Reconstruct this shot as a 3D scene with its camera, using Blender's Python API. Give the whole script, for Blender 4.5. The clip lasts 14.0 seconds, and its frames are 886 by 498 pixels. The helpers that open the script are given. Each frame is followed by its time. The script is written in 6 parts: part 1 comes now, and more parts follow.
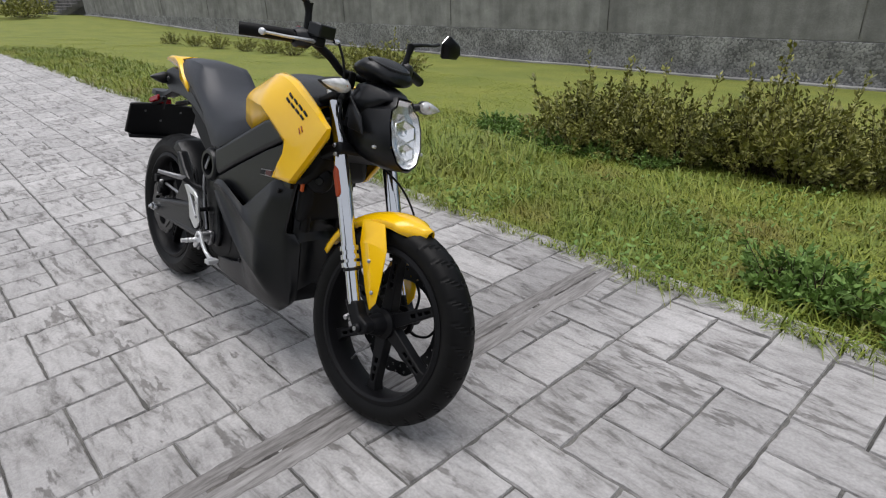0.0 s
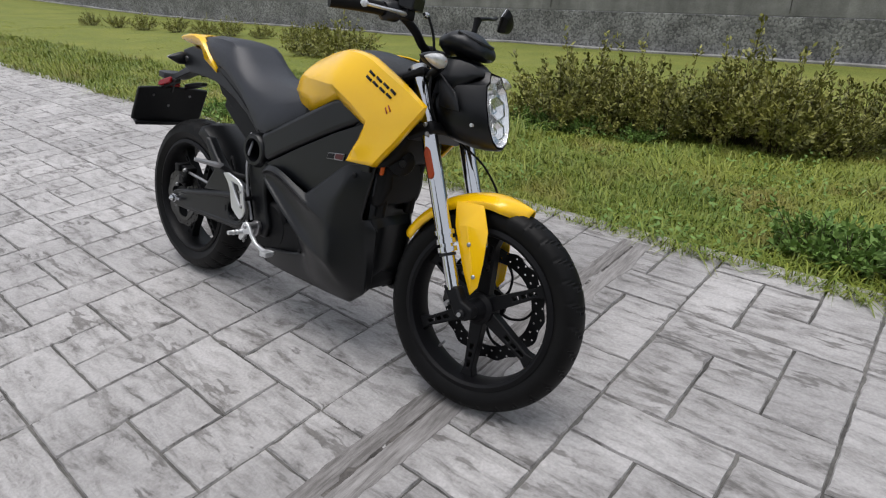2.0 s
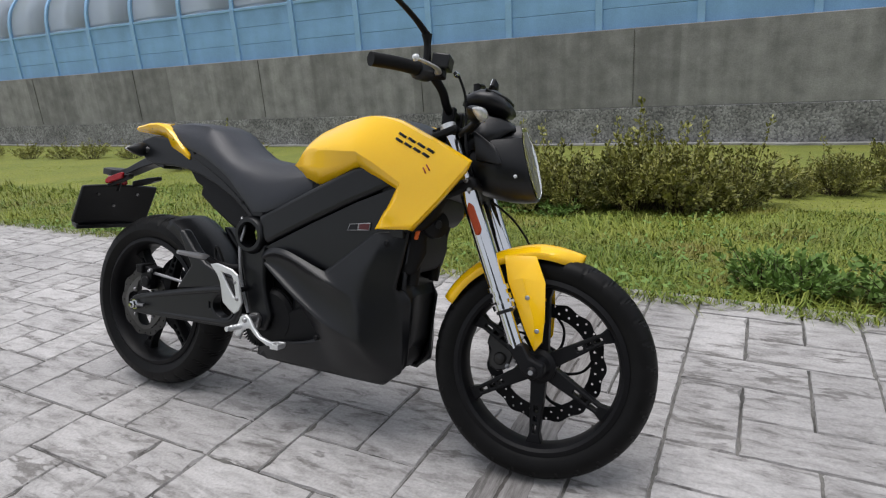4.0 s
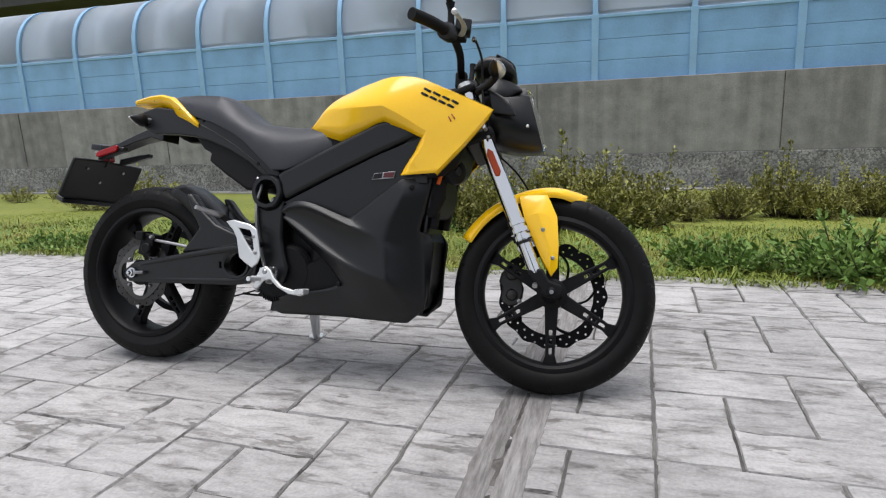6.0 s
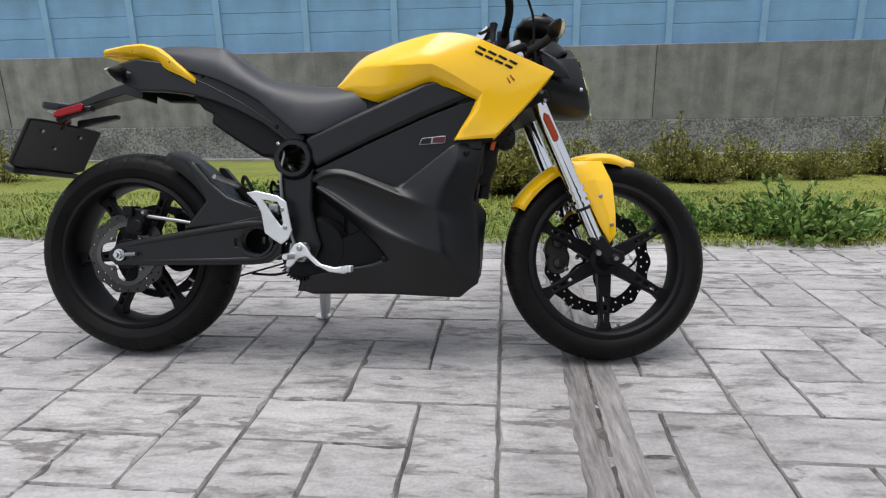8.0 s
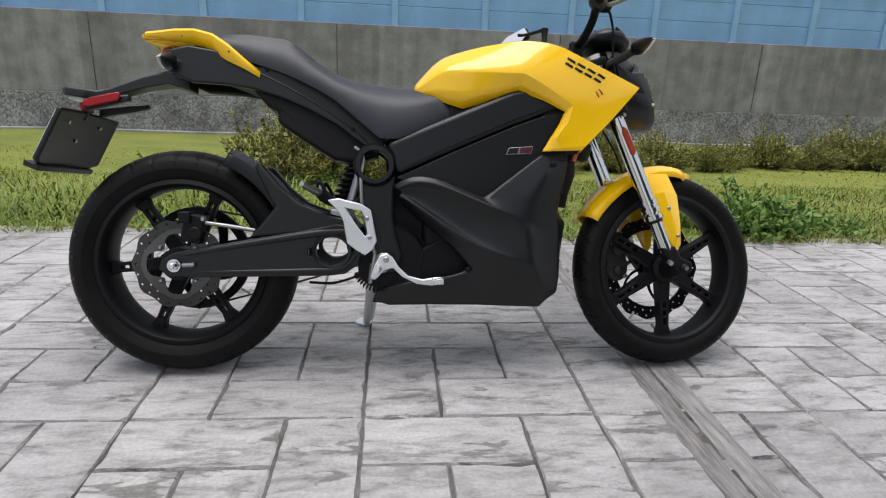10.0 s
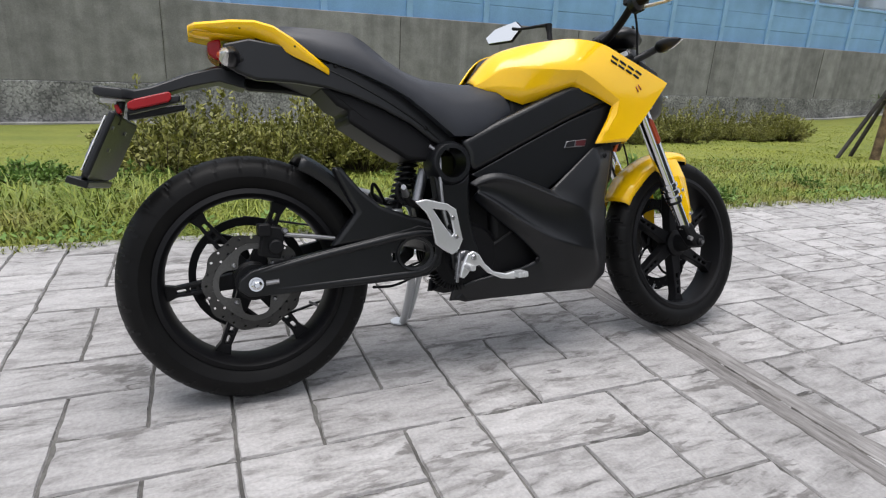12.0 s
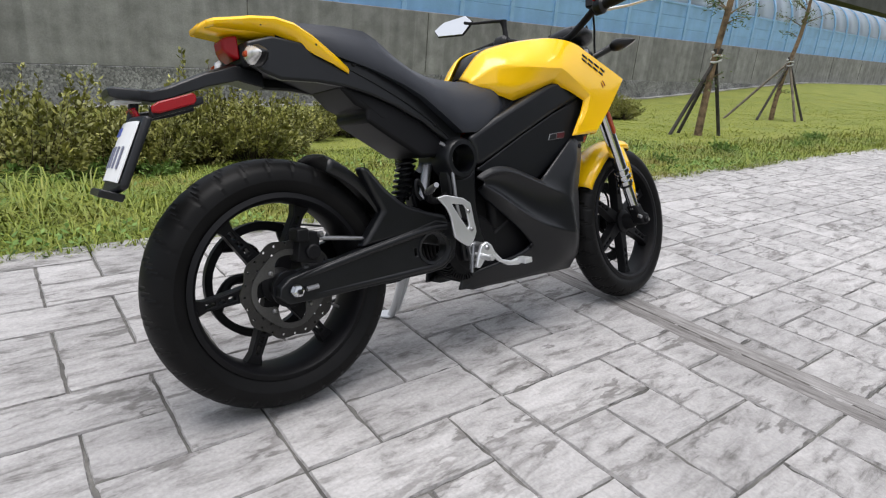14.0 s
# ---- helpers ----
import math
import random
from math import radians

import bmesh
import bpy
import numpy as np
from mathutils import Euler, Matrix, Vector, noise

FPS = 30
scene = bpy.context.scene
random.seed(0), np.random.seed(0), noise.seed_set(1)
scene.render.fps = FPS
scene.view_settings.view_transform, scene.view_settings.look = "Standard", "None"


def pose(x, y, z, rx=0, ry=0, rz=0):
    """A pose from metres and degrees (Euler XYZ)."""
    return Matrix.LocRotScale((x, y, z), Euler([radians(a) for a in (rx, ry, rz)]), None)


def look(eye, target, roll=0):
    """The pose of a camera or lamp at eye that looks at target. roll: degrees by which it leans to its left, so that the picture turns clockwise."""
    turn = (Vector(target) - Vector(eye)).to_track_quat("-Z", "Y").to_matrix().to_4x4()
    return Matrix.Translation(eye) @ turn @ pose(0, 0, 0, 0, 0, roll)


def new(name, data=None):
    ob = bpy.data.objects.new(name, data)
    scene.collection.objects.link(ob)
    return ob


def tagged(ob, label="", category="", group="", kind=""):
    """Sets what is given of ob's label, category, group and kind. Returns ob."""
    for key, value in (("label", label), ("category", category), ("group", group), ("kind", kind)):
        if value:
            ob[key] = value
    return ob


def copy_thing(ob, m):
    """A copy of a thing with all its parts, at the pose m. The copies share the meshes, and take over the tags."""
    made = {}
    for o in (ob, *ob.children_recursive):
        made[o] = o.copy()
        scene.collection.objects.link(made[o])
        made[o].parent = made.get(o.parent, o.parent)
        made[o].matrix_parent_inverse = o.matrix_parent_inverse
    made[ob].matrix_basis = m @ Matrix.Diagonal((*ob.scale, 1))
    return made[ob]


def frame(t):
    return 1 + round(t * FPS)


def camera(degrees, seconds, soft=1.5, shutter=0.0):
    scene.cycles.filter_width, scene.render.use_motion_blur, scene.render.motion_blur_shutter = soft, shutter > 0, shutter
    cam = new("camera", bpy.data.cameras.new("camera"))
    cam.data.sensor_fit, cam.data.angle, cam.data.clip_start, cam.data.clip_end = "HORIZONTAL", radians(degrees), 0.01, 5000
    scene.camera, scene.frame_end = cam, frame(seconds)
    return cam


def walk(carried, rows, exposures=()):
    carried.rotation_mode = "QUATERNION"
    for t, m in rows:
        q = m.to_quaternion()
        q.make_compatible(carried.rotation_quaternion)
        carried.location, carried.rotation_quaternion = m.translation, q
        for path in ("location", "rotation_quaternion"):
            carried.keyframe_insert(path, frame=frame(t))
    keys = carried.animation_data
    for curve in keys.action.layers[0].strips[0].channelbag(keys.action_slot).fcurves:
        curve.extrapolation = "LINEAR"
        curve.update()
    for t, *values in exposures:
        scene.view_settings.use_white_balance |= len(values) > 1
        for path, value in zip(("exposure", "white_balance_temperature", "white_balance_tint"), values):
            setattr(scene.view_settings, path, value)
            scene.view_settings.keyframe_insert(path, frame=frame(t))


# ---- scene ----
cam = camera(73.3, 14.0, 1.2)
PATH = [
    (0, (2.555, -0.821, 1.163), (1.263, 0.463, 0.337), -2.0),
    (0.5, (2.474, -0.847, 1.131), (1.162, 0.411, 0.297), -2.2),
    (1, (2.363, -0.891, 1.137), (1.1, 0.393, 0.267), -1.0),
    (1.5, (2.301, -0.962, 1.151), (1.142, 0.414, 0.277), -0.9),
    (2, (2.197, -1.07, 1.156), (1.08, 0.331, 0.267), -1.9),
    (2.5, (2.101, -1.106, 1.156), (1.006, 0.32, 0.281), -1.0),
    (3, (1.961, -1.112, 1.148), (0.947, 0.374, 0.273), -0.9),
    (3.5, (1.86, -1.134, 1.101), (0.917, 0.407, 0.245), -0.5),
    (3.7, (1.828, -1.184, 1.077), (0.936, 0.457, 0.363), -2.5),
    (5.8, (1.625, -1.589, 0.812), (1.05, 0.283, 0.406), -3.1),
    (6, (1.554, -1.614, 0.788), (1.026, 0.269, 0.367), -2.4),
    (6.5, (1.398, -1.633, 0.787), (1.018, 0.269, 0.3), -2.8),
    (7, (1.277, -1.625, 0.789), (0.934, 0.279, 0.284), -0.9),
    (7.2, (1.238, -1.604, 0.785), (0.919, 0.298, 0.255), -1.2),
    (9.3, (0.654, -1.621, 0.854), (0.849, 0.294, 0.313), 1.9),
    (9.5, (0.609, -1.623, 0.869), (0.8, 0.29, 0.317), 2.5),
    (10, (0.478, -1.54, 0.867), (0.755, 0.345, 0.259), 2.4),
    (10.5, (0.321, -1.48, 0.84), (0.681, 0.376, 0.19), 4.0),
    (11, (0.106, -1.485, 0.862), (0.755, 0.326, 0.312), 3.1),
    (11.5, (-0.074, -1.449, 0.874), (0.554, 0.346, 0.254), 3.2),
    (12, (-0.171, -1.357, 0.878), (0.65, 0.351, 0.239), 3.2),
    (12.5, (-0.315, -1.292, 0.882), (0.652, 0.337, 0.242), 4.6),
    (13, (-0.472, -1.242, 0.902), (0.636, 0.303, 0.281), 2.8),
    (13.5, (-0.52, -1.215, 0.897), (0.636, 0.296, 0.281), 4.4),
    (14, (-0.578, -1.157, 0.9), (0.661, 0.263, 0.233), 4.5),
]
walk(cam, [(t, look(eye, target, roll)) for t, eye, target, roll in PATH], [(0.0, 0.26), (3.5, 0.29), (6.0, 0.58), (7.0, 0.56), (9.5, 0.46), (11.0, 0.56), (14.0, 0.63)])

# world: a bright overcast sky, with a soft broad sun
world = bpy.data.worlds.new("overcast_sky")
scene.world = world
world.use_nodes = True
wn = world.node_tree.nodes
wl = world.node_tree.links
sky = wn.new("ShaderNodeTexSky")
sky.sky_type = "NISHITA"
sky.sun_disc = False
sky.sun_elevation, sky.sun_rotation = radians(84), radians(253)
sky.air_density, sky.dust_density, sky.ozone_density = 1.0, 6.0, 1.0
cloud = wn.new("ShaderNodeMixRGB")
cloud.inputs["Fac"].default_value = 0.94
cloud.inputs["Color2"].default_value = (5.35, 5.6, 6.2, 1)
wl.new(sky.outputs["Color"], cloud.inputs["Color1"])
wl.new(cloud.outputs["Color"], wn["Background"].inputs["Color"])
wn["Background"].inputs["Strength"].default_value = 0.1
sun_data = bpy.data.lights.new("sun", "SUN")
sun_data.energy, sun_data.angle, sun_data.color = 2.05, radians(45), (1.0, 0.97, 0.97)
sun = new("sun", sun_data)
sun.matrix_world = look((-1.0, -0.3, 12), (0, 0, 0))


# ---------------------------------------------------------------- materials
def material(name, colour, rough=0.6, metal=0.0, vary=0.12, scale=6.0, grain=60.0, bump=0.15, colour2=None, coat=0.0,
             random=0.0, depth=0.002, coords="Object", spec=0.5):
    """A surface with stains at a large scale, grain at a small one, and fine relief."""
    m = bpy.data.materials.new(name)
    m.use_nodes = True
    n, l = m.node_tree.nodes, m.node_tree.links
    b = n["Principled BSDF"]
    b.inputs["Roughness"].default_value, b.inputs["Metallic"].default_value = rough, metal
    b.inputs["Coat Weight"].default_value = coat
    b.inputs["Specular IOR Level"].default_value = spec
    tc = n.new("ShaderNodeTexCoord")
    big, small = n.new("ShaderNodeTexNoise"), n.new("ShaderNodeTexNoise")
    big.inputs["Scale"].default_value, big.inputs["Detail"].default_value = scale, 5
    small.inputs["Scale"].default_value, small.inputs["Detail"].default_value = grain, 4
    l.new(tc.outputs[coords], big.inputs["Vector"])
    l.new(tc.outputs[coords], small.inputs["Vector"])
    mix = n.new("ShaderNodeMixRGB")
    dark = colour2 or tuple(c * (1 - 2.2 * vary) for c in colour)
    light = colour if colour2 else tuple(min(1, c * (1 + vary)) for c in colour)
    mix.inputs["Color1"].default_value, mix.inputs["Color2"].default_value = (*dark, 1), (*light, 1)
    ramp = n.new("ShaderNodeMapRange")
    ramp.inputs["From Min"].default_value, ramp.inputs["From Max"].default_value = 0.3, 0.68
    l.new(big.outputs["Fac"], ramp.inputs["Value"])
    l.new(ramp.outputs["Result"], mix.inputs["Fac"])
    fine = n.new("ShaderNodeMixRGB")
    fine.blend_type = "OVERLAY"
    fine.inputs["Fac"].default_value = min(0.9, vary * 2)
    l.new(mix.outputs["Color"], fine.inputs["Color1"])
    l.new(small.outputs["Fac"], fine.inputs["Color2"])
    out = fine.outputs["Color"]
    if random:
        info = n.new("ShaderNodeObjectInfo")
        hsv = n.new("ShaderNodeHueSaturation")
        span = n.new("ShaderNodeMapRange")
        span.inputs["To Min"].default_value, span.inputs["To Max"].default_value = 1 - random, 1 + random
        l.new(info.outputs["Random"], span.inputs["Value"])
        l.new(span.outputs["Result"], hsv.inputs["Value"])
        l.new(out, hsv.inputs["Color"])
        out = hsv.outputs["Color"]
    l.new(out, b.inputs["Base Color"])
    if bump:
        bp = n.new("ShaderNodeBump")
        bp.inputs["Strength"].default_value, bp.inputs["Distance"].default_value = bump, depth
        l.new(small.outputs["Fac"], bp.inputs["Height"])
        l.new(bp.outputs["Normal"], b.inputs["Normal"])
    return m


YELLOW = material("yellow_paint", (1.0, 0.572, 0.003), 0.22, vary=0.03, bump=0.03, coat=0.4, scale=3, grain=400)
PLASTIC = material("black_plastic", (0.0040, 0.0046, 0.0060), 0.36, spec=0.40, vary=0.15, grain=900, bump=0.25, depth=0.0006)
SATIN = material("satin_black_metal", (0.004, 0.004, 0.005), 0.5, spec=0.2, vary=0.15, grain=500, bump=0.1, depth=0.0005)
VINYL = material("seat_vinyl", (0.017, 0.0195, 0.027), 0.46, spec=0.5, vary=0.12, grain=700, bump=0.4, depth=0.0006)
RUBBER = material("tyre_rubber", (0.0042, 0.0041, 0.0042), 0.5, spec=0.16, vary=0.2, scale=14, grain=300, bump=0.3, depth=0.0006)
CHROME = material("chrome", (0.62, 0.63, 0.645), 0.05, 1.0, vary=0.02, bump=0.0)
LAMP_SILVER = material("lamp_silver", (0.88, 0.885, 0.89), 0.24, 1.0, vary=0.03, scale=30, grain=90, bump=0.15, depth=0.001)
ALLOY = material("cast_alloy", (0.72, 0.73, 0.74), 0.36, 0.75, vary=0.06, grain=250, bump=0.12, depth=0.0006)
FLANGE = material("flange_steel", (0.105, 0.103, 0.101), 0.42, 0.85, vary=0.15, grain=200, bump=0.1, depth=0.0005)
DISC = material("disc_steel", (0.060, 0.058, 0.057), 0.38, 0.85, vary=0.15, grain=200, bump=0.1, depth=0.0005)
STEEL = material("brushed_steel", (0.34, 0.34, 0.35), 0.34, 0.9, vary=0.12, grain=200, bump=0.1, depth=0.0005)
ORANGE = material("amber_reflector", (0.32, 0.042, 0.006), 0.3, vary=0.06, grain=300, bump=0.15, spec=0.3)
RED = material("red_lens", (0.26, 0.004, 0.007), 0.25, vary=0.06, grain=250, bump=0.15, spec=0.3)
WHITE = material("plate_white", (0.75, 0.76, 0.76), 0.5, vary=0.04, bump=0.03)
INK = material("print_black", (0.012, 0.012, 0.014), 0.6, vary=0.05, bump=0.0, spec=0.2)
CALIPER = material("anodised_caliper", (0.035, 0.032, 0.030), 0.42, vary=0.15, bump=0.05)
BADGE_RED = material("badge_red", (0.07, 0.006, 0.009), 0.4, vary=0.05, bump=0.0)
INK_RED = material("print_red", (0.42, 0.06, 0.02), 0.5, vary=0.05, bump=0.0)
ORANGE_TUBE = material("orange_frame_paint", (0.6, 0.1, 0.01), 0.35, vary=0.08, bump=0.05)
GOLD = material("gold_caliper_fluid", (0.6, 0.3, 0.02), 0.35, vary=0.1, bump=0.05)
KERB = material("kerb_concrete", (0.34, 0.335, 0.32), 0.9, vary=0.2, scale=2.0, grain=30, bump=0.2, depth=0.004)
BLUE = material("barrier_blue", (0.215, 0.405, 0.66), 0.5, vary=0.1, scale=1.2, grain=40, bump=0.06)
BLUE_POST = material("barrier_post_blue", (0.26, 0.46, 0.70), 0.5, vary=0.08, scale=1.5, grain=40, bump=0.05)
JOINT = material("paving_joint", (0.12, 0.116, 0.108), 0.95, vary=0.3, scale=5, grain=80, bump=0.5, depth=0.004)
BARK = material("bark", (0.22, 0.15, 0.09), 0.9, vary=0.3, scale=9, grain=70, bump=0.8, depth=0.01)
STAKE = material("stake_wood", (0.055, 0.05, 0.045), 0.9, vary=0.3, scale=7, grain=60, bump=0.5, depth=0.004)
TIE = material("tie_cloth", (0.55, 0.55, 0.55), 0.8, vary=0.1, grain=90, bump=0.3)
DECK = material("overpass_concrete", (0.06, 0.06, 0.062), 0.9, vary=0.2, scale=0.4, grain=6, bump=0.2, depth=0.01)
CARPAINT = material("dark_car_paint", (0.03, 0.035, 0.05), 0.25, vary=0.05, bump=0.0, coat=0.6)


def glass(name, tint=(0.9, 0.92, 0.93), rough=0.05, see=0.85, ior=1.18):
    m = bpy.data.materials.new(name)
    m.use_nodes = True
    b = m.node_tree.nodes["Principled BSDF"]
    b.inputs["Base Color"].default_value = (*tint, 1)
    b.inputs["Roughness"].default_value = rough
    b.inputs["Transmission Weight"].default_value = see
    b.inputs["IOR"].default_value = ior
    return m


LENS = glass("clear_lens", (1.0, 1.0, 1.0), 0.0, 1.0, 1.04)
SIGNAL = material("clear_signal_lens", (0.80, 0.79, 0.77), 0.10, 0.45, vary=0.14, scale=60, grain=160, bump=0.5, coat=0.6)
SHEET = glass("translucent_sheet", (0.50, 0.57, 0.66), 0.3, 0.6)
MIRROR = material("mirror_glass", (0.92, 0.93, 0.94), 0.02, 1.0, vary=0.0, bump=0.0)


def stone_material():
    """Stamped concrete: mottled grey with cleft relief, each slab of its own tone."""
    m = bpy.data.materials.new("stamped_concrete")
    m.use_nodes = True
    n, l = m.node_tree.nodes, m.node_tree.links
    b = n["Principled BSDF"]
    b.inputs["Roughness"].default_value = 0.72
    geo, isl, info = n.new("ShaderNodeNewGeometry"), n.new("ShaderNodeMath"), n.new("ShaderNodeObjectInfo")
    tc = n.new("ShaderNodeTexCoord")
    isl.operation = "ADD"
    l.new(geo.outputs["Random Per Island"], isl.inputs[0])
    l.new(info.outputs["Random"], isl.inputs[1])
    off = n.new("ShaderNodeVectorMath")
    off.operation = "SCALE"
    off.inputs["Scale"].default_value = 37.0
    comb = n.new("ShaderNodeCombineXYZ")
    for k in "XYZ":
        l.new(isl.outputs[0], comb.inputs[k])
    l.new(comb.outputs[0], off.inputs[0])
    add = n.new("ShaderNodeVectorMath")
    l.new(geo.outputs["Position"], add.inputs[0])
    l.new(off.outputs[0], add.inputs[1])

    def noise_at(scale, detail, rough=0.55, distort=0.0, src=add.outputs[0]):
        t = n.new("ShaderNodeTexNoise")
        t.inputs["Scale"].default_value, t.inputs["Detail"].default_value = scale, detail
        t.inputs["Roughness"].default_value, t.inputs["Distortion"].default_value = rough, distort
        l.new(src, t.inputs["Vector"])
        return t.outputs["Fac"]

    slant = n.new("ShaderNodeMapping")
    slant.inputs["Rotation"].default_value, slant.inputs["Scale"].default_value = (0, 0, radians(38)), (0.55, 1.8, 1.0)
    l.new(add.outputs[0], slant.inputs["Vector"])
    stain, cleft, fine = noise_at(3.2, 6, 0.6), noise_at(15.0, 10, 0.66, 0.5, slant.outputs[0]), noise_at(110.0, 4)
    crease = n.new("ShaderNodeTexNoise")
    crease.noise_type = "RIDGED_MULTIFRACTAL"
    for key, val in (("Scale", 3.4), ("Detail", 7.0), ("Roughness", 0.62), ("Lacunarity", 2.1), ("Offset", 1.0), ("Gain", 1.4)):
        crease.inputs[key].default_value = val
    l.new(slant.outputs[0], crease.inputs["Vector"])
    wide = noise_at(1.1, 3, 0.5, 0.0, geo.outputs["Position"])
    ramp = n.new("ShaderNodeValToRGB")
    e = ramp.color_ramp.elements
    e[0].position, e[0].color = 0.36, (0.145, 0.137, 0.130, 1)
    e[1].position, e[1].color = 0.55, (0.420, 0.407, 0.401, 1)
    mid = e.new(0.445)
    mid.color = (0.318, 0.307, 0.300, 1)
    def op(kind, a, b=None):
        q = n.new("ShaderNodeMath")
        q.operation = kind
        l.new(a, q.inputs[0])
        if b is not None:
            if isinstance(b, (int, float)):
                q.inputs[1].default_value = b
            else:
                l.new(b, q.inputs[1])
        return q.outputs[0]

    def span(src, a, b, lo, hi):
        q = n.new("ShaderNodeMapRange")
        q.interpolation_type = "SMOOTHSTEP"
        for key, val in (("From Min", a), ("From Max", b), ("To Min", lo), ("To Max", hi)):
            q.inputs[key].default_value = val
        l.new(src, q.inputs["Value"])
        return q.outputs[0]

    l.new(op("ADD", op("MULTIPLY", cleft, 0.68), op("MULTIPLY", stain, 0.32)), ramp.inputs["Fac"])
    patch = noise_at(3.0, 3)
    edge = op("MULTIPLY", span(crease.outputs["Fac"], 1.80, 2.12, 0.0, 1.0), span(patch, 0.38, 0.58, 0.15, 0.85))
    shelf = op("SUBTRACT", op("MULTIPLY", cleft, 2.2), op("MULTIPLY", edge, 0.5))
    cut = n.new("ShaderNodeMixRGB")
    cut.inputs["Color2"].default_value = (0.145, 0.136, 0.128, 1)
    l.new(edge, cut.inputs["Fac"])
    l.new(ramp.outputs["Color"], cut.inputs["Color1"])
    grain = n.new("ShaderNodeMixRGB")
    grain.blend_type, grain.inputs["Fac"].default_value = "OVERLAY", 0.34
    l.new(cut.outputs["Color"], grain.inputs["Color1"])
    l.new(fine, grain.inputs["Color2"])
    hsv = n.new("ShaderNodeHueSaturation")
    tone, tone2 = n.new("ShaderNodeMapRange"), n.new("ShaderNodeMapRange")
    tone.inputs["From Max"].default_value = 2.0
    tone.inputs["To Min"].default_value, tone.inputs["To Max"].default_value = 0.84, 1.17
    l.new(isl.outputs[0], tone.inputs["Value"])
    tone2.inputs["From Min"].default_value, tone2.inputs["From Max"].default_value = 0.3, 0.7
    tone2.inputs["To Min"].default_value, tone2.inputs["To Max"].default_value = 0.85, 1.1
    l.new(wide, tone2.inputs["Value"])
    tm = n.new("ShaderNodeMath")
    tm.operation = "MULTIPLY"
    # an uneven darker band over the slabs beside the cut seam
    side = n.new("ShaderNodeVectorMath")
    side.operation = "DOT_PRODUCT"
    side.inputs[1].default_value = (math.cos(radians(-2.9)), math.sin(radians(-2.9)), 0)
    l.new(geo.outputs["Position"], side.inputs[0])
    away = op("ABSOLUTE", op("SUBTRACT", side.outputs["Value"], 1.30))
    spread = op("ADD", away, op("MULTIPLY", op("SUBTRACT", noise_at(2.6, 4, 0.6, 0.0, geo.outputs["Position"]), 0.5), 0.9))
    l.new(op("MULTIPLY", tone.outputs[0], span(spread, 0.02, 0.42, 0.78, 1.0)), tm.inputs[0])
    l.new(tone2.outputs[0], tm.inputs[1])
    l.new(tm.outputs[0], hsv.inputs["Value"])
    l.new(grain.outputs["Color"], hsv.inputs["Color"])
    l.new(hsv.outputs["Color"], b.inputs["Base Color"])
    bp, bp2 = n.new("ShaderNodeBump"), n.new("ShaderNodeBump")
    bp.inputs["Strength"].default_value, bp.inputs["Distance"].default_value = 0.85, 0.008
    l.new(shelf, bp.inputs["Height"])
    bp2.inputs["Strength"].default_value, bp2.inputs["Distance"].default_value = 0.3, 0.002
    l.new(fine, bp2.inputs["Height"])
    l.new(bp.outputs["Normal"], bp2.inputs["Normal"])
    l.new(bp2.outputs["Normal"], b.inputs["Normal"])
    return m


STONE = stone_material()
def wall_material():
    """Poured concrete: upright panels of differing tone, run-down streaks and a fine speckle."""
    m = material("wall_concrete", (0.268, 0.265, 0.266), 0.9, vary=0.13, scale=2.6, grain=42, bump=0.4, depth=0.01)
    n, l = m.node_tree.nodes, m.node_tree.links
    b = n["Principled BSDF"]
    base = b.inputs["Base Color"].links[0].from_socket
    geo = n.new("ShaderNodeNewGeometry")
    cut = n.new("ShaderNodeSeparateXYZ")
    l.new(geo.outputs["Position"], cut.inputs[0])
    vor = n.new("ShaderNodeTexVoronoi")
    vor.voronoi_dimensions = "1D"
    vor.inputs["Scale"].default_value = 0.95
    l.new(cut.outputs["X"], vor.inputs["W"])
    grey = n.new("ShaderNodeRGBToBW")
    l.new(vor.outputs["Color"], grey.inputs[0])
    stretch = n.new("ShaderNodeVectorMath")
    stretch.operation = "MULTIPLY"
    stretch.inputs[1].default_value = (4.2, 1.0, 0.10)
    l.new(geo.outputs["Position"], stretch.inputs[0])
    run = n.new("ShaderNodeTexNoise")
    run.inputs["Scale"].default_value, run.inputs["Detail"].default_value = 1.0, 6
    l.new(stretch.outputs[0], run.inputs["Vector"])
    spans = []
    for src, a, b2, lo, hi in ((grey.outputs[0], 0.2, 0.8, 0.82, 1.12), (run.outputs["Fac"], 0.30, 0.66, 0.80, 1.08)):
        s = n.new("ShaderNodeMapRange")
        for key, val in (("From Min", a), ("From Max", b2), ("To Min", lo), ("To Max", hi)):
            s.inputs[key].default_value = val
        l.new(src, s.inputs["Value"])
        spans.append(s)
    tone = n.new("ShaderNodeMath")
    tone.operation = "MULTIPLY"
    l.new(spans[0].outputs[0], tone.inputs[0])
    l.new(spans[1].outputs[0], tone.inputs[1])
    hsv = n.new("ShaderNodeHueSaturation")
    l.new(tone.outputs[0], hsv.inputs["Value"])
    l.new(base, hsv.inputs["Color"])
    l.new(hsv.outputs["Color"], b.inputs["Base Color"])
    return m


CONCRETE = wall_material()


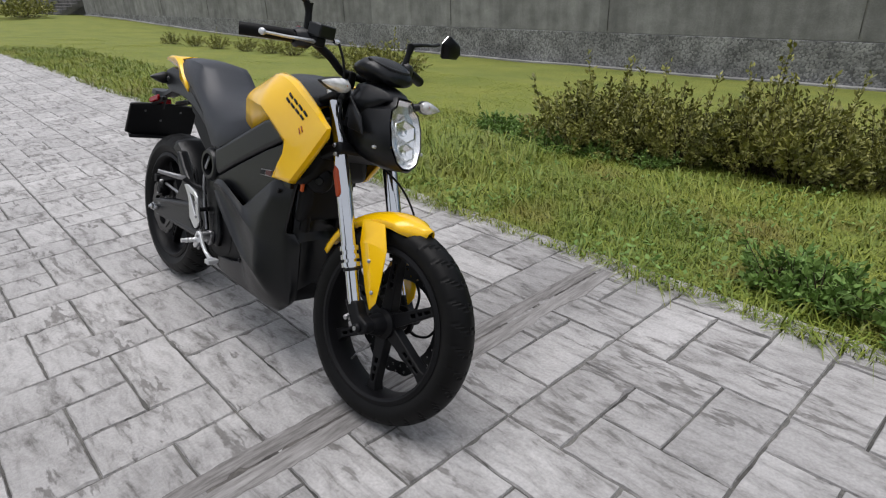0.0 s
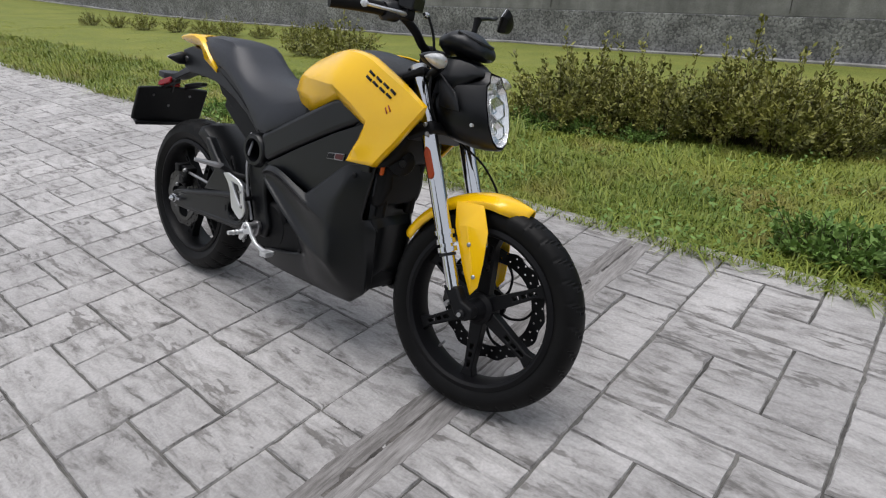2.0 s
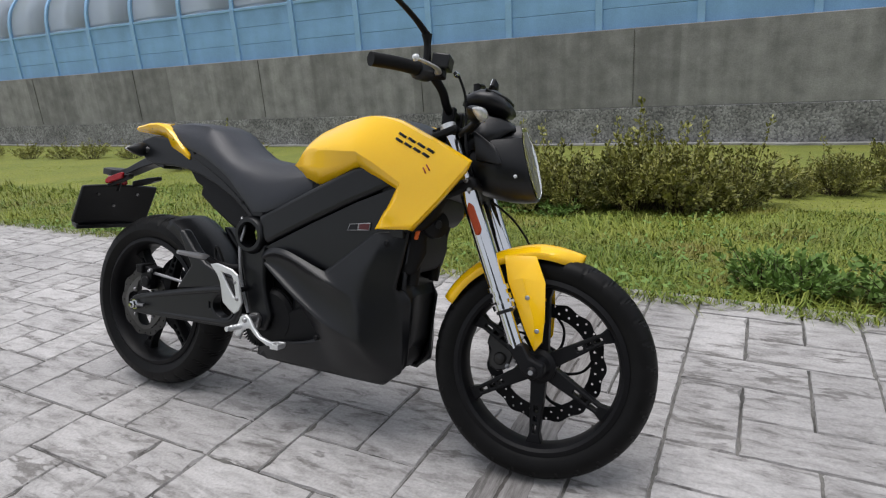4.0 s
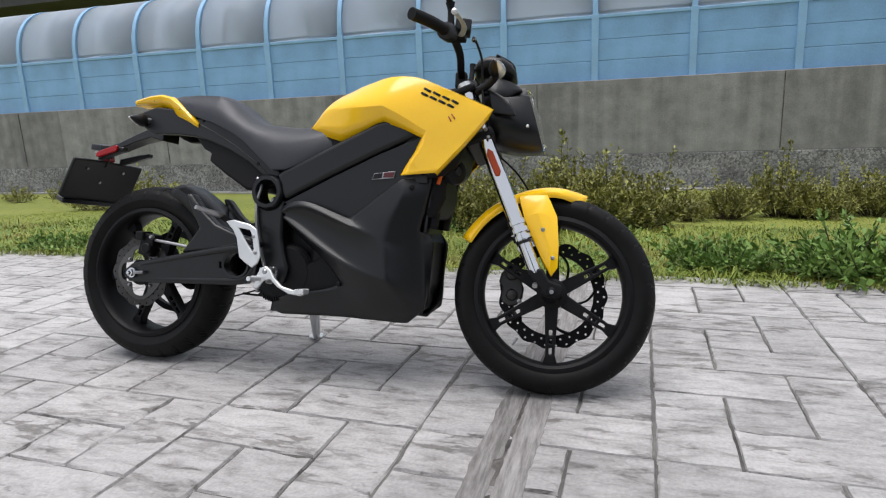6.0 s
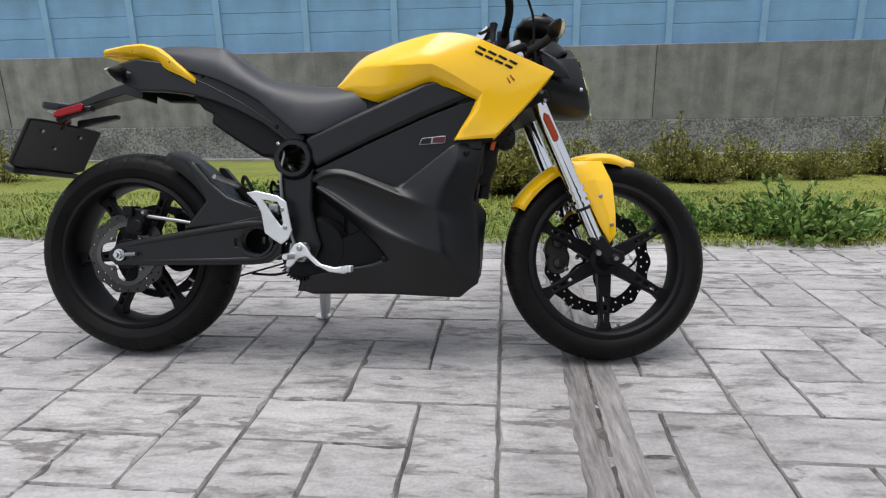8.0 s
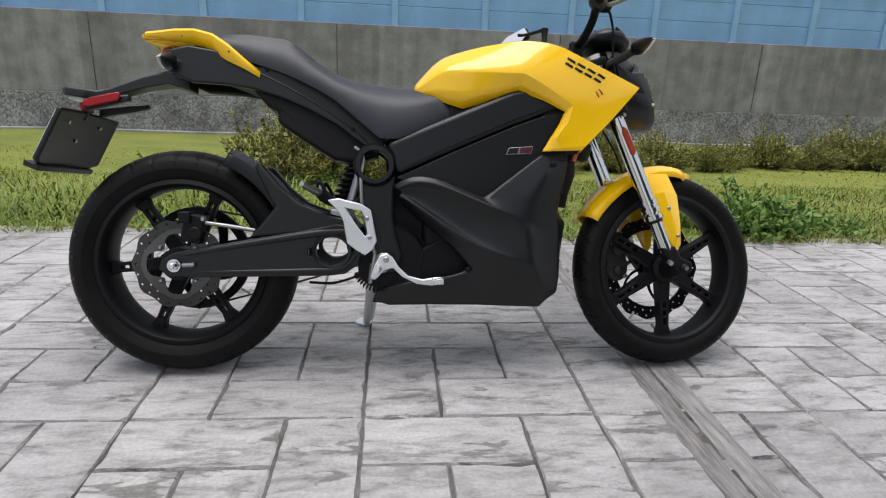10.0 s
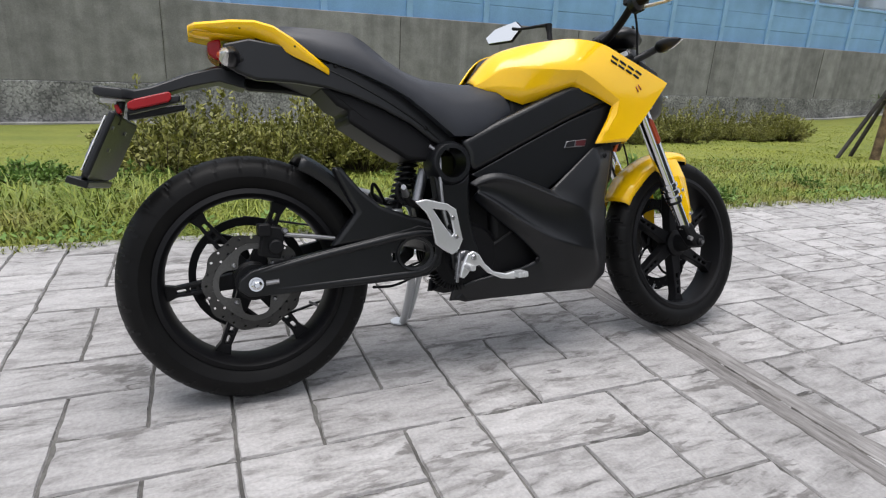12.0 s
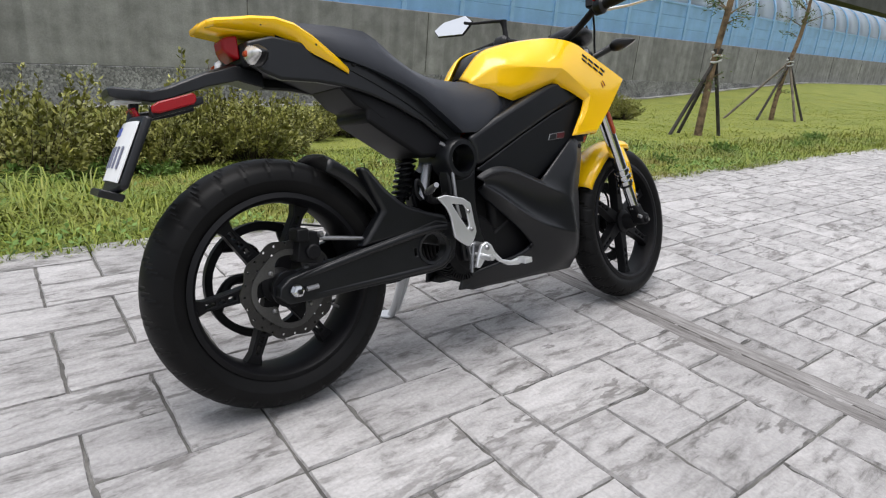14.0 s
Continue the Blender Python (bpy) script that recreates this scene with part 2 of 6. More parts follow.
def pebble_material():
    """Pebble dash: small stones of differing grey, set in cement."""
    m = material("pebble_dash", (0.225, 0.225, 0.227), 0.9, vary=0.2, scale=2.0, grain=60, bump=0.0)
    n, l = m.node_tree.nodes, m.node_tree.links
    b = n["Principled BSDF"]
    base = b.inputs["Base Color"].links[0].from_socket
    geo, vor, ramp, mul, bp = n.new("ShaderNodeNewGeometry"), n.new("ShaderNodeTexVoronoi"), n.new("ShaderNodeValToRGB"), n.new("ShaderNodeMixRGB"), n.new("ShaderNodeBump")
    vor.inputs["Scale"].default_value = 27.0
    l.new(geo.outputs["Position"], vor.inputs["Vector"])
    grey = n.new("ShaderNodeRGBToBW")
    l.new(vor.outputs["Color"], grey.inputs[0])
    e = ramp.color_ramp.elements
    e[0].position, e[0].color = 0.22, (0.60, 0.60, 0.62, 1)
    e[1].position, e[1].color = 0.78, (1.5, 1.49, 1.5, 1)
    l.new(grey.outputs[0], ramp.inputs["Fac"])
    mul.blend_type, mul.inputs["Fac"].default_value = "MULTIPLY", 1.0
    l.new(base, mul.inputs["Color1"])
    l.new(ramp.outputs["Color"], mul.inputs["Color2"])
    l.new(mul.outputs["Color"], b.inputs["Base Color"])
    bp.inputs["Strength"].default_value, bp.inputs["Distance"].default_value, bp.invert = 0.6, 0.012, True
    l.new(vor.outputs["Distance"], bp.inputs["Height"])
    l.new(bp.outputs["Normal"], b.inputs["Normal"])
    return m


PEBBLE = pebble_material()


def strip_material(name, bias):
    """Smoothed mortar, streaked along its length, lighter where it is worn."""
    m = material(name, (0.3, 0.3, 0.3), 0.85, vary=0.2, scale=8, grain=90, bump=0.4, depth=0.004)
    n, l = m.node_tree.nodes, m.node_tree.links
    geo, long_v, streak, ramp = n.new("ShaderNodeNewGeometry"), n.new("ShaderNodeVectorMath"), n.new("ShaderNodeTexNoise"), n.new("ShaderNodeValToRGB")
    long_v.operation = "MULTIPLY"
    long_v.inputs[1].default_value = (60.0, 6.0, 1.0)
    l.new(geo.outputs["Position"], long_v.inputs[0])
    streak.inputs["Scale"].default_value, streak.inputs["Detail"].default_value, streak.inputs["Roughness"].default_value = 1.0, 8, 0.75
    l.new(long_v.outputs[0], streak.inputs["Vector"])
    e = ramp.color_ramp.elements
    e[0].position, e[0].color = 0.34 + bias, (0.115, 0.107, 0.102, 1)
    e[1].position, e[1].color = 0.66 + bias, (0.32, 0.308, 0.30, 1)
    l.new(streak.outputs["Fac"], ramp.inputs["Fac"])
    l.new(ramp.outputs["Color"], n["Principled BSDF"].inputs["Base Color"])
    return m


STRIP, STRIP_PALE = strip_material("smoothed_seam", 0.07), strip_material("worn_seam", 0.0)


def leaf_material(name, colour, colour2, rough=0.6, scale=3.0, dry=None):
    """Foliage whose blades and leaves each take a tone between two greens."""
    m = bpy.data.materials.new(name)
    m.use_nodes = True
    n, l = m.node_tree.nodes, m.node_tree.links
    b = n["Principled BSDF"]
    b.inputs["Roughness"].default_value = rough
    b.inputs["Specular IOR Level"].default_value = 0.3
    geo, mix, noise_n, add = n.new("ShaderNodeNewGeometry"), n.new("ShaderNodeMixRGB"), n.new("ShaderNodeTexNoise"), n.new("ShaderNodeMath")
    noise_n.inputs["Scale"].default_value = scale
    l.new(geo.outputs["Position"], noise_n.inputs["Vector"])
    add.operation = "MULTIPLY_ADD"
    l.new(geo.outputs["Random Per Island"], add.inputs[0])
    add.inputs[1].default_value = 0.6
    sub = n.new("ShaderNodeMapRange")
    sub.inputs["From Min"].default_value, sub.inputs["From Max"].default_value = 0.3, 0.7
    sub.inputs["To Max"].default_value = 0.5
    l.new(noise_n.outputs["Fac"], sub.inputs["Value"])
    l.new(sub.outputs[0], add.inputs[2])
    mix.inputs["Color1"].default_value, mix.inputs["Color2"].default_value = (*colour, 1), (*colour2, 1)
    l.new(add.outputs[0], mix.inputs["Fac"])
    out = mix.outputs["Color"]
    if dry:
        # withered blades, in patches
        where, patch, worn = n.new("ShaderNodeTexNoise"), n.new("ShaderNodeMapRange"), n.new("ShaderNodeMixRGB")
        where.inputs["Scale"].default_value, where.inputs["Detail"].default_value = 1.9, 4
        l.new(geo.outputs["Position"], where.inputs["Vector"])
        patch.inputs["From Min"].default_value, patch.inputs["From Max"].default_value = 0.52, 0.68
        patch.inputs["To Max"].default_value = 0.55
        l.new(where.outputs["Fac"], patch.inputs["Value"])
        worn.inputs["Color2"].default_value = (*dry, 1)
        l.new(patch.outputs[0], worn.inputs["Fac"])
        l.new(out, worn.inputs["Color1"])
        out = worn.outputs["Color"]
    l.new(out, b.inputs["Base Color"])
    return m


GRASS = leaf_material("grass_blades", (0.075, 0.140, 0.016), (0.275, 0.300, 0.045), 0.5, 0.8, (0.24, 0.18, 0.05))
SHORT_GRASS = leaf_material("short_grass", (0.175, 0.228, 0.028), (0.30, 0.325, 0.048), 0.7, 0.6)
LAWN = material("lawn", (0.190, 0.203, 0.031), 0.9, vary=0.28, scale=1.1, grain=26, bump=0.6, depth=0.03, colour2=(0.125, 0.155, 0.020))
WEED = leaf_material("weed_leaves", (0.07, 0.15, 0.025), (0.20, 0.31, 0.075))
SHRUB = leaf_material("shrub_leaves", (0.055, 0.070, 0.016), (0.34, 0.33, 0.085), 0.5, 4.0)
TWIG = material("twigs", (0.08, 0.06, 0.035), 0.9, vary=0.3, bump=0.3)
NEEDLE = leaf_material("tree_leaves", (0.05, 0.09, 0.02), (0.14, 0.19, 0.05))


# ---------------------------------------------------------------- mesh helpers
def smooth(mesh, angle=35):
    mesh.polygons.foreach_set("use_smooth", [True] * len(mesh.polygons))
    mesh.set_sharp_from_angle(angle=radians(angle))


def part(name, bm, mat, parent=None, label="", angle=35, bevel=0.0, solid=0.0, segments=2, round_off=0):
    """Links a bmesh as one mesh object under a thing or under a part."""
    bmesh.ops.recalc_face_normals(bm, faces=bm.faces[:])
    mesh = bpy.data.meshes.new(name)
    bm.to_mesh(mesh)
    bm.free()
    mesh.materials.append(mat)
    smooth(mesh, angle)
    ob = new(name, mesh)
    if parent:
        ob.parent = parent
    if round_off:
        r = ob.modifiers.new("rounding", "SUBSURF")
        r.levels = r.render_levels = round_off
    if solid:
        s = ob.modifiers.new("thickness", "SOLIDIFY")
        s.thickness, s.offset = solid, 0
    if bevel:
        v = ob.modifiers.new("edge", "BEVEL")
        v.width, v.segments, v.limit_method, v.angle_limit = bevel, segments, "ANGLE", radians(30)
        v.harden_normals = False
    if label:
        tagged(ob, label)
    return ob


def moved(bm, m):
    bmesh.ops.transform(bm, matrix=m, verts=bm.verts[:])
    return bm


def joined(*bms):
    out = bmesh.new()
    for bm in bms:
        mesh = bpy.data.meshes.new("tmp")
        bm.to_mesh(mesh)
        bm.free()
        out.from_mesh(mesh)
        bpy.data.meshes.remove(mesh)
    return out


def box(sx, sy, sz, at=(0, 0, 0), turn=(0, 0, 0)):
    bm = bmesh.new()
    bmesh.ops.create_cube(bm, size=1.0, matrix=pose(*at, *turn) @ Matrix.Diagonal((sx, sy, sz, 1)))
    return bm


def mirrored(bm):
    """The same on the other side of the middle plane y = 0."""
    bmesh.ops.scale(bm, vec=(1, -1, 1), verts=bm.verts[:])
    return bm


def plate(outline, y0, y1, holes=()):
    """A plate of that (x, z) outline between y0 and y1; each hole is a ring of as many points as it needs."""
    bm = bmesh.new()
    sides = []
    for y in (y0, y1):
        loops = []
        for ring in (outline, *holes):
            vs = [bm.verts.new((x, y, z)) for x, z in ring]
            loops.append((vs, [bm.edges.new((vs[i], vs[(i + 1) % len(vs)])) for i in range(len(vs))]))
        if holes:
            bmesh.ops.triangle_fill(bm, edges=[e for _, es in loops for e in es], use_beauty=True)
        else:
            bm.faces.new(loops[0][0])
        sides.append([vs for vs, _ in loops])
    for a, b in zip(*sides):
        for i in range(len(a)):
            j = (i + 1) % len(a)
            bm.faces.new((a[i], a[j], b[j], b[i]))
    return bm


def ring_points(cx, cz, r, count=20, squash=1.0):
    return [(cx + r * math.cos(2 * math.pi * i / count), cz + squash * r * math.sin(2 * math.pi * i / count)) for i in range(count)]


def lathe(profile, at=(0, 0, 0), count=48, closed=False):
    """Turns a (radius, y) profile about the y axis through a place."""
    bm = bmesh.new()
    rows = []
    for i in range(count):
        a = 2 * math.pi * i / count
        rows.append([bm.verts.new((at[0] + r * math.cos(a), at[1] + y, at[2] + r * math.sin(a))) for r, y in profile])
    last = len(profile) if closed else len(profile) - 1
    for i in range(count):
        p, q = rows[i], rows[(i + 1) % count]
        for k in range(last):
            j = (k + 1) % len(profile)
            bm.faces.new((p[k], p[j], q[j], q[k]))
    if not closed:
        for k in (0, -1):
            if profile[k][0] > 1e-4:
                bm.faces.new([row[k] for row in rows])
    return bm


def curve_points(points, steps=6):
    """A smooth line through the points."""
    p = [Vector(v) for v in points]
    if len(p) < 3:
        return p
    out = []
    for i in range(len(p) - 1):
        a, b, c, d = p[max(i - 1, 0)], p[i], p[i + 1], p[min(i + 2, len(p) - 1)]
        for k in range(steps):
            t = k / steps
            out.append(0.5 * (2 * b + (c - a) * t + (2 * a - 5 * b + 4 * c - d) * t * t + (3 * b - a - 3 * c + d) * t ** 3))
    return out + [p[-1]]


def tube(points, radius, count=12, steps=6, flat=1.0):
    """A round bar along a smooth line; radius is one number or one for each point given."""
    line = curve_points(points, steps)
    radii = [radius] * len(line) if isinstance(radius, (int, float)) else [float(q) for q in np.interp(np.linspace(0, 1, len(line)), np.linspace(0, 1, len(radius)), radius)]
    bm = bmesh.new()
    up = Vector((0, 0, 1))
    rows = []
    for i, p in enumerate(line):
        d = (line[min(i + 1, len(line) - 1)] - line[max(i - 1, 0)]).normalized()
        if abs(d.dot(up)) > 0.95:
            up = Vector((0, 1, 0)) if abs(d.y) < 0.9 else Vector((1, 0, 0))
        side = d.cross(up).normalized()
        over = side.cross(d).normalized()
        up = over
        rows.append([bm.verts.new(p + radii[i] * (math.cos(2 * math.pi * k / count) * side + flat * math.sin(2 * math.pi * k / count) * over)) for k in range(count)])
    for p, q in zip(rows, rows[1:]):
        for k in range(count):
            bm.faces.new((p[k], p[(k + 1) % count], q[(k + 1) % count], q[k]))
    bm.faces.new(rows[0])
    bm.faces.new(rows[-1][::-1])
    return bm


def loft(rings, caps=True, closed=True):
    """Skins rings of equally many points."""
    bm = bmesh.new()
    rows = [[bm.verts.new(p) for p in ring] for ring in rings]
    n = len(rows[0])
    for p, q in zip(rows, rows[1:]):
        for k in range(n if closed else n - 1):
            bm.faces.new((p[k], p[(k + 1) % n], q[(k + 1) % n], q[k]))
    if caps and closed:
        bm.faces.new(rows[0])
        bm.faces.new(rows[-1][::-1])
    return bm


def rod(a, b, r, count=14):
    return tube([a, b], r, count)


def shape(verts, faces):
    bm = bmesh.new()
    v = [bm.verts.new(p) for p in verts]
    for fc in faces:
        bm.faces.new([v[i] for i in fc])
    return bm


def moulded(points, faces, sharp, corners=""):
    """A surface to be rounded, from named points; sharp gives chains of names whose edges stay firm, each with its firmness."""
    bm = bmesh.new()
    tip = bm.verts.layers.float.new("crease_vert")
    firm = bm.edges.layers.float.new("crease_edge")
    v = {k: bm.verts.new(p) for k, p in points.items()}
    for fc in faces:
        bm.faces.new([v[k] for k in fc.split()])
    for e in bm.edges:
        if e.is_boundary:
            e[firm] = 1.0
    for k in corners.split():
        v[k][tip] = 0.85
    for chain, amount in sharp:
        names = chain.split()
        for a, b in zip(names, names[1:]):
            e = bm.edges.get((v[a], v[b]))
            if e:
                e[firm] = amount
    return bm


def bolt(at, r=0.006, h=0.006):
    """A small domed bolt head that looks to -y."""
    x, y, z = at
    return lathe([(0.0001, -h), (r * 0.6, -h), (r, -h * 0.4), (r, 0)], (x, y, z), 12)


def thing(name, label, category, m=None, group="", kind=""):
    ob = new(name)
    ob.empty_display_size = 0.1
    if m is not None:
        ob.matrix_world = m
    return tagged(ob, label, category, group, kind)


def mesh_object(name, verts, faces, mat, smooth_it=False):
    mesh = bpy.data.meshes.new(name)
    mesh.from_pydata(verts, [], faces)
    mesh.materials.append(mat)
    if smooth_it:
        smooth(mesh)
    return new(name, mesh)


# ---------------------------------------------------------------- ground, wall and barrier
TURN = radians(-2.9)          # the path's direction against the motorcycle's
EDGE, NEAR_EDGE = 1.36, -3.018  # the path's two edges, across it
WALL_Y, WALL_TOP = 12.3, 1.515
CT, ST = math.cos(TURN), math.sin(TURN)


def path_uv(x, y):
    return x * CT + y * ST, -x * ST + y * CT


def path_xy(u, v):
    return u * CT - v * ST, u * ST + v * CT


def step(a, b, x):
    t = min(1.0, max(0.0, (x - a) / (b - a)))
    return t * t * (3 - 2 * t)


def lie(x, y):
    """The lawn's height: it falls gently from the path to the wall, and rises towards both ends of the wall."""
    v = path_uv(x, y)[1]
    if NEAR_EDGE - 0.1 < v < EDGE - 0.02:
        return -0.06
    if v <= NEAR_EDGE:
        return -0.02
    z = -0.015 - 0.885 * min(1.0, max(0.0, v - EDGE) / 10.8) ** 0.95
    z += 0.95 * step(15, 40, x) * step(4, 11, y) + 0.5 * step(-18, -42, x) * step(3, 10, y)
    return z + 0.03 * noise.noise((x * 0.6, y * 0.6, 0)) * step(EDGE, EDGE + 1, v)


def graded(a, b, near0, near1, fine, grow=1.35):
    out, s, p = [], fine, near0
    while p > a:
        p -= s
        s *= grow
        out.append(max(p, a))
    out = out[::-1] + list(np.arange(near0, near1, fine))
    s, p = fine, near1
    while p < b:
        out.append(p)
        p += s
        s *= grow
    return out + [b]


def build_ground():
    us = graded(-900, 900, -14, 22, 0.5)
    vs = graded(-900, 900, EDGE + 0.04, 13, 0.4)
    vs = sorted(v for v in vs if v > EDGE or v < NEAR_EDGE - 0.2) 
    vs = sorted(vs + [EDGE - 0.03, EDGE + 0.0, NEAR_EDGE + 0.05, NEAR_EDGE - 0.05])
    verts, faces = [], []
    for v in vs:
        for u in us:
            x, y = path_xy(u, v)
            verts.append((x, y, lie(x, y)))
    n = len(us)
    for i in range(len(vs) - 1):
        for j in range(n - 1):
            faces.append((i * n + j, i * n + j + 1, (i + 1) * n + j + 1, (i + 1) * n + j))
    tagged(mesh_object("ground", verts, faces, LAWN, True), "green lawn that falls away from the paved path", "lawn", kind="structure")


build_ground()


def build_wall():
    wall = thing("wall_back", "long grey concrete retaining wall with a pebble-dashed foot", "wall", kind="structure")
    length0, length1 = -42.0, 78.0
    mid = 0.5 * (length0 + length1)
    part("upper_wall", box(length1 - length0, 0.30, WALL_TOP + 0.10, (mid, WALL_Y + 0.15, WALL_TOP / 2 - 0.05)), CONCRETE, wall, bevel=0.015)
    part("lower_wall", box(length1 - length0, 0.33, 1.3, (mid, WALL_Y + 0.15, -0.10 - 0.65)), PEBBLE, wall, "rough pebble-dashed lower band", bevel=0.01)
    x = -40.0
    while x < 76:
        part("wall_joint", box(0.014, 0.02, WALL_TOP + 0.02, (x, WALL_Y - 0.004, 0.72)), JOINT, wall)
        x += 5.0
    # a pale concrete gutter kerb runs along the wall's foot
    rows = []
    for k in range(121):
        x = length0 + k
        z = lie(x, WALL_Y - 0.1)
        rows.append([(x, WALL_Y - 0.16, z - 0.1), (x, WALL_Y - 0.16, z + 0.035), (x, WALL_Y - 0.02, z + 0.045), (x, WALL_Y - 0.02, z - 0.1)])
    part("foot_kerb", loft(rows), KERB, wall, "pale concrete kerb")
    # unseen wall, added so that black plastic and chrome reflect something dark
    back = part("reflection_wall", box(44, 0.4, 5.6, (23.2, -9.4, 2.6)), DECK, bevel=0.02)
    tagged(back, "plain dark wall added out of view to darken reflections", "wall", kind="structure")


build_wall()


def build_barrier():
    fence = thing("noise_barrier", "light blue steel noise barrier with an arched translucent top, on the wall", "noise barrier", kind="structure")
    post_bm = plate([(-0.075, 1.5), (0.075, 1.5), (0.075, 2.9), (-0.075, 2.9)], -0.07, 0.06)
    post = part("post", post_bm, BLUE_POST, fence, bevel=0.008)
    arc = [(0, 2.9), (0.03, 3.3), (0.18, 3.75), (0.45, 4.12), (0.85, 4.38), (1.4, 4.5), (2.2, 4.5)]
    line = curve_points([(0, a, z) for a, z in arc], 3)
    rib_bm = loft([[(p.x - 0.055, p.y - 0.05, p.z - 0.02), (p.x + 0.055, p.y - 0.05, p.z - 0.02), (p.x + 0.055, p.y + 0.06, p.z - 0.05), (p.x - 0.055, p.y + 0.06, p.z - 0.05)] for p in line])
    rib = part("arched_rib", rib_bm, BLUE_POST, fence)
    sheet = part("translucent_sheet", loft([[(p.x + 0.05, p.y + 0.02, p.z - 0.02), (p.x + 1.95, p.y + 0.02, p.z - 0.02)] for p in line], closed=False), SHEET, fence, "grey translucent sheet", solid=0.008)
    rows = [(1.50, 1.927), (1.930, 2.367), (2.370, 2.815)]
    back = part("back_sheet", box(1.96, 0.02, 1.32, (1.0, 0.05, 2.15)), BLUE_POST, fence)
    panels = [part("panel", box(1.9, 0.06, b - a, (1.0, 0.01, (a + b) / 2)), BLUE, fence, bevel=0.012) for a, b in rows]
    rail = part("rail", box(1.9, 0.08, 0.07, (1.0, 0.0, 2.845)), BLUE_POST, fence, bevel=0.008)
    pieces = [post, rib, sheet, rail, back, *panels]
    for k in range(-21, 40):
        for src in pieces:
            ob = src if k == -21 else src.copy()
            if k != -21:
                scene.collection.objects.link(ob)
            ob.location = (2.0 * k - 0.75, WALL_Y + 0.15, 0)


build_barrier()
part("overpass_deck", box(320, 14, 1.6, (10, 34, 9.0)), DECK)
tagged(bpy.data.objects["overpass_deck"], "dark concrete underside of a raised road", "overpass", kind="structure")
for k in range(-4, 6):
    ob = part("overpass_pier", lathe([(0.0001, 0), (0.9, 0), (0.9, 9.4), (0.0001, 9.4)], count=20), DECK)
    ob.matrix_world = pose(10 + 30 * k, 36, 8.4, -90) 
    tagged(ob, "round dark concrete pier of the raised road", "pier", "piers of the raised road", "structure")


# ---------------------------------------------------------------- paving
PAVE = thing("pavement", "stamped grey concrete path in a pinwheel slab pattern", "pavement", kind="structure")
part("paving_bed", moved(box(110, EDGE - NEAR_EDGE - 0.02, 0.12, (10, (EDGE + NEAR_EDGE) / 2, -0.0665)), Matrix.Rotation(TURN, 4, "Z")), JOINT, PAVE)
CRACK = material("seam_crack", (0.10, 0.092, 0.085), 0.95, vary=0.35, scale=12, grain=110, bump=0.6, depth=0.004)
# the smoothed seam that crosses the path under the front wheel
rnd_seam = random.Random(9)
for side, u0, u1 in ((0, 1.272, 1.341), (1, 1.345, 1.418), (2, 1.318, 1.362)):
    verts, faces = [], []
    rows = 320
    for i in range(rows + 1):
        v = NEAR_EDGE + (EDGE - NEAR_EDGE - 0.01) * i / rows
        a = u0 + (0.012 * noise.noise((v * 5, 1.0, 0)) + 0.009 * noise.noise((v * 23, 1.0, 0)) if side == 0 else rnd_seam.uniform(-0.003, 0.001))
        b = u1 + (rnd_seam.uniform(-0.001, 0.003) if side == 0 else 0.016 * noise.noise((v * 5, 4.0, 0)) + 0.012 * noise.noise((v * 23, 4.0, 0)))
        if side == 0 and 90 < i < 320 and i % 31 in (11, 12, 13):
            b -= rnd_seam.uniform(0.002, 0.014)
        top = 0.0016 if side < 2 else 0.0004
        for u, z in ((a, -0.004), (a + 0.004, top), (b - 0.004, top), (b, -0.010)):
            x, y = path_xy(u, v)
            verts.append((x, y, z))
    for i in range(rows):
        for k in range(3):
            q = 4 * i + k
            faces.append((q, q + 1, q + 5, q + 4))
    strip = mesh_object("seam_strip", verts, faces, STRIP_PALE if side == 1 else STRIP if side == 0 else CRACK)
    strip.parent = PAVE
    smooth(strip.data, 50)
    tagged(strip, "smooth darker strip along a cut joint")


# ---------------------------------------------------------------- the motorcycle: x ahead, y to its left, z up, upright
BIKE_M = Matrix.Translation((0, 0.055, 0)) @ Matrix.Rotation(radians(-1.4), 4, "Z") @ Matrix.Rotation(radians(-13), 4, "X")
bike = thing("motorcycle", "yellow and black electric motorcycle leaning on its side stand", "motorcycle", BIKE_M)
HEAD = Vector((1.10, 0, 0.87))
RAKE = Vector((-0.383, 0, 0.924)).normalized()
LEAN_FORK = Matrix.Translation((0, 0, 0.29)) @ Matrix.Rotation(radians(-4), 4, "X") @ Matrix.Translation((0, 0, -0.29))
STEER = LEAN_FORK @ Matrix.Translation(HEAD) @ Matrix.Rotation(radians(6), 4, RAKE) @ Matrix.Translation(-HEAD)
FRONT, REAR = (1.402, 0, 0.286), (0.0, 0, 0.306)


def fixed(bm):
    return bm


def steered(bm):
    return moved(bm, STEER)


def ring3(c, w, h, count=12):
    """An upright ring across the bike's length: w is its half width, h its half height."""
    return [(c[0], c[1] + w * math.cos(2 * math.pi * i / count), c[2] + h * math.sin(2 * math.pi * i / count)) for i in range(count)]


def ring3y(c, rx, rz, count=14):
    """An upright ring in the plane across the bike's width."""
    return [(c[0] + rx * math.cos(2 * math.pi * i / count), c[1], c[2] + rz * math.sin(2 * math.pi * i / count)) for i in range(count)]


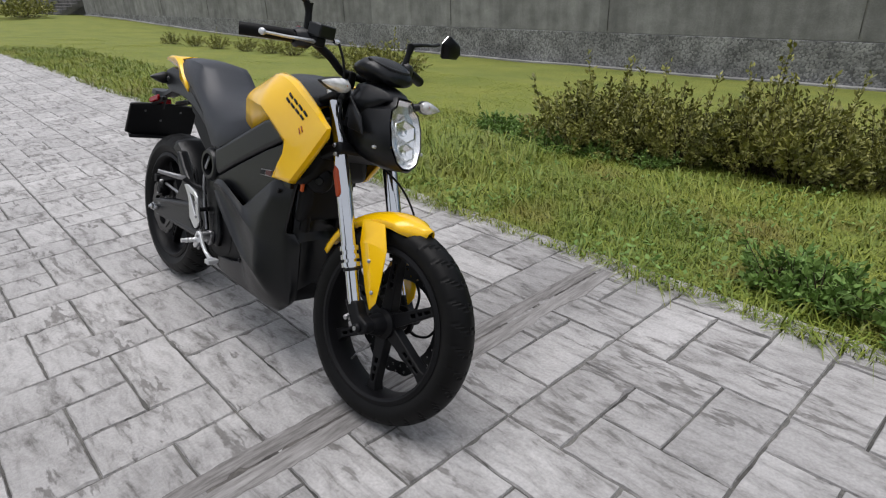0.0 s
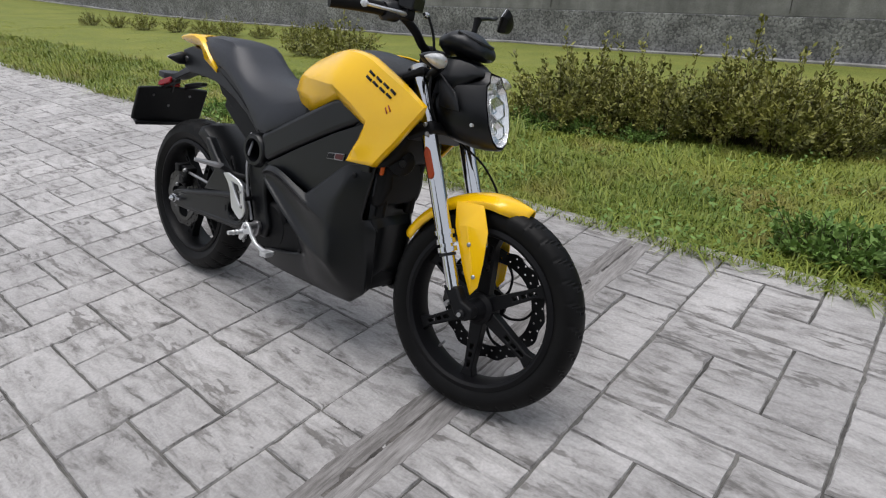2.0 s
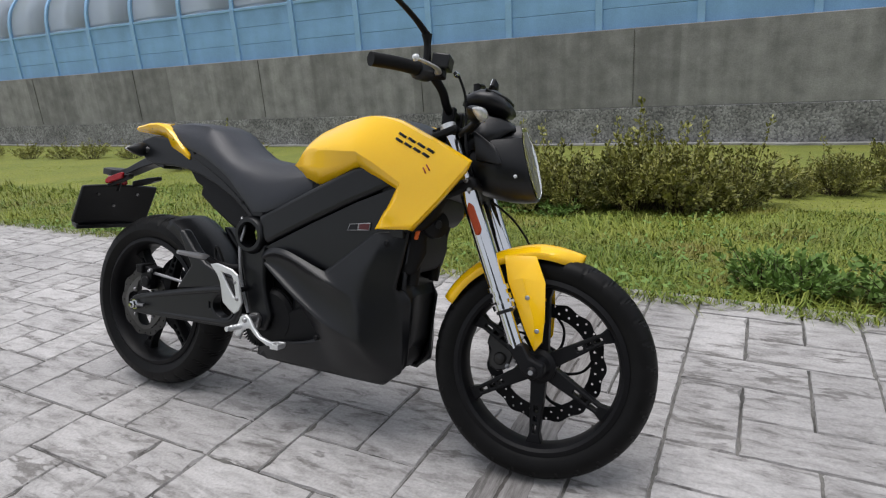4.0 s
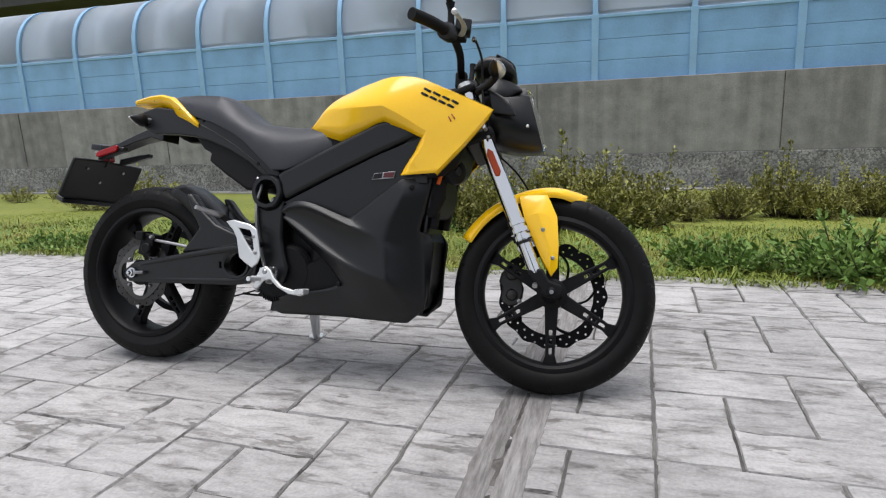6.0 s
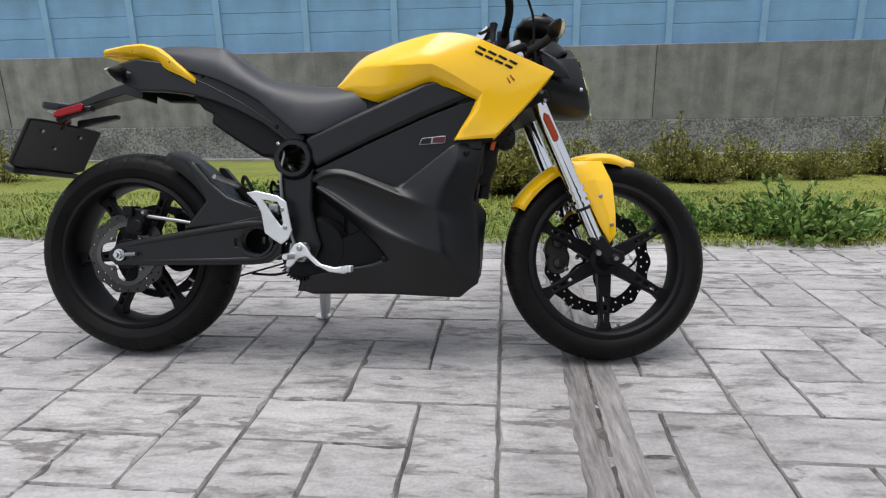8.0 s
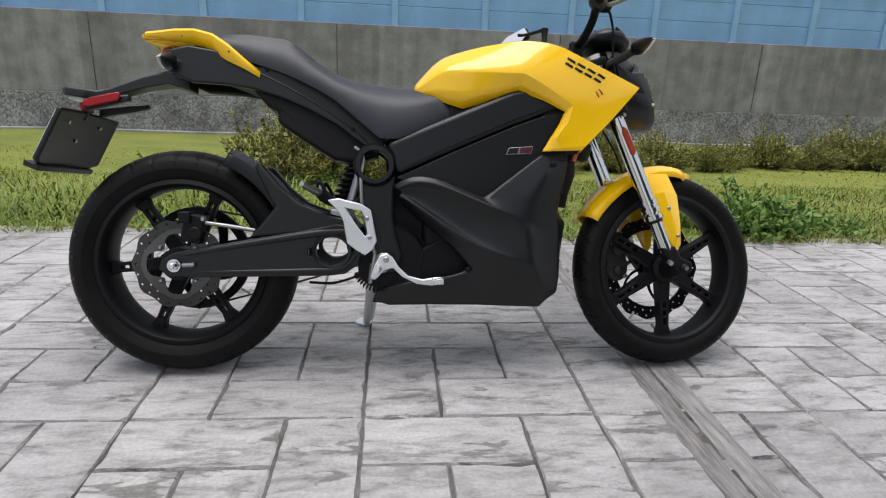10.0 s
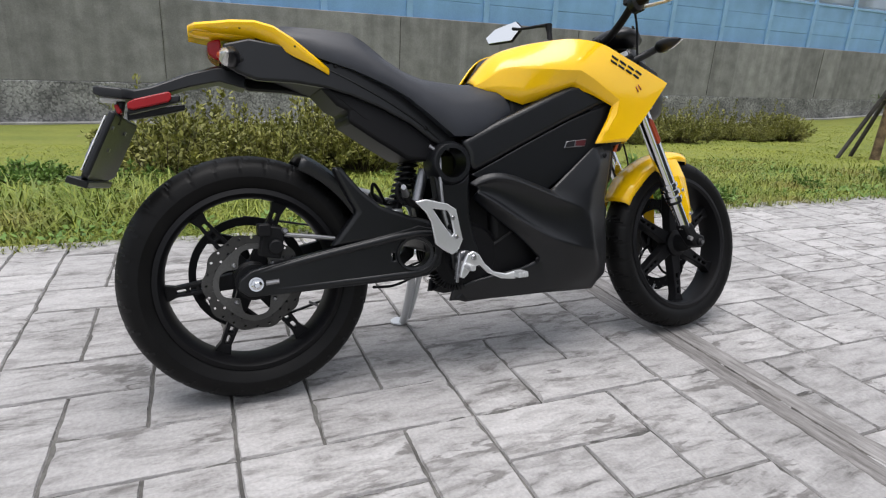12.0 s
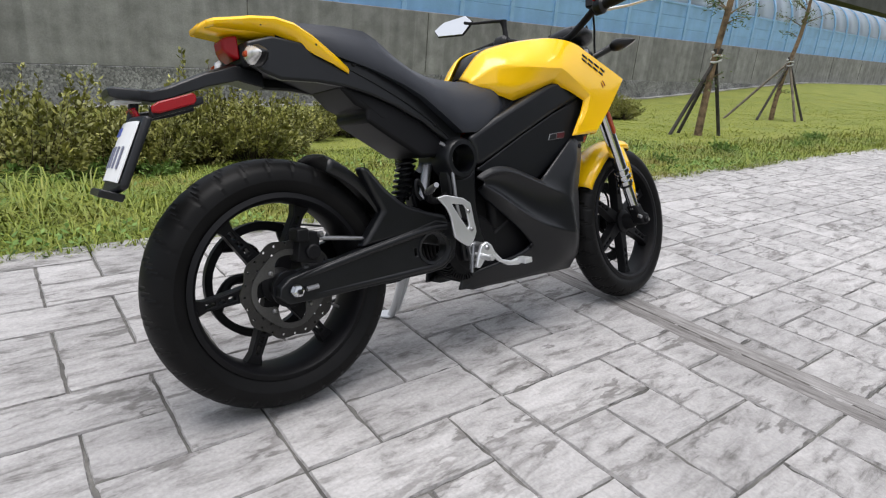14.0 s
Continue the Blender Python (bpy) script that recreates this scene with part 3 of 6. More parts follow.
def tyre_bm(at, r, half, bead=0.222, count=480, lines=30):
    """A road tyre with slanting tread grooves cut into its crown."""
    d = r - bead
    prof = [(bead - 0.004, -half * 0.70), (bead + 0.10 * d, -half * 0.86), (bead + 0.38 * d, -half), (bead + 0.62 * d, -half * 0.96), (bead + 0.76 * d, -half * 0.84),
            (bead + 0.87 * d, -half * 0.66), (bead + 0.95 * d, -half * 0.43), (r - 0.001, -half * 0.2), (r, 0)]
    prof += [(a, -b) for a, b in prof[-2::-1]]
    bm = bmesh.new()
    rows = []
    for i in range(count):
        a = 2 * math.pi * i / count
        row = []
        for k, (q, y) in enumerate(prof):
            if abs(y) < half * 0.9 and abs(y) > half * 0.12 and q > bead + 0.55 * d:
                lane = (a / (2 * math.pi) * lines + math.copysign(abs(y) / half * 1.1, y) * 0.7 + (0.5 if y > 0 else 0)) % 1.0
                if lane < 0.11:
                    q -= 0.0042
            row.append(bm.verts.new((at[0] + q * math.cos(a), at[1] + y, at[2] + q * math.sin(a))))
        rows.append(row)
    for i in range(count):
        p, q = rows[i], rows[(i + 1) % count]
        for k in range(len(prof) - 1):
            bm.faces.new((p[k], p[k + 1], q[k + 1], q[k]))
        bm.faces.new((p[-1], p[0], q[0], q[-1]))
    return bm


def spoke_bm(at, angle, y0, y1, r0=0.038, r1=0.206, wide=0.020, thin=0.013):
    outline = [(r0, -wide), (r1 * 0.6, -wide * 0.78), (r1 - 0.03, -thin), (r1, -thin * 1.7), (r1, thin * 1.7), (r1 - 0.03, thin), (r1 * 0.6, wide * 0.78), (r0, wide)]
    slot = lambda a, b, h: [(a, -h), (b, -h), (b, h), (a, h)]
    bm = plate(outline, y0, y1, [slot(0.105, 0.122, 0.0055), slot(0.131, 0.146, 0.005), slot(0.154, 0.176, 0.0045)])
    return moved(bm, Matrix.Translation(at) @ Matrix.Rotation(angle, 4, "Y"))


def disc_bm(at, y, r, inner, waves, holes, thick=0.0045, tabs=0, reach=0.0):
    """A wavy drilled ring; tabs are lugs that reach inwards to its bolts."""
    outline = [((r + 0.0035 * math.cos(waves * a)) * math.cos(a), (r + 0.0035 * math.cos(waves * a)) * math.sin(a)) for a in (2 * math.pi * i / 120 for i in range(120))]
    lug = lambda a: inner - reach * (0.5 - 0.5 * math.cos(tabs * a)) ** 2.4
    inside = [[(lug(a) * math.cos(a), lug(a) * math.sin(a)) for a in (2 * math.pi * i / 72 for i in range(72))]] if tabs else [ring_points(0, 0, inner, 40)]
    low = max(inner, r - 0.032)
    mid, span = (r + low) / 2, (r - low) * 0.27
    for i in range(holes):
        a = 2 * math.pi * i / holes
        for q in ((mid + span, a), (mid - span, a + math.pi / holes)):
            inside.append(ring_points(q[0] * math.cos(q[1]), q[0] * math.sin(q[1]), 0.0034, 6))
    return moved(plate(outline, -thick / 2, thick / 2, inside), Matrix.Translation((at[0], at[1] + y, at[2])))


def build_wheel(name, at, r, half, place, disc_y, disc_r, disc_in, start, disc_mat, label):
    """tyre, rim, hub, six spokes, brake disc and its carrier, valve."""
    rim_bm = lathe([(0.226, -0.86 * half), (0.214, -0.93 * half), (0.206, -0.82 * half), (0.200, -0.4 * half), (0.200, 0.4 * half), (0.206, 0.82 * half),
                    (0.214, 0.93 * half), (0.226, 0.86 * half), (0.219, 0.5 * half), (0.219, -0.5 * half)], at, 96, True)
    wheel = part(name, place(rim_bm), SATIN, bike, label)
    part("tyre", place(tyre_bm(at, r, half)), RUBBER, wheel, "worn black rubber tyre", angle=28)
    part("hub", place(lathe([(0.0001, -0.075), (0.022, -0.075), (0.028, -0.06), (0.032, -0.035), (0.044, -0.026), (0.044, 0.026), (0.032, 0.035), (0.028, 0.06), (0.022, 0.075), (0.0001, 0.075)], at, 32)), SATIN, wheel)
    for i in range(6):
        part("spoke", place(spoke_bm(at, start + 2 * math.pi * i / 6, -0.017, 0.017)), SATIN, wheel, bevel=0.003)
    disc = part("brake_disc", place(disc_bm(at, disc_y, disc_r, disc_in, 15 if disc_r > 0.13 else 10, 30 if disc_r > 0.13 else 24)), disc_mat, wheel, "drilled wavy brake disc", angle=20)
    if disc_r < 0.13:
        part("disc_flange", place(disc_bm(at, disc_y - 0.0035, 0.091, 0.081, 4, 0, 0.003, 4, 0.029)), FLANGE, disc, "grey steel flange with four bolt lugs", angle=20)
    arms = []
    for i in range(5 if disc_r > 0.13 else 0):
        a = start + 0.4 + 2 * math.pi * i / 5
        line = [(at[0] + q * math.cos(a + t), at[1] + disc_y, at[2] + q * math.sin(a + t)) for q, t in ((0.034, 0.0), (disc_in * 0.55, 0.16), (disc_in * 0.85, 0.42), (disc_in + 0.008, 0.70))]
        arms.append(tube(line, [0.007, 0.0052, 0.0045, 0.006], 8, 5, 0.8))
    part("disc_carrier", place(joined(lathe([(0.03, disc_y - 0.006), (0.044, disc_y - 0.006), (0.044, disc_y + 0.006), (0.03, disc_y + 0.006)], at, 32, True), *arms)), SATIN, wheel, bevel=0.001)
    count, q, turn = (5, disc_in + 0.001, start + 1.02) if disc_r > 0.13 else (4, disc_in - 0.019, math.pi / 4)
    for i in range(count):
        a = turn + 2 * math.pi * i / count
        knob = bolt((at[0] + q * math.cos(a), at[1] + disc_y + (-0.005 if disc_y < 0 else 0.009), at[2] + q * math.sin(a)), 0.0058, 0.006)
        part("disc_bolt", place(knob), STEEL, disc)
    a = start + 0.62
    foot = Vector(at) + Vector((math.cos(-a), 0, math.sin(-a))) * 0.190
    part("valve", place(rod(foot, foot + (Vector(at) - foot).normalized() * 0.026, 0.0035, 8)), STEEL, wheel)
    return wheel


build_wheel("front_wheel", FRONT, 0.290, 0.050, steered, 0.062, 0.160, 0.122, radians(90), SATIN, "black six-spoke cast front wheel")
build_wheel("rear_wheel", REAR, 0.306, 0.070, fixed, -0.085, 0.116, 0.082, radians(-6), DISC, "black six-spoke cast rear wheel")


def rear_end():
    """Swingarm with its guard, axle, caliper, pulley, belt, shock, motor."""
    for side in (1, -1):
        # side 1 is the bike's right (y below 0), -1 its left
        upper = [(-0.035, 0.318), (-0.01, 0.336), (0.036, 0.347), (0.194, 0.376), (0.334, 0.400), (0.42, 0.418), (0.47, 0.405), (0.487, 0.36)]
        lower = [(0.478, 0.31), (0.44, 0.283), (0.396, 0.278), (0.234, 0.276), (0.055, 0.274), (-0.018, 0.276), (-0.04, 0.295)]
        arm = plate(upper + lower, -0.119, -0.088, [ring_points(0.405, 0.345, 0.043, 20, 0.86), [(0.342, 0.330), (0.351, 0.330), (0.351, 0.352), (0.342, 0.352)], [(0.455, 0.338), (0.462, 0.338), (0.462, 0.358), (0.455, 0.358)]])
        part("swingarm", fixed(arm if side == 1 else mirrored(arm)), PLASTIC, bike, "black box-section swingarm with an oval hole", bevel=0.009, segments=3)
        for rail, r in (([(-0.01, -0.112, 0.326), (0.10, -0.114, 0.348), (0.25, -0.115, 0.374), (0.38, -0.116, 0.394), (0.455, -0.114, 0.396)], [0.006, 0.009, 0.010, 0.011, 0.009]), ([(-0.02, -0.112, 0.287), (0.15, -0.113, 0.288), (0.33, -0.114, 0.291), (0.43, -0.114, 0.298), (0.468, -0.112, 0.335)], [0.006, 0.008, 0.009, 0.010, 0.009])):
            bar = tube(rail, r, 14)
            part("arm_rail", fixed(bar if side == 1 else mirrored(bar)), PLASTIC, bike)
        collar = lathe([(0.043, -0.121), (0.051, -0.123), (0.053, -0.119), (0.053, -0.100), (0.043, -0.100)], (0.405, 0, 0.345), 32, True)
        bmesh.ops.scale(collar, vec=(1, 1, 0.88), space=Matrix.Translation((0, 0, -0.345)), verts=collar.verts[:])
        part("hole_rim", fixed(collar if side == 1 else mirrored(collar)), PLASTIC, bike)
        web = plate([(0.186, 0.377), (0.225, 0.425), (0.256, 0.462), (0.232, 0.505), (0.200, 0.575), (0.222, 0.576), (0.272, 0.516), (0.322, 0.474), (0.40, 0.444), (0.455, 0.43), (0.47, 0.405), (0.334, 0.390)], -0.117, -0.076)
        part("arm_gusset", fixed(web if side == 1 else mirrored(web)), PLASTIC, bike, bevel=0.013, segments=4)
    part("swingarm_bridge", box(0.05, 0.19, 0.07, (0.468, 0, 0.375)), PLASTIC, bike, bevel=0.01)
    rows = []
    for i in range(15):
        a = radians(22 + 44 * i / 14)
        q = 0.322
        rows.append([(q * math.cos(a) + d * math.cos(a), y, 0.306 + (q + d) * math.sin(a)) for y, d in
                     ((-0.092, -0.03), (-0.085, 0.0), (-0.05, 0.012), (0, 0.015), (0.05, 0.012), (0.085, 0.0), (0.092, -0.03))])
    part("hugger", loft(rows, closed=False), PLASTIC, bike, "black mudguard hugging the rear tyre", solid=0.004)
    part("axle", rod((0, -0.128, 0.306), (0, 0.128, 0.306), 0.011), STEEL, bike)
    nut = part("axle_nut", lathe([(0.0001, -0.146), (0.006, -0.146), (0.008, -0.140), (0.013, -0.138), (0.0138, -0.126), (0.0001, -0.126)], (0, 0, 0.306), 6), CHROME, bike, "bright axle nut")
    part("washer", lathe([(0.0001, -0.1285), (0.017, -0.1285), (0.017, -0.1245), (0.0001, -0.1245)], (0, 0, 0.306), 24), CHROME, nut)
    part("chain_adjuster", rod((0.022, -0.130, 0.307), (0.052, -0.130, 0.309), 0.006, 8), STEEL, bike)
    cal = part("rear_caliper", joined(box(0.052, 0.045, 0.075, (0.045, -0.095, 0.402), (0, 12, 0)), box(0.03, 0.05, 0.03, (0.028, -0.105, 0.432)), lathe([(0.0001, -0.128), (0.018, -0.128), (0.020, -0.10), (0.0001, -0.10)], (0.052, 0, 0.39), 16)), SATIN, bike, "black rear brake caliper", bevel=0.004)
    part("banjo_bolt", bolt((0.075, -0.118, 0.428), 0.008, 0.012), STEEL, cal)
    part("caliper_link", tube([(0.07, -0.105, 0.418), (0.14, -0.10, 0.408), (0.20, -0.095, 0.398)], 0.0055), STEEL, bike, "bright caliper torque link")
    ring = disc_bm(REAR, 0.088, 0.150, 0.128, 1, 0, 0.02)
    pulley = part("pulley", ring, SATIN, bike, "black belt pulley")
    for i in range(5):
        a = 2 * math.pi * i / 5 + 0.3
        pts = [(0.03 * math.cos(a), 0.088, 0.306 + 0.03 * math.sin(a)), (0.085 * math.cos(a + 0.25), 0.088, 0.306 + 0.085 * math.sin(a + 0.25)), (0.136 * math.cos(a + 0.75), 0.088, 0.306 + 0.136 * math.sin(a + 0.75))]
        part("pulley_arm", tube(pts, [0.014, 0.012, 0.017], 10), SATIN, pulley)
    part("belt", joined(tube([(0.0, 0.088, 0.457), (0.25, 0.088, 0.408), (0.52, 0.088, 0.352)], 0.010, 8, flat=0.3), tube([(0.0, 0.088, 0.155), (0.25, 0.088, 0.222), (0.52, 0.088, 0.298)], 0.010, 8, flat=0.3)), RUBBER, bike, "black toothed drive belt")
    motor = part("motor", lathe([(0.0001, -0.1), (0.078, -0.1), (0.088, -0.09), (0.088, 0.09), (0.078, 0.1), (0.0001, 0.1)], (0.575, 0, 0.325), 40), SATIN, bike, "black finned electric motor")
    for i in range(9):
        part("fin", lathe([(0.087, -0.086 + 0.0205 * i), (0.092, -0.086 + 0.0205 * i), (0.092, -0.081 + 0.0205 * i), (0.087, -0.081 + 0.0205 * i)], (0.575, 0, 0.325), 40, True), SATIN, motor)
    part("cooling_ring", lathe([(0.0001, -0.098), (0.056, -0.098), (0.056, -0.05), (0.0001, -0.05)], (0.530, 0, 0.300), 32), SATIN, motor, "black ring with short cooling fins")
    for i in range(18):
        turned = Matrix.Translation((0.530, 0, 0.300)) @ Matrix.Rotation(radians(20 + 140 * i / 17), 4, "Y")
        part("cooling_fin", moved(box(0.018, 0.05, 0.0035, (0.061, -0.075, 0)), turned), SATIN, bike)
    low, high = Vector((0.408, 0.040, 0.440)), Vector((0.476, 0.065, 0.625))
    shock = part("shock", rod(low, high, 0.014), SATIN, bike, "rear shock absorber with a black spring")
    coil = [low.lerp(high, 0.16 + 0.68 * i / 96) + Vector((0.027 * math.cos(i * math.pi / 6), 0.027 * math.sin(i * math.pi / 6), 0)) for i in range(97)]
    part("spring", tube(coil, 0.0045, 6, 1), PLASTIC, shock)
    part("reservoir", rod((0.452, -0.020, 0.47), (0.480, -0.015, 0.565), 0.015), STEEL, shock)
    part("lower_clevis", box(0.036, 0.05, 0.035, (0.408, 0.040, 0.440)), ALLOY, shock, bevel=0.006)


rear_end()


def frame_and_covers():
    for side in (1, -1):
        put = (lambda bm: bm) if side == 1 else mirrored
        beam = plate([(0.548, 0.634), (0.57, 0.646), (0.653, 0.684), (0.89, 0.786), (0.96, 0.80), (1.03, 0.745), (0.893, 0.692), (0.734, 0.622), (0.636, 0.576), (0.584, 0.552), (0.566, 0.575), (0.566, 0.60)], -0.128, -0.075)
        part("frame_beam", put(beam), PLASTIC, bike, "thick black frame beam", bevel=0.025, segments=5)
        boss = lathe([(0.039, -0.132), (0.050, -0.132), (0.057, -0.122), (0.057, -0.06), (0.039, -0.06)], (0.518, 0, 0.578), 40, True)
        part("pivot_boss", put(boss), PLASTIC, bike, "round black frame boss with an open bore")
        strut = plate([(0.470, 0.550), (0.49, 0.531), (0.518, 0.525), (0.545, 0.531), (0.575, 0.556), (0.572, 0.49), (0.570, 0.438), (0.580, 0.38), (0.595, 0.336), (0.575, 0.286), (0.515, 0.286), (0.508, 0.345), (0.490, 0.42), (0.480, 0.47)], -0.118, -0.07)
        part("pivot_strut", put(strut), PLASTIC, bike, bevel=0.014, segments=3)
        # moulded belly cover: a looped arm that broadens forward, a front corner facet, a shield and a keel
        points = {"u0": (0.568, -0.120, 0.520), "u1": (0.606, -0.134, 0.546), "u2": (0.668, -0.139, 0.548), "u3": (0.744, -0.142, 0.517), "c": (0.812, -0.140, 0.492),
                  "r0": (0.578, -0.132, 0.515), "r1": (0.614, -0.144, 0.534), "r2": (0.672, -0.150, 0.535), "r3": (0.748, -0.154, 0.504), "r4": (0.838, -0.158, 0.466), "b": (0.932, -0.156, 0.430),
                  "m0": (0.594, -0.130, 0.507), "m1": (0.640, -0.126, 0.506), "m2": (0.705, -0.128, 0.474), "m3": (0.785, -0.135, 0.434), "m4": (0.860, -0.147, 0.402), "m5": (0.938, -0.162, 0.372),
                  "l0": (0.586, -0.132, 0.498), "l1": (0.622, -0.142, 0.476), "l2": (0.690, -0.148, 0.428), "l3": (0.772, -0.152, 0.376), "l4": (0.846, -0.160, 0.342), "l5": (0.948, -0.164, 0.312),
                  "v0": (0.585, -0.106, 0.486), "v1": (0.612, -0.108, 0.456), "v2": (0.672, -0.110, 0.410), "v3": (0.742, -0.112, 0.352), "v4": (0.782, -0.120, 0.300), "v5": (0.735, -0.121, 0.276), "v6": (0.605, -0.114, 0.262), "v7": (0.525, -0.085, 0.236),
                  "t0": (0.972, -0.128, 0.614), "t1": (1.058, -0.098, 0.620), "p0": (0.992, -0.142, 0.572), "p1": (0.945, -0.152, 0.496), "p5": (0.990, -0.128, 0.242), "k4": (0.905, -0.148, 0.252),
                  "q0": (1.052, -0.104, 0.575), "q1": (1.024, -0.108, 0.458), "q2": (1.026, -0.107, 0.420), "q3": (1.036, -0.100, 0.350), "q4": (1.042, -0.092, 0.268), "q5": (1.036, -0.088, 0.226),
                  "s1": (1.034, -0.084, 0.456), "s2": (1.058, -0.074, 0.426), "s3": (1.048, -0.068, 0.340), "s4": (1.042, -0.068, 0.244), "s5": (1.012, -0.070, 0.216),
                  "x0": (0.515, -0.080, 0.200), "x1": (0.610, -0.100, 0.197), "x2": (0.735, -0.106, 0.197), "x3": (0.830, -0.108, 0.196), "x4": (0.930, -0.104, 0.192), "x5": (0.985, -0.094, 0.188)}
        mixed = lambda p, q, f, sink: tuple(a + (b - a) * f for a, b in zip(points[p], points[q]))[:1] + (points[p][1] + sink,) + (points[p][2] + (points[q][2] - points[p][2]) * f,)
        for i, sink in enumerate((0.004, 0.013, 0.015, 0.014, 0.008)):
            points[f"e{i}"], points[f"f{i}"] = mixed(f"r{i}", f"m{i}", 0.26, sink), mixed(f"l{i}", f"m{i}", 0.26, sink)
        points["e5"], points["f5"] = (0.934, -0.1585, 0.412), (0.942, -0.164, 0.334)
        skin = [f"{a}{i} {a}{i + 1} {b}{i + 1} {b}{i}" for a, b in ("ur", "re", "em", "mf", "fl", "lv") for i in range(3)]
        skin += ["u3 c r4 r3", "r3 r4 e4 e3", "e3 e4 m4 m3", "m3 m4 f4 f3", "f3 f4 l4 l3", "l3 l4 v4 v3", "c t0 p0 p1", "c p1 b r4", "r4 b e5 e4", "e4 e5 m5 m4", "m4 m5 f5 f4", "f4 f5 l5 l4", "v7 v6 x1 x0", "v6 v5 x2 x1", "v5 v4 x3 x2", "v4 l4 k4 x3", "l4 l5 p5 k4", "x3 k4 x4", "k4 p5 x5 x4",
                 "t0 t1 q0 p0", "p0 q0 q1 p1", "p1 q1 q2 b", "b q2 q3 m5 e5", "m5 q3 q4 l5 f5", "l5 q4 q5 p5", "p5 q5 x5", "q1 s1 s2 q2", "q2 s2 s3 q3", "q3 s3 s4 q4", "q4 s4 s5 q5", "q5 s5 x5"]
        firm = [("u0 r0 e0 m0 f0 l0 v0", 0.4), ("r0 r1 r2 r3 r4 b", 0.6), ("l0 l1 l2 l3 l4 l5", 0.55), ("c r4", 0.7), ("c p1", 0.7), ("t0 p0 p1 b e5 m5 f5 l5 p5", 0.78), ("q0 q1 q2 q3 q4 q5", 0.9), ("v4 k4", 0.3), ("x0 x1 x2 x3 x4 x5", 1.0)]
        cover = part("belly_cover", put(moulded(points, skin, firm, "x0 x5 s5 s4 s2 s1 t0 t1 v7 c q1 q5 v4")), PLASTIC, bike, "moulded matt black side cover", angle=50, solid=0.008, round_off=3)
        part("battery_panel", put(plate([(0.575, 0.545), (0.64, 0.575), (0.74, 0.622), (0.90, 0.692), (1.04, 0.742), (1.05, 0.60), (0.98, 0.60), (0.81, 0.49), (0.70, 0.52), (0.62, 0.525)], -0.1205, -0.100)), PLASTIC, bike, "smooth black battery panel", bevel=0.003)
        for x, z in ((1.008, 0.588), (0.775, 0.297)):
            part("cover_screw", put(bolt((x, -0.134 if z > 0.4 else -0.127, z), 0.008, 0.005)), SATIN, cover)
        part("skid_edge", put(plate([(0.526, 0.203), (0.545, 0.222), (0.63, 0.232), (0.985, 0.218), (0.975, 0.196), (0.56, 0.192)], -0.094, -0.06)), PLASTIC, cover, bevel=0.006)
        # yellow shroud over the battery
        st = [((0.628, 0.782), (0.628, 0.799), -0.066, -0.068, -0.050, 0.5), ((0.690, 0.758), (0.698, 0.872), -0.098, -0.110, -0.066, 0.62), ((0.756, 0.736), (0.775, 0.901), -0.106, -0.134, -0.076, 0.58),
              ((0.830, 0.757), (0.850, 0.914), -0.114, -0.147, -0.094, 0.46), ((0.905, 0.786), (0.935, 0.919), -0.122, -0.156, -0.114, 0.30), ((0.970, 0.762), (1.030, 0.902), -0.130, -0.150, -0.122, 0.20),
              ((1.034, 0.731), (1.160, 0.841), -0.134, -0.148, -0.130, 0.14), ((1.015, 0.690), (1.240, 0.801), -0.135, -0.146, -0.138, 0.12), ((0.990, 0.652), (1.155, 0.705), -0.136, -0.145, -0.143, 0.12),
              ((0.972, 0.622), (1.078, 0.627), -0.136, -0.142, -0.145, 0.5)]

        def surface(s, w, out=0.0):
            i = min(int(s), len(st) - 2)
            t = s - i
            flat = [(*q[0], *q[1], *q[2:]) for q in (st[max(i - 1, 0)], st[i], st[i + 1], st[min(i + 2, len(st) - 1)])]
            mixed = []
            for k, (a, b, c, d) in enumerate(zip(*flat)):
                soft_v = 0.5 * (2 * b + (c - a) * t + (2 * a - 5 * b + 4 * c - d) * t * t + (3 * b - a - 3 * c + d) * t ** 3)
                hard_v = b + (c - b) * t
                mixed.append(soft_v if k in (4, 5, 6, 7) or (k in (2, 3) and i < 5) else hard_v)
            bx, bz, tx, tz, yb, yc, yt, wc = mixed
            y = yb + (yc - yb) * (w / wc) if w < wc else yc + (yt - yc) * ((w - wc) / (1 - wc)) ** 1.6
            return Vector((bx + (tx - bx) * w, y - out, bz + (tz - bz) * w))

        rows = []
        for i in range(46):
            s = 9 * i / 45
            k = min(int(s), 8)
            wc = st[k][5] + (st[k + 1][5] - st[k][5]) * (s - k)
            ws = [0, wc * 0.5, wc * 0.92, wc, wc + (1 - wc) * 0.08] + [wc + (1 - wc) * q for q in (0.25, 0.45, 0.65, 0.82, 0.93, 1.0)]
            row = [tuple(surface(s, w)) for w in ws]
            top = Vector(row[-1])
            if s <= 7:
                fold = 1 - step(5.2, 7.0, s)
                row += [tuple(top + Vector((0, 0.012, 0.004))), tuple(top + Vector((0, 0.012 + 0.012 * fold, 0.004 + 0.002 * fold)))]
            else:
                row += [tuple(top + Vector((0.002, 0.010, -0.002))), tuple(top + Vector((0.0, 0.022, -0.004)))]
            rows.append(row)
        shroud = part("side_shroud", put(loft(rows, closed=False)), YELLOW, bike, "bright yellow plastic side panel", angle=17, solid=0.004)
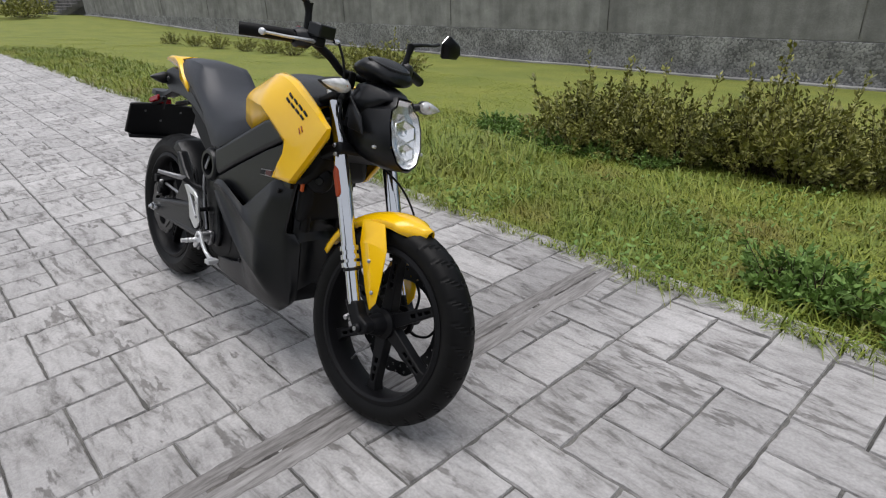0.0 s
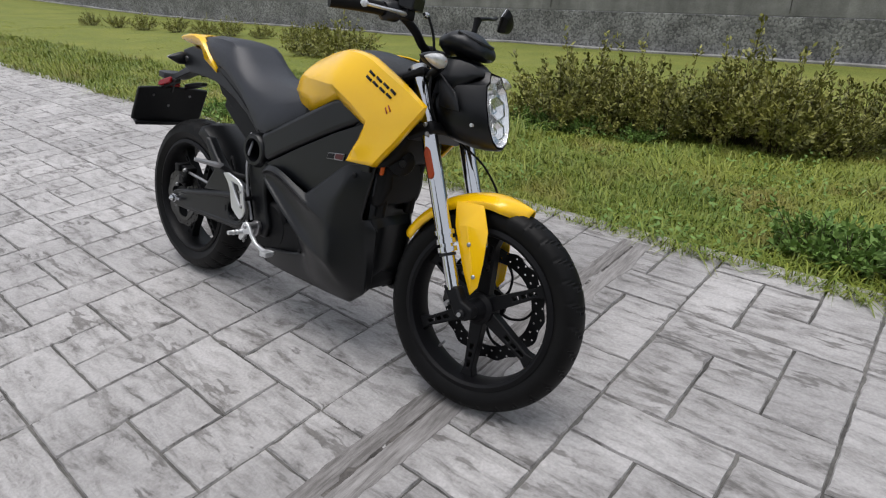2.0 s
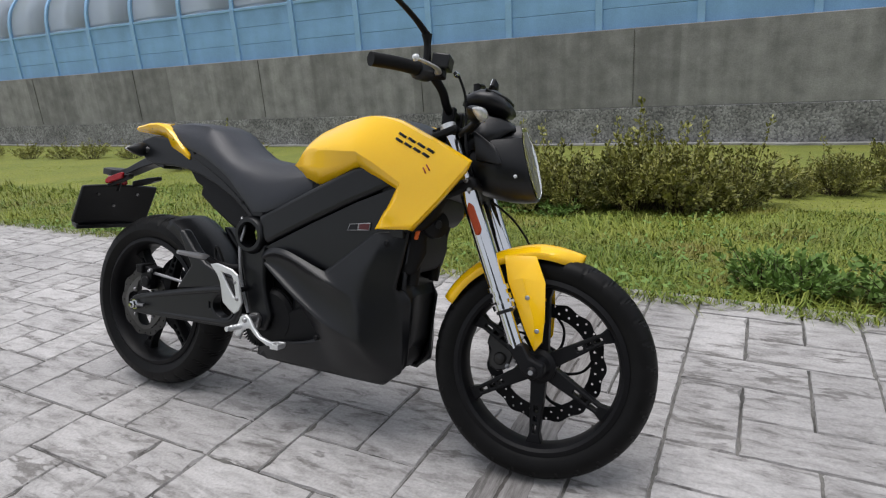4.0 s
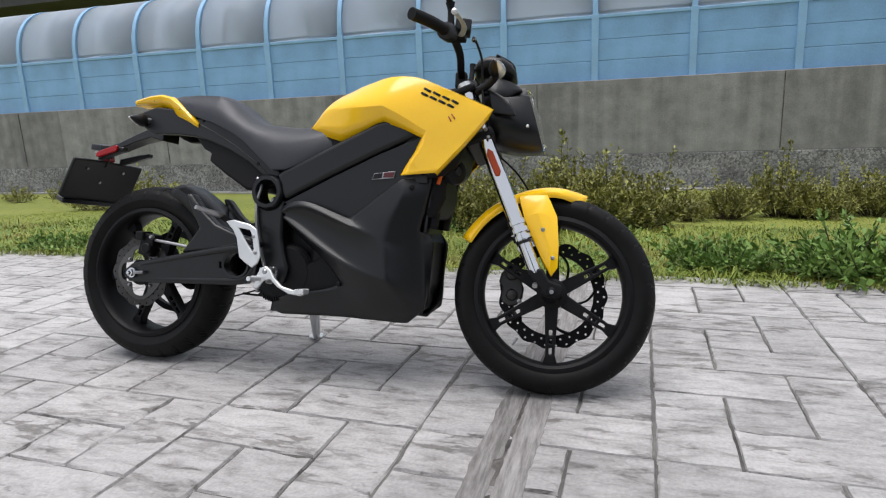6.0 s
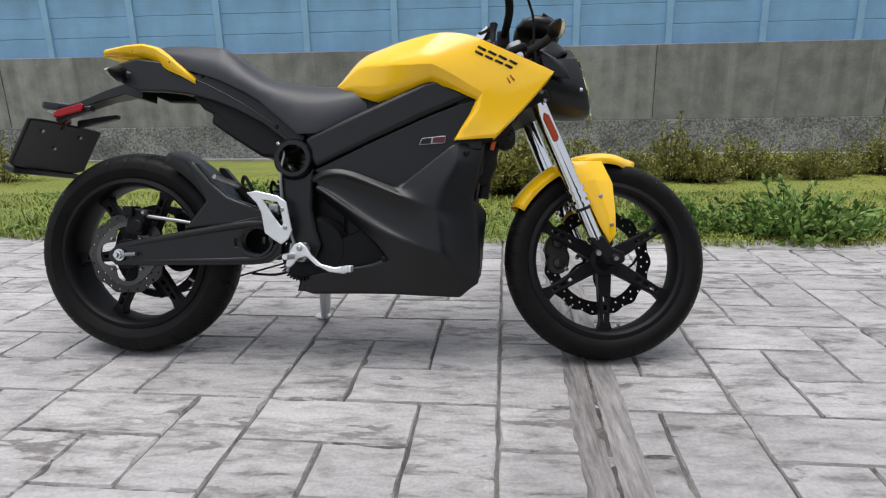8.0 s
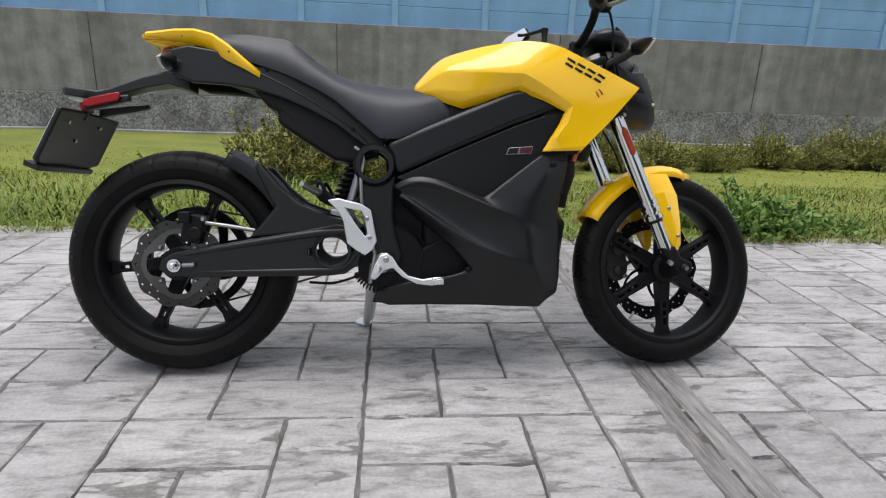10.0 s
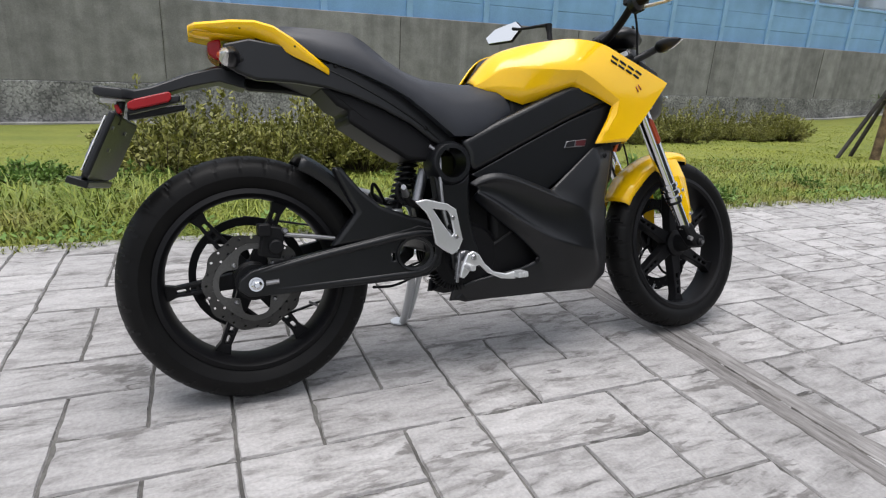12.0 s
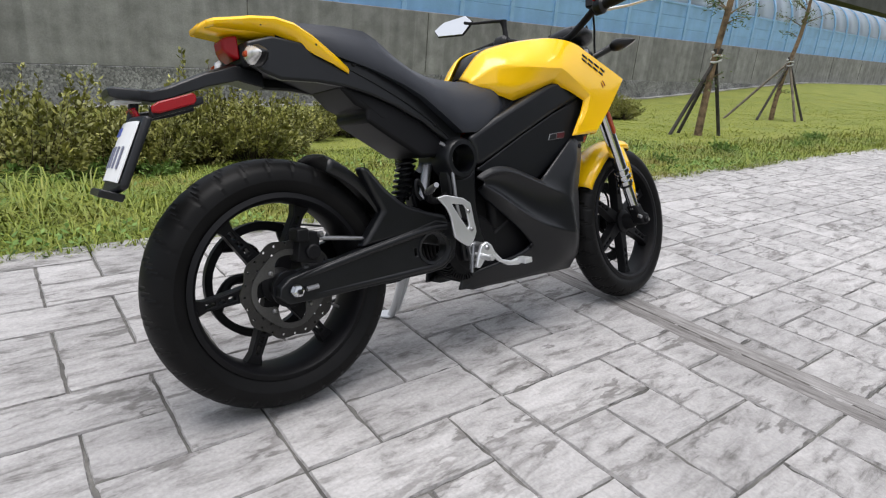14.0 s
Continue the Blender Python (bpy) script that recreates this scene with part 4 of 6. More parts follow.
        for a in range(4):
            s0, s1 = 5.13 + 0.235 * a, 5.13 + 0.235 * a + 0.185
            outer = [surface(s0, 0.735, 0.0035), surface(s1, 0.725, 0.0035), surface(s1, 0.865, 0.0035), surface(s0, 0.88, 0.0035)]
            for lo, hi in ((0.0, 0.30), (0.70, 1.0)):
                bar = [outer[0].lerp(outer[3], lo), outer[1].lerp(outer[2], lo), outer[1].lerp(outer[2], hi), outer[0].lerp(outer[3], hi)]
                part("mark_bar", put(shape(bar, [(0, 1, 2, 3)])), INK, shroud, solid=0.0012)
        for q in range(2):
            corner = [surface(6.20, 0.575 + 0.06 * q, 0.0035), surface(6.52, 0.555 + 0.06 * q, 0.0035), surface(6.52, 0.573 + 0.06 * q, 0.0035), surface(6.20, 0.593 + 0.06 * q, 0.0035)]
            part("mark_bar", put(shape(corner, [(0, 1, 2, 3)])), INK_RED, shroud, solid=0.0012)
        badge = part("badge", put(plate([(0.874, 0.612), (0.882, 0.631), (0.950, 0.637), (0.946, 0.616)], -0.1245, -0.121)), STEEL, bike, "small dark red badge with a silver rim", bevel=0.001)
        part("badge_field", put(plate([(0.912, 0.618), (0.915, 0.632), (0.948, 0.635), (0.944, 0.618)], -0.1258, -0.124)), BADGE_RED, badge)
        part("badge_inset", put(plate([(0.877, 0.614), (0.884, 0.629), (0.910, 0.632), (0.907, 0.616)], -0.1255, -0.124)), INK, badge)
        # under-seat side panels
        tail = plate([(-0.03, 0.868), (0.03, 0.884), (0.11, 0.872), (0.175, 0.842), (0.215, 0.835), (0.235, 0.848), (0.30, 0.832), (0.365, 0.803), (0.43, 0.765), (0.49, 0.716), (0.53, 0.680), (0.548, 0.640), (0.525, 0.606),
                      (0.48, 0.636), (0.42, 0.682), (0.34, 0.724), (0.27, 0.752), (0.20, 0.772), (0.13, 0.782), (0.04, 0.786), (0.0, 0.802), (-0.025, 0.818)], -0.098, -0.074)
        panel = part("tail_panel", put(tail), PLASTIC, bike, "matt black panel below the seat", bevel=0.006, segments=3)
        part("panel_seam", put(tube([(0.20, -0.098, 0.822), (0.28, -0.099, 0.784), (0.38, -0.099, 0.728), (0.47, -0.099, 0.664), (0.505, -0.098, 0.63)], 0.0018, 8)), PLASTIC, panel)
        part("panel_screw", put(bolt((0.232, -0.098, 0.826), 0.006, 0.004)), SATIN, panel)
        part("panel_screw", put(bolt((0.46, -0.098, 0.672), 0.006, 0.004)), SATIN, panel)
        part("frame_tube", put(rod((0.56, -0.07, 0.60), (0.62, -0.07, 0.70), 0.012)), ORANGE_TUBE, bike, "orange painted frame tube")
        part("head_strut", put(tube([(0.985, -0.06, 0.60), (1.06, -0.055, 0.67), (1.13, -0.04, 0.76)], 0.016)), SATIN, bike)
    part("battery", box(0.35, 0.186, 0.44, (0.825, 0, 0.46)), SATIN, bike, "black battery case", bevel=0.02)
    part("controller", box(0.13, 0.13, 0.25, (0.617, 0, 0.485)), SATIN, bike, "black motor controller case", bevel=0.01)
    part("battery_top", box(0.30, 0.20, 0.16, (0.86, 0, 0.70)), SATIN, bike, bevel=0.02)
    part("belly", loft([[(x, -w, z0), (x, w, z0), (x, w, z1), (x, -w, z1)] for x, w, z0, z1 in ((0.55, 0.085, 0.21, 0.30), (0.62, 0.10, 0.20, 0.34), (0.95, 0.085, 0.20, 0.50), (1.0, 0.075, 0.215, 0.56), (1.02, 0.06, 0.245, 0.55))]), SATIN, bike, "black underside of the battery", bevel=0.008)
    part("front_shield", loft([[(x, -w, z), (x - 0.012, 0, z), (x, w, z)] for x, w, z in ((1.00, 0.07, 0.22), (1.035, 0.078, 0.30), (1.045, 0.085, 0.43), (1.03, 0.088, 0.455), (1.055, 0.098, 0.60))], closed=False), PLASTIC, bike, solid=0.01)
    part("front_frame", loft([[(x, -w, z0), (x, w, z0), (x, w, z1), (x, -w, z1)] for x, w, z0, z1 in ((0.97, 0.115, 0.58, 0.78), (1.05, 0.122, 0.615, 0.80), (1.10, 0.116, 0.625, 0.81), (1.125, 0.098, 0.65, 0.82), (1.15, 0.06, 0.72, 0.83))]), SATIN, bike, "black frame behind the fork", bevel=0.012)
    part("head_tube", rod((1.155, 0, 0.735), (1.09, 0, 0.895), 0.032), SATIN, bike)
    part("main_spine", loft([[(x, -w, z - h), (x, w, z - h), (x, w, z + h), (x, -w, z + h)] for x, w, z, h in ((0.55, 0.06, 0.64, 0.03), (0.80, 0.07, 0.73, 0.05), (1.0, 0.06, 0.76, 0.06), (1.12, 0.035, 0.80, 0.06))]), SATIN, bike, bevel=0.01)
    rows = []
    for x, z, w in ((0.645, 0.802, 0.030), (0.70, 0.870, 0.040), (0.775, 0.901, 0.048), (0.85, 0.915, 0.064), (0.935, 0.921, 0.084), (1.03, 0.903, 0.092), (1.085, 0.876, 0.098), (1.12, 0.852, 0.09)):
        rows.append([(x, -w - 0.012, z - 0.016), (x, -w, z - 0.001), (x, -w * 0.55, z + 0.006), (x, 0, z + 0.008), (x, w * 0.55, z + 0.006), (x, w, z - 0.001), (x, w + 0.012, z - 0.016)])
    part("tank_lid", loft(rows, closed=False), PLASTIC, bike, "black lid between the yellow panels", solid=0.006)
    part("tail_tray", loft([[(x, -w, z0), (x, w, z0), (x, w, z1), (x, -w, z1)] for x, w, z0, z1 in ((-0.03, 0.055, 0.820, 0.872), (0.10, 0.075, 0.806, 0.88), (0.20, 0.085, 0.772, 0.85), (0.30, 0.085, 0.69, 0.82), (0.50, 0.075, 0.61, 0.70))]), SATIN, bike, bevel=0.008)
    tray = [(0.19, 0.778), (0.232, 0.730), (0.262, 0.716), (0.256, 0.690), (0.33, 0.640), (0.41, 0.590), (0.47, 0.585), (0.53, 0.604), (0.53, 0.66), (0.42, 0.715), (0.30, 0.765)]
    part("under_tray", plate(tray, -0.084, 0.084), SATIN, bike, "black tray under the tail", bevel=0.010, segments=3)
    # behind the fork: down tubes, horn and a box of cables
    for y in (-0.062, 0.062):
        part("down_tube", tube([(1.135, y * 0.7, 0.77), (1.105, y, 0.69), (1.070, y, 0.58), (1.050, y, 0.47)], 0.016, 12), SATIN, bike)
    part("cable_box", loft([[(x, -w, z0), (x, w, z0), (x, w, z1), (x, -w, z1)] for x, w, z0, z1 in ((1.02, 0.094, 0.50, 0.72), (1.065, 0.092, 0.50, 0.73), (1.09, 0.075, 0.56, 0.74))]), SATIN, bike, "black box of wiring behind the fork", bevel=0.012)
    horn = part("horn", moved(lathe([(0.0001, -0.020), (0.018, -0.020), (0.036, -0.012), (0.040, 0.0), (0.036, 0.012), (0.0001, 0.016)], (0, 0, 0), 28), Matrix.Translation((1.112, -0.060, 0.640)) @ Matrix.Rotation(radians(52), 4, "Z")), SATIN, bike, "round black horn")
    part("horn_centre", moved(lathe([(0.0001, -0.026), (0.010, -0.025), (0.013, -0.018), (0.0001, -0.018)], (0, 0, 0), 16), Matrix.Translation((1.112, -0.060, 0.640)) @ Matrix.Rotation(radians(52), 4, "Z")), PLASTIC, horn)
    part("amber_wire", tube([(1.075, -0.096, 0.60), (1.085, -0.098, 0.63), (1.10, -0.09, 0.655), (1.11, -0.08, 0.69)], 0.006, 8), ORANGE_TUBE, bike, "orange power cable")


BEFORE = set(bpy.data.objects)
frame_and_covers()


def seat_and_tail():
    rows = []
    for x, zt, zb, w, crown in ((0.045, 0.912, 0.885, 0.060, 0.6), (0.062, 0.925, 0.880, 0.088, 0.74), (0.118, 0.928, 0.872, 0.098, 0.78), (0.20, 0.925, 0.840, 0.106, 0.80), (0.278, 0.917, 0.815, 0.112, 0.80), (0.312, 0.898, 0.800, 0.116, 0.78), (0.365, 0.856, 0.775, 0.122, 0.72),
                              (0.415, 0.826, 0.745, 0.126, 0.68), (0.463, 0.809, 0.705, 0.130, 0.64), (0.53, 0.799, 0.648, 0.132, 0.60), (0.58, 0.794, 0.648, 0.131, 0.58), (0.63, 0.795, 0.668, 0.126, 0.56), (0.69, 0.80, 0.695, 0.112, 0.5), (0.735, 0.81, 0.715, 0.09, 0.5)):
        h = zt - zb
        half = [(0.0, zt + 0.004), (w * 0.35, zt + 0.003), (w * crown, zt - 0.006), (w * 0.86, zt - 0.2 * h - 0.008), (w * 0.96, zt - 0.45 * h), (w, zb + 0.012), (w * 0.97, zb)]
        rows.append([(x, -y, z) for y, z in half[::-1]] + [(x, y, z) for y, z in half[1:]])
    seat = part("seat", loft(rows), VINYL, bike, "black vinyl seat with a raised pillion step", angle=45)
    rows = []
    for x, z, wi, wo, drop in ((-0.098, 0.917, 0.0, 0.060, 0.003), (-0.085, 0.920, 0.0, 0.076, 0.005), (-0.035, 0.924, 0.0, 0.088, 0.014), (-0.01, 0.927, 0.0, 0.093, 0.019), (0.045, 0.928, 0.03, 0.099, 0.026), (0.088, 0.917, 0.084, 0.102, 0.030), (0.130, 0.890, 0.088, 0.105, 0.032), (0.175, 0.852, 0.092, 0.106, 0.016), (0.214, 0.819, 0.092, 0.102, 0.006)):
        rows.append([(x, -wi, z), (x, -(wi + wo) / 2, z - 0.002), (x, -wo + 0.005, z - 0.003), (x, -wo, z - 0.008), (x, -wo + 0.002, z - 0.012), (x, -wo + (0.016 if x < 0.1 else 0.004), z - 0.010 - drop * 1.1)])
    for s, name in ((1, "tail_cowl"), (-1, "tail_cowl")):
        bm = loft(rows, closed=False)
        part(name, bm if s == 1 else mirrored(bm), YELLOW, bike, "yellow tail cowl behind the seat", angle=30, solid=0.006)
    part("cowl_underside", loft([[(x, -w, z), (x, w, z)] for x, w, z in ((-0.0985, 0.058, 0.9145), (-0.0975, 0.057, 0.906), (-0.085, 0.060, 0.9035), (-0.035, 0.073, 0.898), (-0.01, 0.078, 0.895), (0.045, 0.084, 0.888))], closed=False), YELLOW, bike, solid=0.006)
    for x, y, z in ((-0.078, 0.068, 0.911), (0.012, 0.091, 0.909), (0.135, 0.104, 0.868)):
        for s in (1, -1):
            part("cowl_screw", bolt((x, -y, z), 0.0035, 0.002) if s == 1 else mirrored(bolt((x, -y, z), 0.0035, 0.002)), SATIN, bike)
    lamp = part("tail_lamp", loft([[(-0.060, -0.026, 0.858), (-0.060, 0.026, 0.858), (-0.060, 0.028, 0.884), (-0.060, -0.028, 0.884)], [(-0.05, -0.038, 0.846), (-0.05, 0.038, 0.846), (-0.05, 0.040, 0.888), (-0.05, -0.040, 0.888)], [(-0.03, -0.048, 0.835), (-0.03, 0.048, 0.835), (-0.03, 0.050, 0.890), (-0.03, -0.050, 0.890)]]), RED, bike, "red tail lamp", bevel=0.005)
    arm_rows = []
    for x, z, w, h in ((0.02, 0.795, 0.040, 0.022), (-0.04, 0.81, 0.036, 0.020), (-0.11, 0.793, 0.030, 0.017), (-0.19, 0.764, 0.027, 0.014), (-0.225, 0.756, 0.030, 0.013), (-0.25, 0.757, 0.046, 0.013), (-0.295, 0.762, 0.046, 0.013), (-0.308, 0.764, 0.038, 0.009)):
        arm_rows.append([(x, -w, z - h), (x, w, z - h), (x, w, z + h * 0.7), (x, w * 0.6, z + h), (x, -w * 0.6, z + h), (x, -w, z + h * 0.7)])
    hanger = part("plate_hanger", loft(arm_rows), PLASTIC, bike, "black arm that carries the number plate", bevel=0.003)
    part("plate_lamp", box(0.05, 0.05, 0.006, (-0.272, 0, 0.745)), WHITE, hanger)
    part("reflector_bar", loft([[(x, -0.012 + y, z - h), (x, 0.012 + y, z - h), (x, 0.012 + y, z + h), (x, -0.012 + y, z + h)] for x, y, z, h in ((-0.13, -0.050, 0.745, 0.008), (-0.17, -0.052, 0.736, 0.012), (-0.24, -0.052, 0.718, 0.012))]), PLASTIC, hanger, bevel=0.004)
    part("lamp_bar", loft([[(x, -0.012 + y, z - h), (x, 0.012 + y, z - h), (x, 0.012 + y, z + h), (x, -0.012 + y, z + h)] for x, y, z, h in ((-0.12, 0.060, 0.738, 0.007), (-0.17, 0.060, 0.730, 0.011), (-0.25, 0.055, 0.715, 0.011))]), PLASTIC, hanger, bevel=0.004)
    bm = loft([[(x, -0.074, z - h), (x, -0.064, z - h), (x, -0.064, z + h), (x, -0.074, z + h)] for x, z, h in ((-0.148, 0.748, 0.006), (-0.155, 0.746, 0.012), (-0.225, 0.728, 0.012), (-0.240, 0.724, 0.007))])
    part("side_reflector", bm, RED, hanger, "red side reflector", bevel=0.003)
    part("rear_reflector", box(0.010, 0.06, 0.022, (-0.262, 0.0, 0.722), (0, -22, 0)), RED, hanger, bevel=0.003)
    part("hanger_stem", tube([(-0.255, 0, 0.75), (-0.262, 0, 0.72), (-0.272, 0, 0.69)], 0.010, 10), PLASTIC, hanger)
    m = Matrix.Translation((-0.299, 0.006, 0.635)) @ Matrix.Rotation(radians(-4.5), 4, "Z") @ Matrix.Rotation(radians(25.5), 4, "Y")
    bend = lambda y: 0.7 * y * y

    def sheet(x, half, z0, z1, thick, taper=0.0):
        """A plate that curls forward at its two ends."""
        return moved(loft([[(x + bend(y), y, z0 + taper * abs(y / half) ** 4), (x + thick + bend(y), y, z0 + taper * abs(y / half) ** 4), (x + thick + bend(y), y, z1), (x + bend(y), y, z1)] for y in (half * (k / 6 - 1) for k in range(13))]), m)

    holder_bm = sheet(-0.008, 0.144, -0.082, 0.084, 0.015, 0.02)
    holder = part("plate_holder", holder_bm, PLASTIC, bike, "black number plate holder", bevel=0.006, segments=3)
    part("holder_lip", moved(loft([[(-0.022, -w, z0), (0.022, -w * 1.04, z0 + 0.004), (0.022, w * 1.04, z0 + 0.004), (-0.022, w, z0)] for w, z0 in ((0.118, -0.094), (0.122, -0.078))]), m), PLASTIC, holder, bevel=0.003)
    number = part("number_plate", sheet(-0.0125, 0.130, -0.058, 0.069, 0.003), WHITE, holder, "white number plate", bevel=0.001)
    for q in range(6):
        part("plate_bar", moved(box(0.002, 0.018, 0.046, (-0.0135 + bend(-0.092 + 0.036 * q + (0.008 if q > 2 else 0)), -0.092 + 0.036 * q + (0.008 if q > 2 else 0), -0.008)), m), PLATE_INK, number)
    part("plate_band", moved(box(0.002, 0.06, 0.018, (-0.0130, 0.01, 0.048)), m), INDIGO, number)
    for y, z in ((-0.075, 0.05), (0.075, 0.05), (0.0, 0.0)):
        part("holder_screw", moved(lathe([(0.0001, 0), (0.005, 0), (0.005, -0.004), (0.0001, -0.004)], (0, 0, 0), 10), m @ Matrix.Translation((0.0075 + bend(y), y, z)) @ Matrix.Rotation(radians(90), 4, "Z")), STEEL, holder)
    for s in (1, -1):
        put = (lambda bm: bm) if s == 1 else mirrored
        sig = part("rear_signal", put(tube([(0.03, -0.070, 0.832), (0.012, -0.085, 0.834), (-0.005, -0.098, 0.836)], [0.012, 0.013, 0.012], 12)), PLASTIC, bike, "black turn signal with a clear lens")
        leaf = ((-0.086, 0.010, 0.012), (-0.096, 0.018, 0.023), (-0.112, 0.020, 0.024), (-0.132, 0.016, 0.017), (-0.150, 0.009, 0.009), (-0.162, 0.003, 0.002))
        part("signal_shell", put(loft([ring3y((-0.014, y, 0.836), a, b) for y, a, b in leaf])), PLASTIC, sig)
        part("signal_lens", put(loft([ring3y((-0.026, y * 0.98, 0.836), a * 0.8, b * 0.9) for y, a, b in leaf])), SIGNAL, sig, "clear lens with an amber bulb")
        part("signal_bulb", put(lathe([(0.0001, -0.008), (0.007, -0.006), (0.007, 0.006), (0.0001, 0.008)], (-0.039, -0.110, 0.838), 12)), ORANGE, sig)


PLATE_INK = material("plate_print", (0.16, 0.17, 0.24), 0.5, vary=0.05, bump=0.0)
INDIGO = material("plate_blue", (0.06, 0.09, 0.35), 0.5, vary=0.05, bump=0.0)
seat_and_tail()
# the body above the frame beams sits a little to the left
for body in set(bpy.data.objects) - BEFORE:
    if body.type == "MESH":
        for vert in body.data.vertices:
            vert.co.y += 0.12 * max(0.0, vert.co.z - 0.62) * (1 - step(0.70, 1.0, vert.co.x))


def foot_controls():
    for s in (1, -1):
        put = (lambda bm: bm) if s == 1 else mirrored
        outer = [(0.396, 0.482), (0.425, 0.487), (0.484, 0.473), (0.509, 0.457), (0.516, 0.42), (0.525, 0.376), (0.513, 0.352), (0.494, 0.338), (0.470, 0.352), (0.447, 0.370), (0.442, 0.40), (0.437, 0.428), (0.425, 0.452)]
        hole = [(0.443, 0.462), (0.484, 0.455), (0.492, 0.44), (0.500, 0.395), (0.494, 0.388), (0.470, 0.42)]
        guard = part("heel_guard", put(plate(outer, -0.163, -0.155, [hole])), ALLOY, bike, "silver alloy heel guard", bevel=0.0025)
        for x, z in ((0.498, 0.435), (0.506, 0.385)):
            part("guard_bolt", put(bolt((x, -0.163, z), 0.006, 0.004)), STEEL, guard)
        part("guard_bracket", put(tube([(0.50, -0.118, 0.41), (0.503, -0.14, 0.41), (0.503, -0.157, 0.41)], 0.008, 8)), SATIN, guard)
        peg = part("foot_peg", put(tube([(0.535, -0.12, 0.306), (0.530, -0.16, 0.306), (0.524, -0.222, 0.307)], [0.010, 0.0075, 0.0075], 12)), ALLOY, bike, "silver foot peg")
        for k in range(3):
            part("peg_groove", put(lathe([(0.0078, -0.005), (0.0092, -0.003), (0.0092, 0.003), (0.0078, 0.005)], (0.529 - 0.0012 * k, -0.178 - 0.013 * k, 0.3065), 12, True)), ALLOY, peg)
        part("peg_mount", put(plate([(0.518, 0.33), (0.535, 0.342), (0.556, 0.342), (0.566, 0.325), (0.560, 0.30), (0.545, 0.286), (0.525, 0.290)], -0.135, -0.118)), STEEL, bike, "cast alloy peg bracket", bevel=0.004)
        pass_peg = part("pillion_peg", put(tube([(0.376, -0.150, 0.500), (0.368, -0.17, 0.504), (0.352, -0.205, 0.513), (0.340, -0.235, 0.521)], [0.008, 0.010, 0.008, 0.0065], 12)), STEEL, bike, "silver pillion foot peg")
        part("pillion_bracket", put(tube([(0.50, -0.09, 0.49), (0.45, -0.10, 0.470), (0.40, -0.125, 0.476), (0.372, -0.155, 0.500)], 0.010, 10)), SATIN, pass_peg)
        part("bracket_loop", put(tube([(0.40, -0.11, 0.474), (0.385, -0.112, 0.51), (0.37, -0.112, 0.53), (0.365, -0.112, 0.50), (0.38, -0.112, 0.478)], 0.005, 8)), SATIN, pass_peg)
    outline = [(0.508, 0.279), (0.513, 0.296), (0.520, 0.316), (0.532, 0.338), (0.55, 0.345), (0.566, 0.335), (0.582, 0.309), (0.607, 0.285), (0.646, 0.275), (0.679, 0.281), (0.699, 0.281), (0.698, 0.269), (0.672, 0.258), (0.631, 0.263),
               (0.592, 0.282), (0.567, 0.306), (0.544, 0.300), (0.530, 0.283), (0.520, 0.274)]
    pedal = part("brake_pedal", plate(outline, -0.174, -0.163), ALLOY, bike, "bent flat silver brake pedal", bevel=0.003)
    part("toe_block", joined(box(0.030, 0.030, 0.013, (0.684, -0.186, 0.272), (0, -6, 0)), *[box(0.004, 0.032, 0.016, (0.673 + 0.0075 * k, -0.186, 0.2725), (0, -6, 0)) for k in range(4)]), ALLOY, pedal, "ribbed toe block", bevel=0.0012)
    part("pedal_pivot", joined(lathe([(0.0001, -0.166), (0.012, -0.166), (0.013, -0.160), (0.013, -0.12), (0.0001, -0.12)], (0.549, 0, 0.328), 20), bolt((0.549, -0.174, 0.328), 0.008, 0.006)), STEEL, pedal)
    part("pedal_rod", rod((0.520, -0.150, 0.340), (0.508, -0.152, 0.262), 0.0045, 10), STEEL, pedal)
    coil = [Vector((0.516, -0.150, 0.315)).lerp(Vector((0.510, -0.152, 0.272)), i / 60) + Vector((0.008 * math.cos(i * 0.8), 0.008 * math.sin(i * 0.8), 0)) for i in range(61)]
    part("return_spring", tube(coil, 0.0014, 5, 1), STEEL, pedal)
    part("brake_hose", tube([(0.52, -0.13, 0.34), (0.49, -0.128, 0.44), (0.482, -0.125, 0.54), (0.487, -0.11, 0.60), (0.465, -0.10, 0.625)], 0.005, 8), STEEL, bike, "thin grey brake hose")
    stand = part("side_stand", tube([(0.505, 0.185, 0.245), (0.502, 0.215, 0.165), (0.496, 0.252, 0.09), (0.493, 0.272, 0.062)], 0.013, 12), ALLOY, bike, "bright steel side stand, folded out")
    part("stand_brace", tube([(0.53, 0.185, 0.235), (0.522, 0.215, 0.165), (0.508, 0.25, 0.085)], 0.009, 8), ALLOY, stand)
    part("stand_foot", moved(lathe([(0.0001, -0.004), (0.026, -0.004), (0.028, 0.0), (0.026, 0.004), (0.0001, 0.004)], (0, 0, 0), 20), Matrix.Translation((0.484, 0.282, 0.069)) @ Matrix.Rotation(radians(13), 4, "X") @ Matrix.Rotation(radians(90), 4, "X")), ALLOY, stand)
    part("mud_cable", tube([(0.47, 0.06, 0.255), (0.40, 0.05, 0.235), (0.33, 0.03, 0.24)], 0.004, 8), SATIN, bike)


foot_controls()


